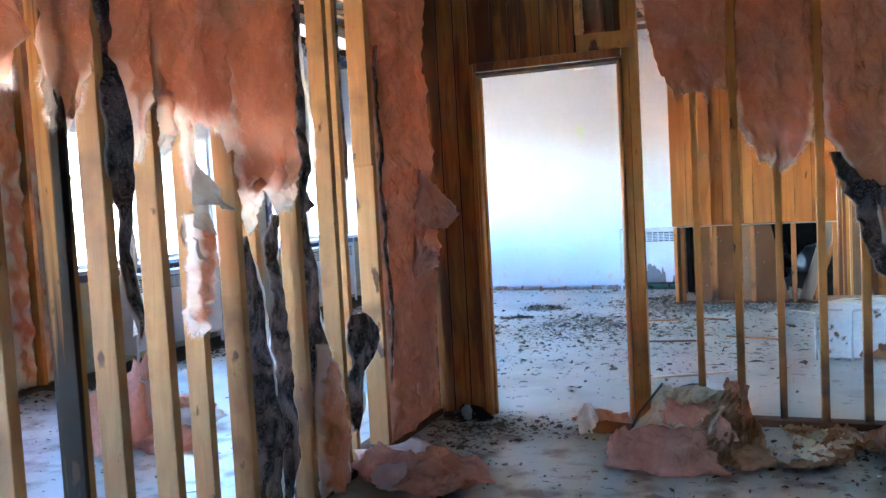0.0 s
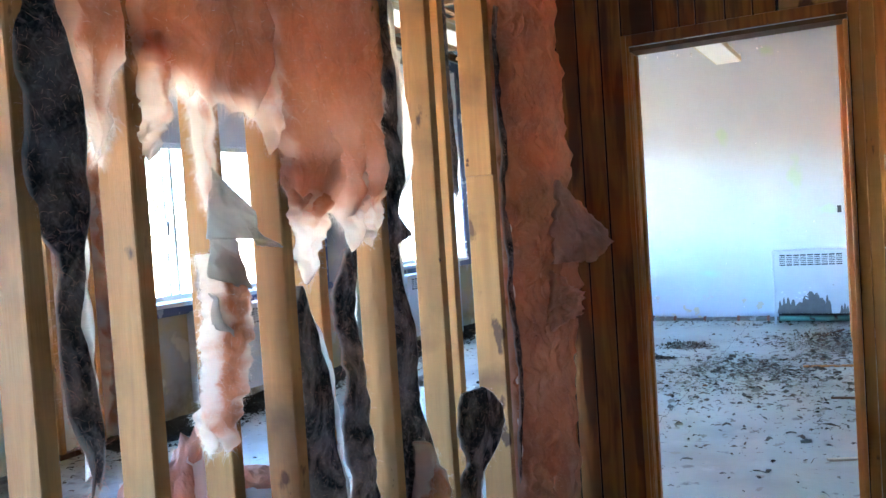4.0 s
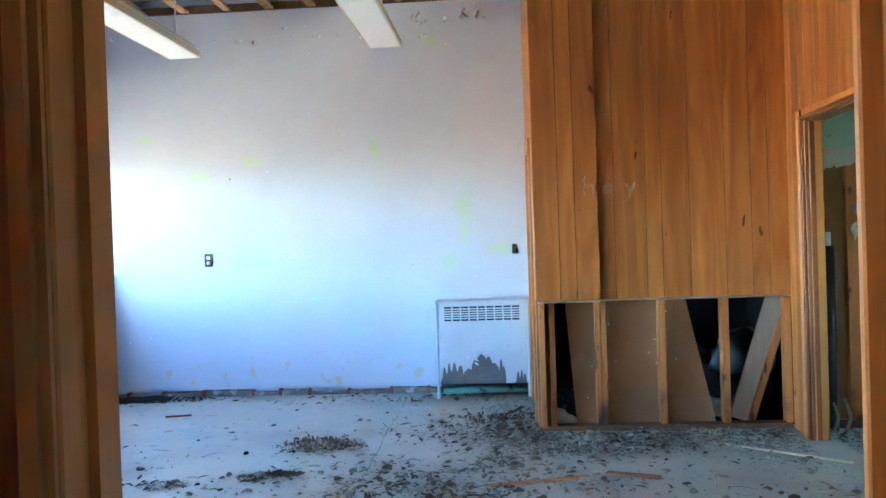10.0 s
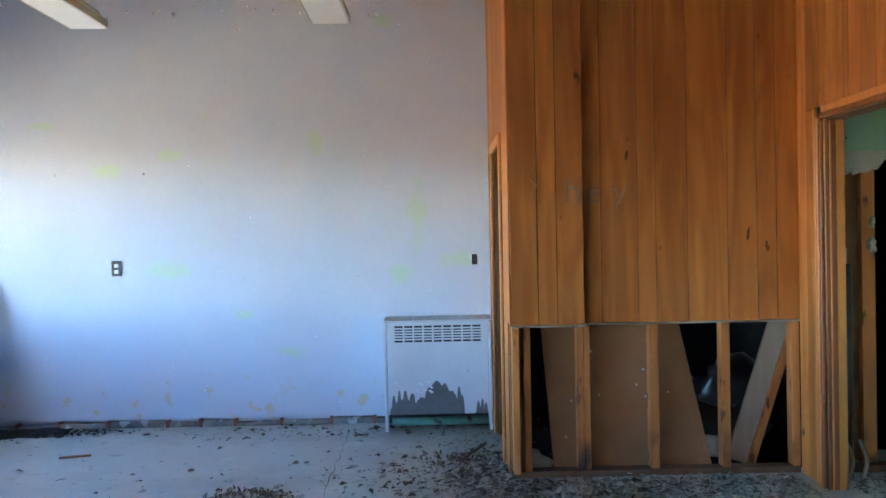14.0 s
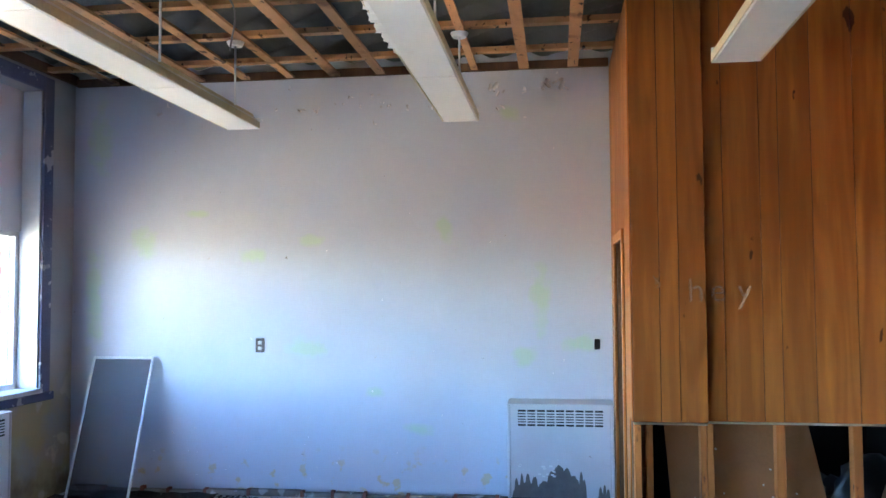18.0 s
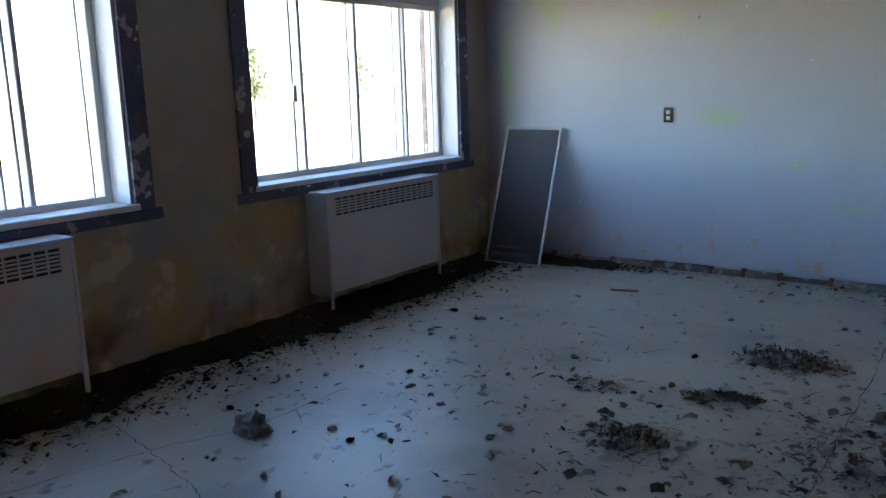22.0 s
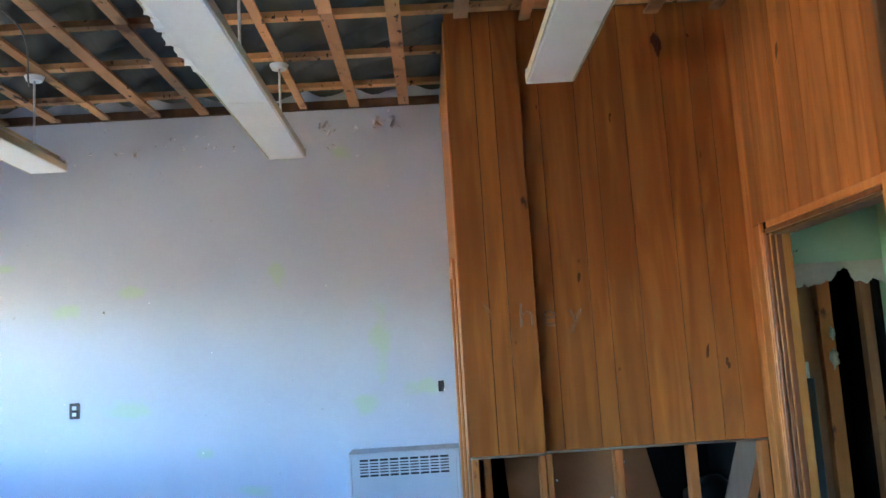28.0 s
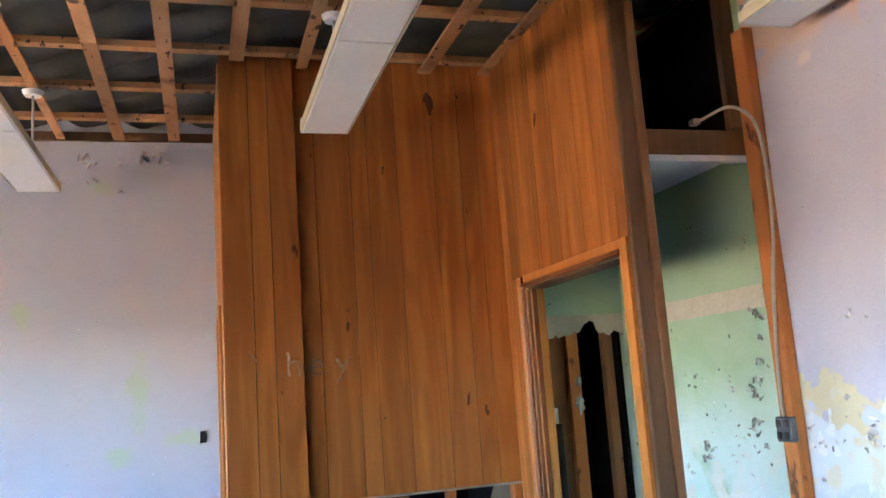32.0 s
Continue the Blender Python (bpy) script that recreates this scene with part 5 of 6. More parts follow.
hung("pink insulation slumped over the foot of a stud", [(0.72, 3.62, 3.66), (0.52, 3.58, 3.74), (0.28, 3.56, 3.82), (0.02, 3.56, 3.86)], (PX + 0.0, 0, 0), LU, LN, 0.06, 8.8, PINKTORNLIT, group=G1, nu=12, nv=30, ragged=0.02)
for lab, cs, sd, amp in (("grey facing paper peeled off in a pointed flap", [(PX - 0.05, 2.845, 1.395), (PX + 0.03, 2.935, 1.385), (PX + 0.012, 2.945, 1.45), (PX - 0.045, 2.868, 1.56)], 3.0, 0.012),
                         ("curled tongue of grey facing paper", [(PX + 0.02, 2.925, 1.372), (PX + 0.04, 2.995, 1.362), (PX + 0.03, 2.985, 1.378), (PX + 0.0, 2.915, 1.425)], 4.0, 0.008),
                         ("grey facing paper peeled off in a rounded flap", [(PX - 0.01, 2.795, 1.31), (PX - 0.03, 2.955, 1.265), (PX - 0.05, 2.925, 1.40), (PX - 0.05, 2.85, 1.40)], 7.0, 0.014),
                         ("grey facing paper peeled off in a pointed flap", [(PX + 0.01, 2.775, 1.21), (PX - 0.03, 2.915, 1.15), (PX - 0.05, 2.87, 1.25), (PX - 0.05, 2.84, 1.275)], 9.0, 0.012)):
    vs, fs = crumple(cs, 22, sd, amp, 0.0016, 1.6, 1.0, 0.003)
    tagged(mesh_part("paper_flap", vs, fs, GREYPAPER), lab, "facing paper", G1)
hung("pale torn fibre under the peeled facing paper", [(1.36, 2.82, 2.94), (1.25, 2.83, 2.97), (1.10, 2.81, 2.96), (1.0, 2.80, 2.93), (0.93, 2.81, 2.87)], (PX - 0.06, 0, 0), LU, LN, 0.045, 9.1, PINKTORNLIT, group=G1, nu=16, nv=60, ragged=0.02, rim=0.045)
hung("grey facing paper with pale fibre hanging down a stud", [(3.42, 2.82, 2.90), (1.80, 2.83, 2.90), (1.62, 2.84, 2.895), (1.50, 2.86, 2.88)], (PX - 0.06, 0, 0), LU, LN, 0.03, 9.6, PINKTORNLIT, group=G1, nu=8, nv=60, ragged=0.012, rim=0.03)
hung("dark vapour paper strip beside a stud", [(3.42, 2.36, 2.46), (1.9, 2.37, 2.47), (1.48, 2.38, 2.51), (1.42, 2.40, 2.505), (1.39, 2.44, 2.50), (1.13, 2.43, 2.50), (0.97, 2.455, 2.475)], (PX - 0.01, 0, 0), LU, LN, 0.03, 10.2, BLACKPAPER, nu=10, nv=70, ragged=0.010, wave=0.03, **PAPER)
hung("narrow black paper strip between studs", [(2.4, 4.05, 4.10), (1.9, 4.06, 4.10), (1.50, 4.07, 4.12)], (PX - 0.05, 0, 0), LU, LN, 0.02, 11.8, BLACKPAPER, nu=6, nv=24, ragged=0.01, teeth=0.03, **PAPER)
hung("black and grey scrap folded out of the stud bay", [(0.81, 3.92, 4.05), (0.77, 3.90, 4.14), (0.70, 3.89, 4.24), (0.64, 3.91, 4.26), (0.57, 3.96, 4.18), (0.5, 3.90, 4.06), (0.3, 3.91, 4.03), (0.26, 3.94, 3.98)], (PX + 0.01, 0, 0), LU, LN, 0.06, 12.5, BLACKPAPER, nu=16, nv=40, ragged=0.010, wave=0.05, **PAPER)
hung("pale torn facing paper in a bay", [(1.95, 3.73, 3.77), (1.80, 3.73, 3.79), (1.68, 3.735, 3.785), (1.55, 3.74, 3.755)], (PX - 0.06, 0, 0), LU, LN, 0.02, 13.1, PINKWHITE, nu=8, nv=24, ragged=0.008, wave=0.04, **FACING)
hung("long pink batt standing in its bay beside the panelling", [(3.42, 4.37, 4.715), (1.5, 4.37, 4.72), (0.7, 4.37, 4.71), (0.02, 4.37, 4.72)], (PX - 0.01, 0, 0), LU, LN, 0.10, 14.6, PINK, group=G1, nu=30, nv=130, ragged=0.012, teeth=0.02, rim=0.012)
hung("dark torn paper behind the batt beside a stud", [(2.2, 4.353, 4.40), (1.6, 4.353, 4.42), (1.2, 4.353, 4.40), (0.9, 4.353, 4.42), (0.4, 4.353, 4.38)], (PX + 0.02, 0, 0), LU, LN, 0.02, 16.3, BLACKPAPER, nu=6, nv=60, ragged=0.02, wave=0.03, **PAPER)
hung("pink batt in the corner bay by the panelling", [(3.42, 4.755, 5.105), (0.9, 4.755, 5.105), (0.02, 4.76, 5.10)], (PX - 0.02, 0, 0), LU, LN, 0.06, 15.2, PINK, group=G1, nu=22, nv=110, ragged=0.006, teeth=0.02, rim=0.012)
for lab, cs, sd in (("pink flap torn forward out of the batt", [(-1.535, 4.60, 1.20), (-1.42, 4.76, 1.195), (-1.318, 4.735, 1.272), (-1.505, 4.64, 1.535)], 3.0), ("lower pink flap curled out of the batt", [(-1.56, 4.60, 0.93), (-1.48, 4.76, 0.98), (-1.475, 4.77, 1.06), (-1.55, 4.62, 1.17)], 6.0)):
    vs, fs = crumple(cs, 30, sd, 0.028, 0.025, 3.0)
    tagged(mesh_part("insulation_flap", vs, fs, PINKHEAP), lab, "insulation", G1)
RU, RN = (1, 0, 0), (0, -1, 0)
# same insulation as PINK; the lit copy brightens these backlit batts
for lab, rows_r, sd in (("wide pink batt torn off at head height, with pale torn tips", [(3.42, -0.34, 0.135), (2.5, -0.33, 0.135), (2.25, -0.29, 0.135), (2.1, -0.26, 0.13), (1.97, -0.20, 0.125), (1.90, -0.15, 0.12)], 21.1),
                        ("wide pink batt hanging lower to a ragged tip", [(3.42, 0.178, 0.56), (1.9, 0.178, 0.56), (1.72, 0.18, 0.56), (1.62, 0.21, 0.545), (1.55, 0.27, 0.50), (1.49, 0.32, 0.44)], 23.7),
                        ("wide pink batt with a torn lower corner", [(3.42, 0.605, 0.98), (1.72, 0.605, 0.98), (1.58, 0.62, 0.98), (1.46, 0.70, 0.98), (1.30, 0.80, 0.98), (1.05, 0.88, 0.98)], 24.9),
                        ("long pink batt reaching near the floor", [(3.42, 1.025, 1.387), (1.0, 1.025, 1.387), (0.42, 1.03, 1.387)], 26.4),
                        ("long pink batt reaching near the floor", [(3.42, 1.43, 1.795), (1.0, 1.43, 1.795), (0.30, 1.43, 1.795)], 28.4)):
    hung(lab, rows_r, (0, NEAR + 0.074, 0), RU, RN, 0.045, sd, PINKTORNLIT, group=G2, nu=26, nv=80, ragged=0.012, teeth=0.10, rim=0.03)
hung("black vapour paper hanging below the batt", [(1.50, 0.63, 0.73), (1.36, 0.67, 0.92), (1.15, 0.76, 0.965), (0.9, 0.82, 0.965), (0.78, 0.90, 0.96)], (0, NEAR + 0.06, 0), RU, RN, 0.05, 31.2, BLACKPAPER, "vapour paper", "paper_strip", G2, nu=12, nv=30, ragged=0.03, wave=0.06, rim=0.008)


def heap(name, label, cat, tufts, seed, group=""):
    """A heap of torn tufts: rows of (x, y, z, size x, size y, size z, material)."""
    ob = base(name, label, cat, group, at=(tufts[0][0], tufts[0][1], 0))
    for i, (x, y, z, sx, sy, sz, m) in enumerate(tufts):
        vs, fs = lump((x - tufts[0][0], y - tufts[0][1], z), (sx, sy, sz), seed + i * 1.37, 0.55)
        mesh_part("tuft", vs, fs, m, ob)
    return ob


heap("insulation_heap", "crumpled pink insulation heaped at the foot of the partition", "insulation",
     [(-1.52, 3.98, 0, 0.14, 0.13, 0.10, PINKHEAP), (-1.36, 3.93, 0.02, 0.09, 0.06, 0.08, PINKHEAP), (-1.20, 3.90, 0.02, 0.08, 0.05, 0.07, PINKHEAP), (-1.08, 4.05, 0.01, 0.07, 0.05, 0.06, PINKHEAP), (-1.28, 3.98, 0.05, 0.06, 0.08, 0.06, PINKHEAP), (-1.30, 4.05, 0, 0.17, 0.12, 0.08, PINKHEAP), (-1.14, 3.95, 0, 0.14, 0.12, 0.06, PINKHEAP), (-1.42, 3.86, 0, 0.12, 0.10, 0.06, PINKWHITE), (-1.24, 3.84, 0, 0.14, 0.09, 0.05, PINKHEAP),
      (-1.40, 4.10, 0.07, 0.10, 0.10, 0.05, PINKWHITE)], 40)
heap("insulation_heap", "pink and white insulation scraps on the floor beyond the partition", "insulation",
     [(-3.9, 4.7, 0, 0.25, 0.2, 0.08, PINKWHITE), (-3.5, 4.85, 0, 0.22, 0.2, 0.07, PINKHEAP), (-3.2, 4.55, 0, 0.2, 0.2, 0.06, PINKWHITE), (-3.0, 4.2, 0, 0.18, 0.2, 0.06, PINKHEAP)], 47)
heap("insulation_heap", "upright torn roll of pale pink insulation on the floor", "insulation", [(-3.2, 4.17, 0, 0.13, 0.12, 0.34, PINKHEAP), (-3.3, 4.0, 0, 0.10, 0.10, 0.22, PINKHEAP), (-3.12, 4.2, 0.18, 0.10, 0.10, 0.16, PINKWHITE)], 52)
heap("insulation_heap", "pink tuft lying in the doorway", "insulation", [(-0.68, 4.93, 0, 0.05, 0.09, 0.09, PINKWHITE), (-0.55, 4.92, 0.0, 0.15, 0.06, 0.04, BROWNBOARD), (-0.60, 4.98, 0.03, 0.13, 0.03, 0.05, PINKTORNLIT)], 55)
rnd = random.Random(58)
debris = base("debris_heap", "heap of brown, grey and white paper scraps under the stud partition", "debris", at=(0.85, 4.75, 0))
for i in range(46):
    x, y, a, l, w = rnd.uniform(-0.45, 0.75), rnd.uniform(-0.42, 0.26), rnd.uniform(0, math.tau), rnd.uniform(0.08, 0.28), rnd.uniform(0.05, 0.16)
    c_, s_ = math.cos(a), math.sin(a)
    h = rnd.uniform(0.004, 0.10) * (0.3 + 0.7 * max(0.0, x))
    cs = [(x + p * l / 2 * c_ - q * w / 2 * s_, y + p * l / 2 * s_ + q * w / 2 * c_, h + rnd.uniform(0, 0.05)) for p, q in ((-1, -1), (1, -1), (1, 1), (-1, 1))]
    vs, fs = crumple(cs, 9, 200 + i, rnd.uniform(0.015, 0.05), 0.003, 3.5, 1.3, 0.02)
    mesh_part("scrap", vs, fs, rnd.choice((KRAFTBROWN, KRAFTBROWN, BROWNBOARD, GREYPAPER, KRAFT, KRAFTBROWN, BROWNBOARD)), debris, smooth=False)
for i in range(9):
    s_ = rnd.uniform(0.04, 0.11)
    vs, fs = lump((rnd.uniform(0.0, 0.7), rnd.uniform(-0.4, 0.2), 0), (s_ * 1.3, s_, s_ * 0.7), 300 + i, 0.55)
    mesh_part("tuft", vs, fs, rnd.choice((PINKHEAP, PINKTORNLIT, PINKHEAP)), debris)
heap("dirt_heap", "black dirt with a white paper scrap beside the doorway", "dirt", [(-1.42, 5.06, 0, 0.10, 0.045, 0.05, SOILSHADE), (-1.52, 5.02, 0, 0.08, 0.06, 0.03, SOILSHADE), (-1.35, 5.03, 0, 0.07, 0.04, 0.03, SOILSHADE), (-1.43, 5.0, 0.01, 0.03, 0.02, 0.06, CABLEWHITE)], 64)
for y0_, y1_, sd_ in ((4.98, 5.24, 71.3), (5.30, 5.60, 73.9)):
    hung("pale pink batt standing between studs on the window pier", [(3.40, y0_, y1_), (1.6, y0_, y1_), (0.5, y0_ + 0.02, y1_ - 0.03), (0.05, y0_ + 0.03, y1_)], (WIN + 0.01, 0, 0), LU, LN, 0.08, sd_, PINKTORNLIT, group="insulation on the window pier", nu=10, nv=60, ragged=0.03, rim=0.09)
pier = struct("wall_pier_studs", boxes((WIN + 0.001, WIN + 0.07, 4.94, 5.62, 0, 0.038)), DARKSTUD, "bare pine studs on the window pier", "stud wall")
for y_ in (4.94, 5.255, 5.61):
    part("stud", box(WIN + 0.001, WIN + 0.085, y_, y_ + 0.038, 0.039, 3.43, 0.003), STUD, pier)
# bundle of faced insulation on the floor
bundle = base("insulation_bundle", "slumped insulation bundle in crumpled tan facing paper", "insulation", at=(-0.10, 4.72, 0))
for nm, cs, sd, amp, m, lab in (("facing", [(-0.30, -0.26, 0.05), (0.00, -0.30, 0.12), (0.20, -0.03, 0.31), (-0.12, 0.03, 0.31)], 2.0, 0.045, KRAFT, "crumpled pale facing paper"),
                               ("facing", [(0.0, -0.31, 0.10), (0.24, -0.22, 0.02), (0.27, 0.0, 0.24), (0.19, -0.03, 0.32)], 5.0, 0.05, KRAFTBROWN, "brown crumpled facing paper"),
                               ("facing", [(0.12, -0.30, 0.004), (0.40, -0.26, 0.004), (0.34, -0.02, 0.16), (0.22, -0.10, 0.20)], 11.0, 0.05, KRAFTBROWN, "brown crumpled facing paper"),
                               ("batt", [(0.17, -0.10, 0.24), (0.31, -0.06, 0.14), (0.29, 0.02, 0.33), (0.18, 0.02, 0.36)], 9.0, 0.03, PINKTORNLIT, "pink fibre edge")):
    vs, fs = crumple(cs, 24, sd, amp, 0.004, 4.2, 1.5, 0.012)
    mesh_part(nm, vs, fs, m, bundle, lab, smooth=False)
for k, (x, y, z, sx, sy, sz, m) in enumerate(((-0.08, -0.36, 0, 0.24, 0.11, 0.13, PINKHEAP), (-0.31, -0.24, 0, 0.07, 0.09, 0.10, PINKHEAP), (0.30, -0.24, 0, 0.10, 0.08, 0.06, KRAFTBROWN), (0.02, -0.12, 0, 0.20, 0.12, 0.17, PINKHEAP))):
    vs, fs = lump((x, y, z), (sx, sy, sz), 61 + k, 0.45, 4)
    mesh_part("batt", vs, fs, m, bundle)

vs, fs = tube([(-0.315, -0.275, 0.055), (-0.23, -0.12, 0.21), (-0.13, 0.03, 0.325)], 0.008, 6)
mesh_part("stapling_tab", vs, fs, OUTLET, bundle, "black edge tab of the facing")


# ---- lamps, heaters, closet clutter ----
def fixture(x, y0, y1, joints, rods, label, bare=None, side=0.02):
    """A pendant fluorescent wraparound fixture with its rods; the diffuser runs from y0 to y1."""
    ob = base("pendant_light", label, "light fixture", "pendant fluorescent fixtures", at=(x, y1, 2.91))
    ys_ = [y0, *joints, y1]
    for a, b in zip(ys_, ys_[1:]):
        bm = bmesh.new()
        prof = [(-0.128, 0.012), (-0.118, 0.0), (0.118, 0.0), (0.128, 0.012), (0.112, 0.075), (-0.112, 0.075)]
        ring = [[bm.verts.new((px, yy - y1, pz)) for px, pz in prof] for yy in (a + 0.004, b - 0.004)]
        for i in range(6):
            bm.faces.new((ring[0][i], ring[1][i], ring[1][(i + 1) % 6], ring[0][(i + 1) % 6]))
        bm.faces.new(ring[0])
        bm.faces.new(ring[1][::-1])
        part("diffuser", bm, DIFFUSER, ob)
    part("housing", box(-0.085, 0.085, y0 - y1, 0.0, 0.076, 0.115, 0.006), CREAMMETAL, ob)
    part("side_rail", box(-0.134, -0.1285, y0 - y1, 0.0, 0.002, 0.05), CREAMMETAL, ob, "yellowed rail")
    part("side_rail", box(0.1285, 0.134, y0 - y1, 0.0, 0.002, 0.05), CREAMMETAL, ob, "yellowed rail")
    part("end_cap", box(-0.131, 0.131, 0.0, 0.012, -0.002, 0.085, 0.004), DIFFUSER, ob)
    part("end_cap", box(-0.131, 0.131, y0 - y1 - 0.012, y0 - y1, -0.002, 0.105, 0.004), CREAMMETAL, ob)
    if bare:
        part("channel", box(-0.075, 0.075, bare - y1, y0 - y1 - 0.013, 0.06, 0.115, 0.005), SASH, ob, "bare white channel")
        for dx in (-0.05, 0.05):
            vs, fs = tube([(dx, bare - y1, 0.035), (dx, y0 - y1 - 0.02, 0.035)], 0.019, 10)
            mesh_part("tube_holder", vs, fs, SASH, ob, "white reflector strip")
        part("socket", box(-0.02, 0.02, y0 - y1 - 0.06, y0 - y1 - 0.02, 0.035, 0.06, 0.004), OUTLET, ob)
    for y, drop in rods:
        vs, fs = tube([(side, y - y1, 0.08), (side, y - y1, CEIL - 2.91 - 0.004)], 0.0075, 8)
        rod = mesh_part("rod", vs, fs, SASH, ob)
        z = CEIL - 2.91 - 0.03 - drop
        bm = bmesh.new()
        bmesh.ops.create_cone(bm, cap_ends=True, segments=20, radius1=0.048, radius2=0.062, depth=0.03, matrix=Matrix.Translation((side, y - y1, z + 0.012)))
        part("canopy", bm, SASH, rod, "white round ceiling canopy")
    return ob


lamp_a = fixture(-1.778, 6.965, 10.97, (8.345, 9.695), ((8.125, 0), (9.355, 0), (10.50, 0.02), (5.6, 0)), "long white pendant fluorescent fixture, one diffuser missing", bare=4.4, side=0.048)
fixture(-3.458, 5.0, 11.0, (5.75, 7.0, 8.28, 9.69), ((8.13, 0.27), (9.41, 0), (10.53, 0), (6.90, 0)), "long white pendant fluorescent fixture near the windows", side=0.125)
fixture(-0.11, 5.95, 9.62, (7.2, 8.4), ((9.28, 0), (7.6, 0), (6.3, 0)), "long white pendant fluorescent fixture before the closet")
fixture(1.54, 5.4, 8.02, (6.7,), ((7.4, 0), (6.0, 0)), "short white pendant fluorescent fixture near the lilac wall")

rnd = random.Random(15)
vs, fs = [], []
for i in range(49):
    y = 8.40 + 0.84 * i / 48 - 10.97
    d = max(0.0, noise.noise(Vector((i * 0.33, 2, 0))) + 0.6 * noise.noise(Vector((i * 0.9, 5, 0))) + 0.35) * 0.035 * math.sin(math.pi * i / 48)
    vs += [(-0.127, y, 0.03), (-0.136 - d, y, 0.006 - d * 0.7), (-0.105, y, -0.003 - d * 0.2)]
fs = [f for i in range(48) for f in ((3 * i, 3 * i + 1, 3 * i + 4, 3 * i + 3), (3 * i + 1, 3 * i + 2, 3 * i + 5, 3 * i + 4))]
mesh_part("broken_edge", vs, fs, DIFFUSER, lamp_a, "cracked ragged edge of the diffuser", smooth=False)


rnd_peel = random.Random(83)


def heater(at, turn, width, label, depth, peeled=False):
    ob = base("heater_cover", label, "radiator cover", "heater covers")
    ob.matrix_world = pose(*at, 0, 0, turn)
    h, d, w = 0.82, depth, width / 2
    part("front_panel", box(-w + 0.025, w - 0.025, -d, -d + 0.012, 0.125, h - 0.012, 0.003), WHITEMETAL, ob)
    part("top", box(-w, w, -d - 0.008, -0.001, h - 0.012, h, 0.004), WHITEMETAL, ob)
    for s in (-1, 1):
        part("side_panel", box(min(s * w, s * (w - 0.014)), max(s * w, s * (w - 0.014)), -d + 0.013, -0.002, 0.10, h - 0.013, 0.003), WHITEMETAL, ob)
        part("leg", box(min(s * w, s * (w - 0.025)), max(s * w, s * (w - 0.025)), -d - 0.004, -d + 0.02, 0.0, h - 0.014, 0.006), WHITEMETAL, ob)
    gx0, gx1, gz0, gz1 = -w + 0.075, w - 0.075, h - 0.165, h - 0.045
    # shade inside the slots is a near-black plate on the front
    gr = part("grille", box(gx0, gx1, -d - 0.0025, -d - 0.0005, gz0, gz1), HOLLOWSHADE, ob, "dark slotted air grille")
    n = max(6, round((gx1 - gx0) / 0.068))
    for i in range(n + 1):
        x = gx0 + (gx1 - gx0) * i / n
        part("grille_bar", box(x - 0.006, x + 0.006, -d - 0.004, -d - 0.0026, gz0, gz1), WHITEMETAL, gr)
    for i in range(1, 6):
        z = gz0 + (gz1 - gz0) * i / 6
        part("grille_bar", box(gx0, gx1, -d - 0.0042, -d - 0.0027, z - 0.0055, z + 0.0055), WHITEMETAL, gr)
    if peeled:
        vs, fs = [], []
        nseg = 170
        lobes = ((0.05, 0.022, 0.27), (0.105, 0.024, 0.30), (0.165, 0.028, 0.305), (0.235, 0.034, 0.285), (0.15, 0.14, 0.235), (0.33, 0.07, 0.25), (0.405, 0.05, 0.325), (0.48, 0.08, 0.37), (0.56, 0.06, 0.35),
                 (0.63, 0.06, 0.295), (0.705, 0.024, 0.325), (0.735, 0.02, 0.27), (0.67, 0.085, 0.22), (0.895, 0.022, 0.215), (0.935, 0.018, 0.235), (0.972, 0.018, 0.205), (0.93, 0.065, 0.165))
        for i in range(nseg + 1):
            f = i / nseg
            x = -w + 0.03 + (2 * w - 0.06) * f
            g = f + 0.006 * noise.noise(Vector((f * 60, 3, 0)))
            top = 0.126 + max(max(0.0, 1 - ((g - c) / hw) ** 2) ** 0.4 * (t - 0.126) for c, hw, t in lobes)
            top += 0.012 * noise.noise(Vector((f * 45, 8, 0))) if top > 0.14 else 0
            vs += [(x, -d - 0.0015, 0.126), (x, -d - 0.0015, max(0.1262, top))]
        fs = [(2 * i, 2 * i + 2, 2 * i + 3, 2 * i + 1) for i in range(nseg)]
        mesh_part("bare_patch", vs, fs, PRIMER, ob, "grey bare patch where paint peeled", smooth=False)
        # added plate paints the dark gap below the front panel
        part("back_plate", box(-w + 0.016, w - 0.016, -0.03, -0.004, 0.002, 0.12), HOLLOWSHADE, ob, "near-black plate painting the shade under the cover")
        for k in range(16):
            px, pz, ps = rnd_peel.gauss(-0.10, 0.09), rnd_peel.gauss(0.335, 0.035), rnd_peel.uniform(0.005, 0.016)
            part("paint_curl", box(px - ps, px + ps, -d - 0.007, -d - 0.0016, pz - ps * 0.5, pz + ps * 0.5, 0.002, pose(0, 0, 0)), SASH, ob)
        vs, fs = tube([(-w + 0.05, -d + 0.05, 0.065), (w - 0.03, -d + 0.05, 0.065)], 0.03, 10)
        mesh_part("pipe", vs, fs, PIPEGREEN, ob, "green painted heating pipe")
    return ob


heater((-1.08, FAR - 0.02, 0), 0, 0.79, "white metal heater cover with a large peeled grey patch", 0.30, True)
heater((WIN, 9.89, 0), 90, 1.27, "long white metal heater cover under a window", 0.205)
heater((WIN, 6.82, 0), 90, 1.27, "long white metal heater cover under a window", 0.205)
heater((WIN, 3.66, 0), 90, 1.27, "long white metal heater cover under a window", 0.205)

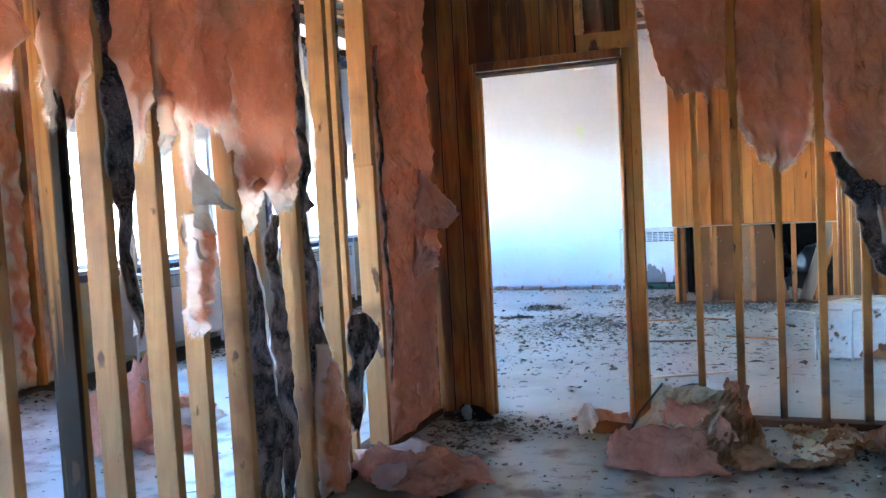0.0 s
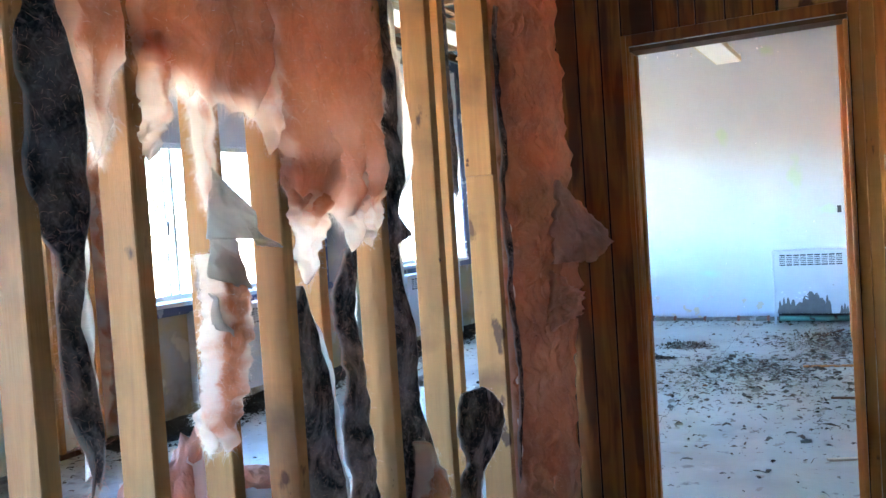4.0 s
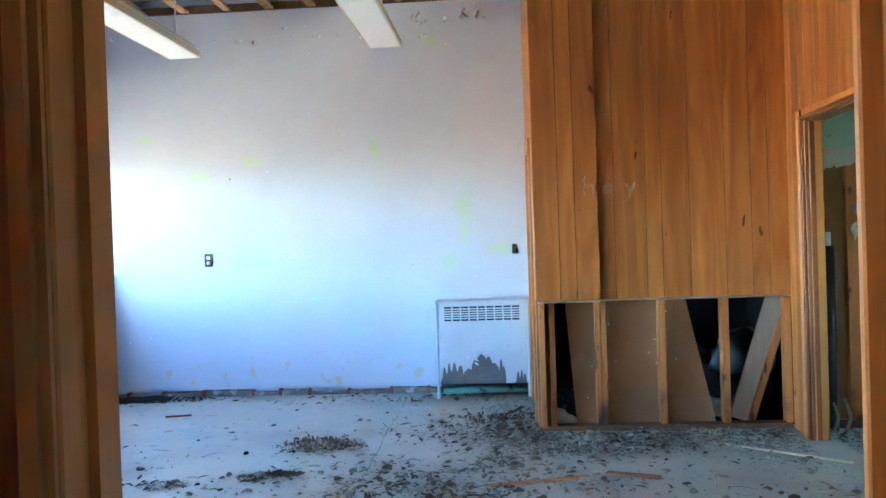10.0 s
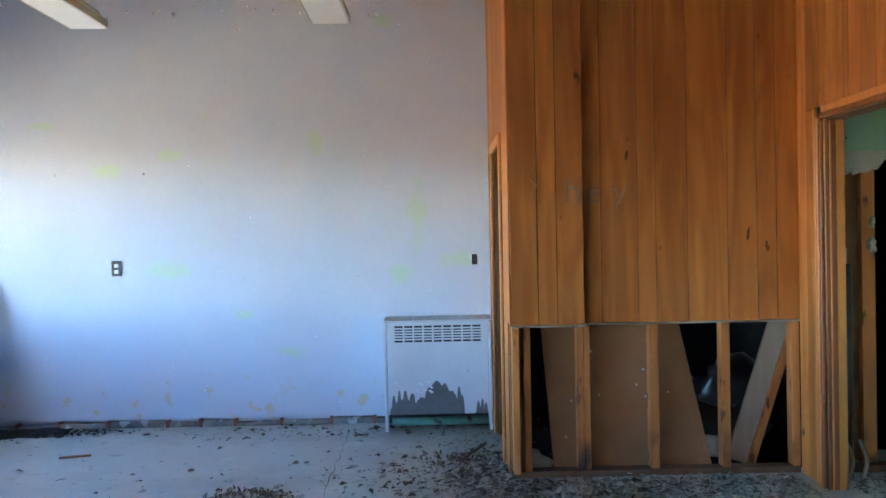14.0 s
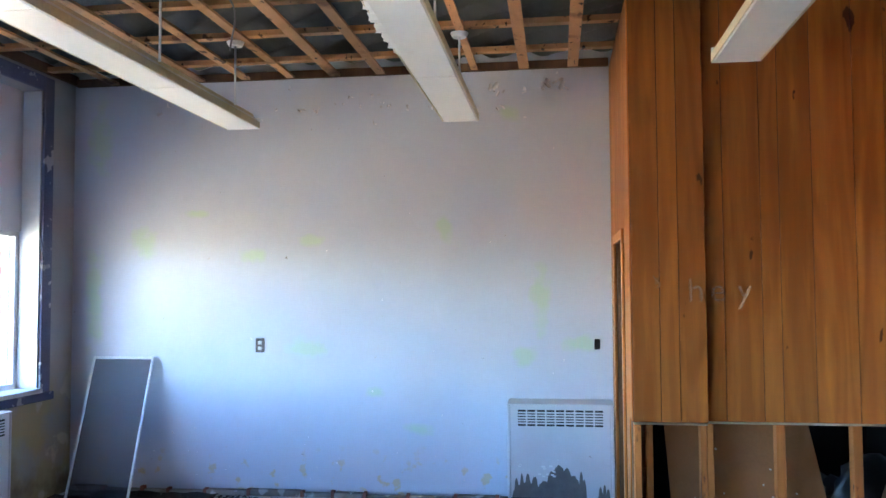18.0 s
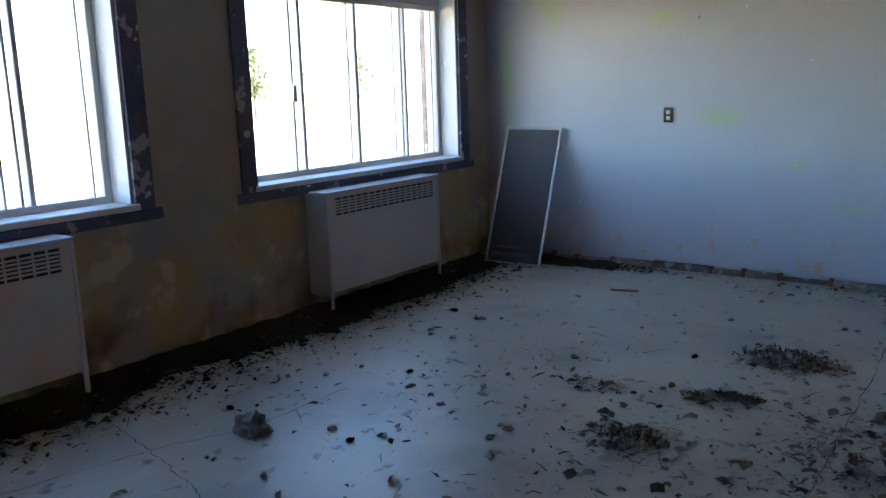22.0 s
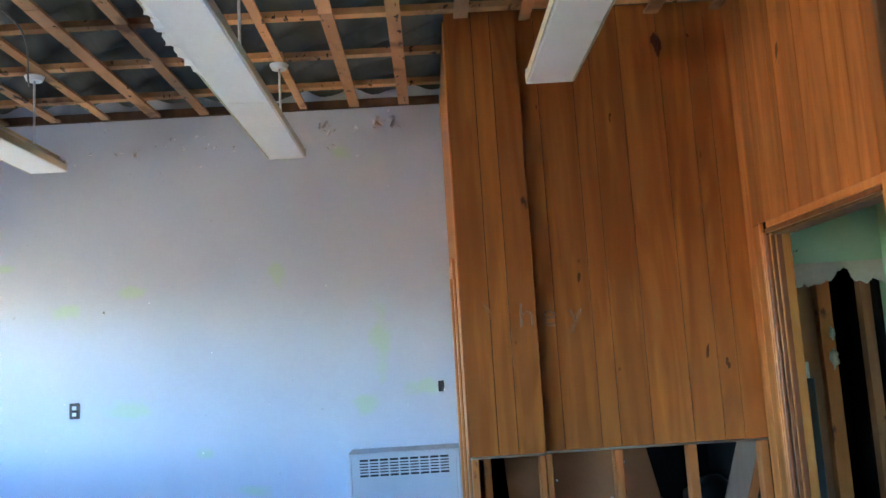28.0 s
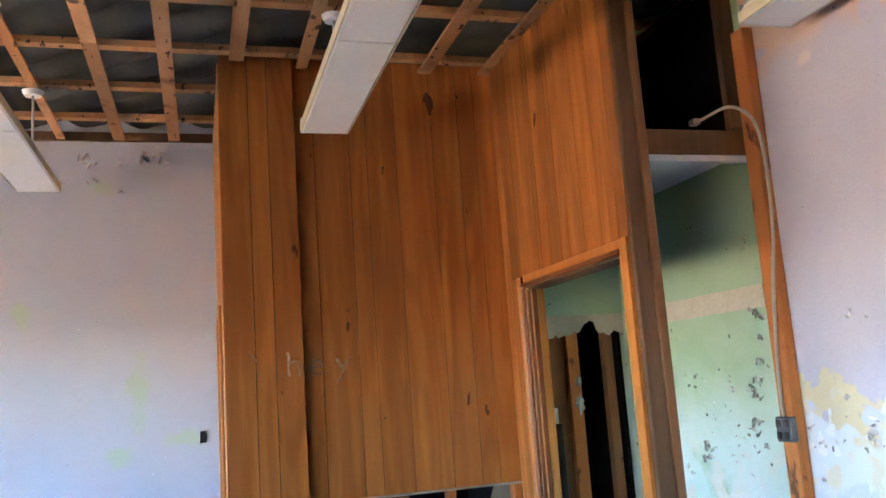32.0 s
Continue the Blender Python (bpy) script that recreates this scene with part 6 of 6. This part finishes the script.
# closet clutter
board = base("fibreboard", "brown fibreboard sheet leaning inside the closet", "board", at=(0, 10.16, 0))
bm = bmesh.new()
pts = [(-0.40, 0.02), (0.55, 0.02), (0.37, 0.90), (-0.46, 0.90)]
f = bm.faces.new([bm.verts.new((x, 0.0 + (z - 0.05) * 0.06, z)) for x, z in pts])
ex = bmesh.ops.extrude_face_region(bm, geom=[f])
bmesh.ops.translate(bm, vec=(0, 0.012, 0), verts=[v for v in ex["geom"] if isinstance(v, bmesh.types.BMVert)])
bmesh.ops.recalc_face_normals(bm, faces=bm.faces)
part("sheet", bm, BROWNBOARD, board)
rnd = random.Random(66)
for i in range(12):
    x, z = rnd.uniform(-0.34, 0.34), rnd.uniform(0.12, 0.8)
    part("nail", box(x, x + rnd.uniform(0.007, 0.016), (z - 0.05) * 0.06 - 0.012, (z - 0.05) * 0.06 - 0.001, z, z + rnd.uniform(0.007, 0.014), 0.003), CABLEWHITE, board)
diag = base("plank", "tan plank leaning diagonally inside the closet", "board", at=(0.59, 10.2, 0))
part("face", box(-0.07, 0.055, -0.01, 0.01, 0, 1.02, 0.003, pose(0.125, 0, 0.03, 0, 18, 0)), DUSTPLANK, diag)
part("edge", box(0.057, 0.105, -0.02, 0.02, 0, 1.02, 0.003, pose(0.125, 0, 0.03, 0, 18, 0)), CLOSETSTUD, diag)
for x, y, z, s, sd in ((0.75, 10.75, 0, 0.32, 70), (0.45, 10.9, 0, 0.34, 71), (0.85, 10.6, 0.3, 0.22, 72), (0.3, 11.1, 0.25, 0.3, 73)):
    vs, fs = lump((0, 0, 0), (s, s * 0.8, s * 0.9), sd, 0.35)
    tagged(mesh_part("garbage_bag", vs, fs, BLACKPLASTIC), "black plastic bag stuffed in the dark closet", "bag", "bags in the closet").location = (x, y, z)
for x, y, s, sd, m in ((0.62, 10.45, 0.10, 76, CABLEWHITE), (-0.52, 10.25, 0.09, 78, GREYPAPER), (-0.47, 10.2, 0.07, 79, CABLEWHITE)):
    vs, fs = lump((0, 0, 0), (s, s * 0.8, s * 0.8), sd, 0.6)
    tagged(mesh_part("rag", vs, fs, m), "pale crumpled rag on the closet floor", "rag", "rags in the closet").location = (x, y, 0.0)
# hook and chalk writing
hook = base("wall_hook", "small bent wire hook on the panelling", "hook", at=(-0.515, 9.953, 1.72))
part("plate", box(-0.012, 0.012, -0.004, 0.0, -0.02, 0.02, 0.002), AGED, hook)
vs, fs = tube(curve_points([(-0.02, -0.005, 0.03), (0.0, -0.02, 0.0), (0.015, -0.03, -0.02), (0.0, -0.012, -0.04)]), 0.004, 6)
mesh_part("wire", vs, fs, AGED, hook)
chalk = base("chalk_writing", "faint chalk word written on the panelling", "writing", at=(-0.15, 10.0, 1.60))
for ch, x, y, s in (("h", -0.345, 9.9535, 0.20), ("e", -0.205, 10.0245, 0.20), ("y", -0.05, 10.0245, 0.20)):
    cu = bpy.data.curves.new("letter", "FONT")
    cu.body, cu.size, cu.extrude, cu.offset = ch, s, 0.0003, 0.0
    tmp = new("letter", cu)
    me = bpy.data.meshes.new_from_object(tmp.evaluated_get(bpy.context.evaluated_depsgraph_get()))
    bpy.data.objects.remove(tmp)
    me.materials.clear()
    me.materials.append(CHALK)
    o = new("letter", me)
    o.parent = chalk
    o.matrix_local = pose(x + 0.15, y - 10.0, 0.0, 90, 0, 0)

# washroom pipes and the right wall's wiring
for x, r, z1, m in ((1.24, 0.045, 1.22, BLACKPLASTIC),):
    p = base("drain_pipe", "black drain pipe standing against the broken wall", "pipe", at=(x, 9.93, 0))
    vs, fs = tube([(0, 0, 0), (0, 0, z1)], r, 14)
    mesh_part("pipe", vs, fs, m, p)
    vs, fs = tube([(0, 0, z1), (0, 0, z1 + 0.09)], r * 0.5, 12)
    mesh_part("stub", vs, fs, CABLEWHITE, p, "white pipe stub")
for x, sd in ((1.25, 81), (1.33, 83)):
    vs, fs = tube(curve_points([(x - 0.03, 9.86, 0.005), (x + 0.01, 9.88, 0.10), (x - 0.02, 9.9, 0.22)]), 0.012, 6)
    tagged(mesh_part("wood_scrap", vs, fs, DUSTPLANK), "curved tan wood scrap by the washroom wall", "scrap", "wood scraps")
cable = base("power_cable", "pale cable looping down the stud to an outlet box", "cable", at=(1.72, 8.41, 1.2))
vs, fs = tube(curve_points([(-0.12, 0.25, 1.50), (-0.03, 0.12, 1.53), (0.0, 0.0, 1.42), (-0.03, -0.08, 1.20), (-0.03, -0.07, 0.90), (0.0, 0.02, 0.62), (0.0, 0.06, 0.25), (0.0, 0.06, 0.04)], 8), 0.0085, 8)
mesh_part("wire", vs, fs, CABLEGREY, cable)
part("wire_end", box(-0.15, -0.11, 0.25, 0.30, 1.485, 1.515, 0.004), METAL, cable)
jb = base("outlet_box", "metal outlet box with two dark sockets on a stud", "outlet", at=(1.73, 8.455, 1.20))
part("box", box(-0.035, 0.004, -0.05, 0.05, -0.055, 0.055, 0.005), BOXGREY, jb)
for dz in (-0.026, 0.026):
    for dy in (-0.025, 0.025):
        part("socket", box(-0.043, -0.036, dy - 0.016, dy + 0.016, dz - 0.016, dz + 0.016, 0.004), OUTLET, jb)
# wall outlet and empty switch box
ol = base("wall_outlet", "dark double wall outlet on the lilac wall", "outlet", at=(-3.525, FAR, 1.225))
part("plate", box(-0.038, 0.038, -0.007, 0.0, -0.058, 0.058, 0.004), OUTLET, ol)
for dz in (-0.024, 0.022):
    part("socket", box(-0.016, 0.016, -0.011, -0.0075, dz - 0.014, dz + 0.014, 0.003), SASH, ol)
sw = base("switch_box", "open dark switch box in the lilac wall", "switch", at=(-0.785, FAR, 1.245))
# shade of the open box, painted as a plate on the wall
part("box", box(-0.022, 0.022, -0.006, 0.0, -0.04, 0.04, 0.002), HOLLOWSHADE, sw)
part("rim", boxes((-0.027, -0.0225, -0.008, 0.0, -0.045, 0.045), (0.0225, 0.027, -0.008, 0.0, -0.045, 0.045), (-0.022, 0.022, -0.008, -0.0005, 0.0405, 0.045)), SASH, sw)

# window screen leaning in the corner
scr = base("window_screen", "aluminium-framed window screen leaning in the corner", "window screen")
scr.matrix_world = Matrix.Translation((-4.70, 11.13, 0.0)) @ pose(0, 0, 0, -20, 0, 0)
SW, SH = 0.54, 1.20
for r in ((0, 0.02, 0, SH), (SW - 0.02, SW, 0, SH), (0.021, SW - 0.021, 0, 0.02), (0.021, SW - 0.021, SH - 0.02, SH)):
    part("frame_bar", box(r[0] - SW / 2, r[1] - SW / 2, -0.006, 0.006, r[2], r[3], 0.002), SASH, scr)


def mesh_material():
    m = bpy.data.materials.new("insect_mesh")
    m.use_nodes = True
    bs = m.node_tree.nodes["Principled BSDF"]
    bs.inputs["Base Color"].default_value, bs.inputs["Alpha"].default_value, bs.inputs["Roughness"].default_value = (0.12, 0.12, 0.13, 1), 0.5, 0.7
    return m


part("mesh", box(0.021 - SW / 2, SW / 2 - 0.021, -0.001, 0.001, 0.021, SH - 0.021), mesh_material(), scr, "dark grey insect mesh")

# rusty enamel box with a tubular frame
ap = base("enamel_cabinet", "overturned white enamel cabinet with rust patches", "cabinet", at=(0.86, 7.2, 0))
part("body", boxes((-0.14, 0.36, -0.16, -0.148, 0.02, 0.42), (-0.14, -0.128, -0.147, 0.28, 0.02, 0.42), (0.348, 0.36, -0.147, 0.28, 0.02, 0.42), (-0.127, 0.347, 0.268, 0.28, 0.02, 0.42), (-0.14, 0.36, -0.147, 0.267, 0.421, 0.433)), RUSTWHITE, ap)
for dx in (-0.22, 0.02):
    vs, fs = tube(curve_points([(dx, -0.22, 0.012), (dx, -0.22, 0.34), (dx + 0.04, -0.22, 0.385), (dx + 0.18, -0.22, 0.39)], 6), 0.009, 8)
    mesh_part("tube_leg", vs, fs, METAL, ap, "chrome tube leg")

# ceiling cables
for pts in ([(-4.6, 5.6, 3.43), (-3.9, 6.3, 3.425), (-3.3, 7.0, 3.41), (-2.9, 7.9, 3.40), (-2.75, 8.7, 3.405), (-2.7, 9.4, 3.43)], [(-4.5, 6.2, 3.43), (-4.2, 7.2, 3.40), (-3.9, 8.0, 3.39), (-3.2, 8.8, 3.40), (-3.0, 9.6, 3.41), (-3.4, 10.6, 3.40)]):
    vs, fs = tube(curve_points(pts, 8), 0.006, 6)
    tagged(mesh_part("ceiling_cable", vs, fs, OUTLET), "thin black cable stapled along the strapping", "cable", "ceiling cables")

# curled paint on the lilac and green side walls
rnd = random.Random(17)
paint_curls(wall_green, "x", RIGHT, [(8.66, 1.73, 0.018, 0.035, 6), (8.67, 1.62, 0.014, 0.026, 4), (8.68, 1.50, 0.014, 0.03, 4), (8.69, 1.42, 0.014, 0.03, 4), (8.77, 1.37, 0.022, 0.036, 6), (8.73, 1.34, 0.02, 0.03, 3), (9.27, 1.42, 0.04, 0.03, 6), (8.94, 1.40, 0.02, 0.03, 4), (9.14, 1.24, 0.02, 0.02, 2),
                                     (8.77, 1.21, 0.012, 0.05, 4), (8.79, 1.16, 0.012, 0.04, 3), (9.21, 1.07, 0.03, 0.04, 7), (8.91, 1.14, 0.035, 0.025, 6), (8.72, 1.11, 0.01, 0.03, 2), (9.40, 0.74, 0.03, 0.03, 4), (8.86, 0.94, 0.01, 0.02, 1), (9.41, 0.93, 0.04, 0.035, 5), (9.01, 2.21, 0.01, 0.04, 1), (8.68, 2.09, 0.02, 0.02, 4)]
            + [(rnd.uniform(8.65, 9.6), rnd.uniform(0.15, 1.3), 0.01, 0.018, 1) for i in range(30)], 18, FLAKEDARK)
paint_curls(wall_right, "x", RIGHT, [(8.06, 1.68, 0.01, 0.03, 2), (7.97, 1.665, 0.01, 0.018, 2), (8.07, 1.44, 0.008, 0.024, 1), (8.16, 1.33, 0.01, 0.028, 2), (8.39, 1.20, 0.012, 0.03, 3), (8.31, 1.13, 0.015, 0.03, 3), (8.01, 1.23, 0.03, 0.036, 5), (7.99, 1.17, 0.03, 0.032, 5), (8.37, 0.78, 0.01, 0.03, 3), (8.36, 0.98, 0.01, 0.03, 3)]
            + [(rnd.uniform(6.9, 8.4), rnd.uniform(0.1, 1.34), 0.01, 0.02, 1) for i in range(70)], 20, FLAKE)
paint_curls(wall_right, "x", RIGHT, [(7.67, 1.90, 0.006, 0.05, 2), (7.665, 1.84, 0.006, 0.05, 2), (7.67, 1.78, 0.008, 0.04, 3), (7.62, 1.94, 0.015, 0.03, 3), (7.58, 1.88, 0.015, 0.025, 3), (7.64, 1.70, 0.012, 0.03, 4), (7.59, 1.67, 0.015, 0.028, 3), (7.55, 1.68, 0.012, 0.025, 3), (7.68, 1.66, 0.012, 0.022, 2), (7.54, 1.60, 0.012, 0.025, 2),
                                     (7.66, 2.31, 0.02, 0.022, 3), (7.60, 2.36, 0.02, 0.03, 3), (7.52, 2.15, 0.01, 0.02, 1), (7.79, 2.07, 0.008, 0.015, 1), (7.6, 2.8, 0.06, 0.03, 5)], 19, FLAKE, TAPEBAND)

# ---- floor litter ----
# low mound of dirt that also paints the shade below the windows
vs, fs = [], []
line = [(WIN + 0.02, 5.2 + 0.03 * i, 1, 0) for i in range(206)] + [(WIN + 0.3 + 0.03 * i, FAR - 0.06, 0, -1) for i in range(36)]
for x, y, dx, dy in line:
    w = 0.44 + 0.14 * noise.noise(Vector((x * 2, y * 1.7, 5))) + 0.07 * noise.noise(Vector((x * 5, y * 6, 1))) + 0.07 * noise.noise(Vector((x * 20, y * 23, 3))) + 0.05 * noise.noise(Vector((x * 50, y * 57, 3)))
    if dy:
        w *= 0.5
    for k in range(6):
        s = k / 5
        hgt = 0.022 * (1 - s) ** 1.5 * (1 + 0.6 * noise.noise(Vector((x * 9, y * 9 + k, 0)))) + 0.0012
        vs.append((x + dx * w * s, y + dy * w * s, hgt))
for i in range(len(line) - 1):
    if i == 205:
        continue
    for k in range(5):
        b = i * 6 + k
        fs.append((b, b + 1, b + 7, b + 6))
tagged(mesh_part("dirt_drift", vs, fs, SOILSHADE), "dark dirt with painted shade along the window wall's foot", "dirt", kind="stuff")
# crumbs soften the edge of that dirt and painted shade
vs, fs = scatter([(WIN + 0.38, 5.4 + 0.5 * i, 0.19, 0.3, 1) for i in range(13)] + [(WIN + 0.5 + 0.3 * i, FAR - 0.16, 0.2, 0.06, 0.5) for i in range(4)], 34, 9000, 0.014)
tagged(mesh_part("soil_crumbs", vs, fs, SOILSHADE, smooth=False), "dark crumbs blending dirt and painted shade beside the window wall", "dirt", kind="stuff")
pile_rows = [(0.2, 9.76, 0.5, 0.13, 7), (-0.5, 9.6, 0.3, 0.25, 3), (-1.15, 10.2, 0.3, 0.22, 2.6), (-0.87, 10.05, 0.22, 0.2, 2.2), (-2.1, 9.68, 0.13, 0.10, 2.2), (-2.42, 8.37, 0.12, 0.09, 1.8), (-2.36, 8.98, 0.11, 0.05, 0.7), (-2.8, 8.86, 0.12, 0.06, 0.5),
             (-1.5, 8.8, 0.3, 0.24, 3.6), (-1.1, 8.4, 0.4, 0.3, 3.4), (-0.73, 8.85, 0.4, 0.3, 2.8), (-1.7, 8.1, 0.4, 0.35, 2.2), (-0.9, 7.6, 0.7, 0.6, 3), (-0.8, 6.7, 0.7, 0.5, 1.2), (-2.4, 9.0, 1.2, 1.0, 1.6), (-3.3, 8.0, 0.9, 0.9, 2.0), (0.5, 8.0, 0.6, 0.8, 2.4), (-1.6, 11.3, 1.0, 0.14, 1.4), (-1.7, 6.2, 0.6, 0.5, 0.6)]
vs, fs = scatter([(0.25, 9.76, 0.5, 0.12, 7), (-0.5, 9.75, 0.25, 0.18, 3), (-0.75, 10.4, 0.2, 0.4, 1.4), (0.9, 9.5, 0.3, 0.3, 0.9)], 36, 14000, 0.0135)
tagged(mesh_part("paint_curls", vs, fs, GREYCHIP, smooth=False), "grey curled paint chips piled before the closet", "debris", kind="stuff")
vs, fs = scatter(pile_rows, 31, 9500, 0.018, patchy=1.0)
tagged(mesh_part("paint_chips", vs, fs, GREYCHIP, smooth=False), "grey-white paint chips strewn over the floor", "debris", kind="stuff")
vs, fs = scatter(pile_rows + [(-4.95, 8.5, 0.17, 2.0, 4), (-4.7, 11.3, 0.4, 0.12, 1.0)], 32, 9500, 0.018, patchy=1.0)
tagged(mesh_part("leaf_litter", vs, fs, BROWNCHIP, smooth=False), "dark dry leaf litter strewn over the floor", "debris", kind="stuff")
for k, (x, y, sx, sy, sz) in enumerate(((-2.14, 9.8, 0.17, 0.10, 0.04), (-2.43, 8.37, 0.12, 0.08, 0.05), (-0.45, 9.55, 0.3, 0.16, 0.05), (-2.2, 9.05, 0.10, 0.05, 0.02), (-2.16, 9.78, 0.2, 0.12, 0.04), (-2.43, 8.36, 0.14, 0.10, 0.04), (-0.9, 10.45, 0.3, 0.2, 0.03), (0.35, 9.8, 0.45, 0.10, 0.05))):
    rnd = random.Random(90 + k)
    vs, fs = [], []
    for i in range(260 if k < 4 else 150):
        c = (rnd.gauss(0, sx * 0.45), rnd.gauss(0, sy * 0.45), abs(rnd.gauss(0, sz * 0.25)))
        s, q = rnd.uniform(0.005, 0.016) * (1.3 if k > 3 else 1.0), Euler((rnd.uniform(0, 6), rnd.uniform(0, 6), rnd.uniform(0, 6))).to_matrix()
        b = len(vs)
        vs += [Vector(c) + q @ Vector(v) * s + Vector((0, 0, 0.006)) for v in ((-1, -0.5, 0), (1, -0.4, 0.1), (0.8, 0.5, -0.1), (-0.9, 0.4, 0.25), (0, 0, 0.4))]
        vs[b:] = [Vector((v.x, v.y, max(v.z, 0.002))) for v in vs[b:]]
        fs += [(b, b + 1, b + 4), (b + 1, b + 2, b + 4), (b + 2, b + 3, b + 4), (b + 3, b, b + 4), (b, b + 3, b + 2, b + 1)]
    tagged(mesh_part("litter_pile", vs, fs, GREYCHIP if k in (2, 4, 5, 7) else BROWNCHIP, smooth=False), "small pile of dark leaf and paint litter", "debris", "litter piles", "stuff").location = (x, y, 0)
for x, y, l, w, a, m, lab in ((-0.86, 10.62, 0.5, 0.022, 68, DARKSTUD, "dark thin stick on the concrete"), (0.72, 9.40, 0.85, 0.018, -38, KRAFT, "long pale lath lying before the closet"), (-0.72, 8.85, 0.55, 0.04, 14, STUD, "broken pine strip on the concrete"),
                              (-0.2, 8.95, 0.3, 0.05, -20, BROWNBOARD, "broken brown board piece"), (-3.1, 6.9, 0.30, 0.012, 30, CABLEWHITE, "thin white strip on the concrete"), (-2.6, 7.0, 0.2, 0.012, -12, CABLEWHITE, "thin white strip on the concrete"),
                              (-0.3, 6.35, 0.8, 0.03, 25, KRAFT, "long pale lath lying on the concrete"), (-0.5, 7.7, 0.45, 0.03, 10, DARKSTUD, "dark broken stick on the concrete"), (-3.5, 10.72, 0.2, 0.02, 15, BROWNBOARD, "short brown stick near the wall"), (0.2, 7.9, 0.5, 0.03, 160, STUD, "broken pine strip on the concrete")):
    tagged(part("wood_strip", box(-l / 2, l / 2, -w / 2, w / 2, 0.003, 0.016, 0.003), m), lab, "wood strip", "wood strips on the floor").matrix_world = pose(x, y, 0, 0, 0, a)
vs, fs = lump((0, 0, 0), (0.085, 0.065, 0.06), 95, 0.5)
tagged(mesh_part("plaster_lump", vs, fs, STONE, smooth=False), "broken lump of plaster and dirt on the concrete", "rubble").location = (-3.89, 7.56, 0)
rnd = random.Random(44)
for i in range(22):
    x, y = rnd.uniform(-4.4, -1.6), rnd.uniform(6.9, 9.8)
    vs, fs = lump((0, 0, 0), (rnd.uniform(0.012, 0.035), rnd.uniform(0.01, 0.028), rnd.uniform(0.006, 0.016)), 120 + i, 0.5, 2)
    tagged(mesh_part("rubble_piece", vs, fs, rnd.choice((STONE, BROWNBOARD, DARK, STONE)), smooth=False), "small piece of dark rubble on the concrete", "rubble", "rubble pieces").location = (x, y, 0)

vs, fs = scatter([(-1.3, 4.75, 0.18, 0.25, 3), (-1.0, 4.9, 0.3, 0.12, 2), (0.6, 4.6, 0.5, 0.3, 3), (-0.6, 3.6, 0.6, 0.8, 1.2), (-3.4, 4.2, 0.6, 0.7, 1.5)], 39, 2600, 0.013)
tagged(mesh_part("passage_litter", vs, fs, BROWNCHIP, smooth=False), "brown crumbs and chips strewn over the passage floor", "debris", kind="stuff")

# ---- outside the windows ----
ext = struct("wall_exterior", boxes((WIN - 0.42, WIN - 0.301, 11.16, FAR + 0.3, -1.0, 3.75)), BLOCK, "outer brick facing beside the window", "wall")
z = SILL - 0.1
while z < 2.3:
    part("brick", box(WIN - 0.35, WIN - 0.302, 11.12, 11.158, z, z + 0.057, 0.004), BRICK, ext)
    z += 0.068
rnd = random.Random(77)
for k in range(9):
    x, y = rnd.uniform(-75, -55), -10 + k * 11 + rnd.uniform(-4, 4)
    h = rnd.uniform(4, 7)
    tr = base("tree", "pale green shrubby tree far outside the windows", "tree", "trees outside", at=(x, y, -1.0))
    bm = bmesh.new()
    bmesh.ops.create_cone(bm, cap_ends=True, segments=8, radius1=0.16, radius2=0.05, depth=h * 0.7, matrix=Matrix.Translation((0, 0, h * 0.35)))
    part("trunk", bm, BARK, tr)
    vs, fs = [], []
    for i in range(420):
        a, r, zz = rnd.uniform(0, math.tau), abs(rnd.gauss(0, 1)) * h * 0.2, h * rnd.uniform(0.3, 1.05)
        r *= 1.2 - 0.8 * abs(zz / h - 0.6)
        c = Vector((r * math.cos(a), r * math.sin(a), zz))
        q = Euler((rnd.uniform(0, 6), rnd.uniform(0, 6), 0)).to_matrix()
        b = len(vs)
        vs += [c + q @ Vector(v) * rnd.uniform(0.2, 0.42) for v in ((-1, 0, 0), (0, -0.5, 0.1), (1, 0, 0), (0, 0.5, 0.1))]
        fs.append((b, b + 1, b + 2, b + 3))
    mesh_part("crown", vs, fs, LEAF, tr, smooth=False)
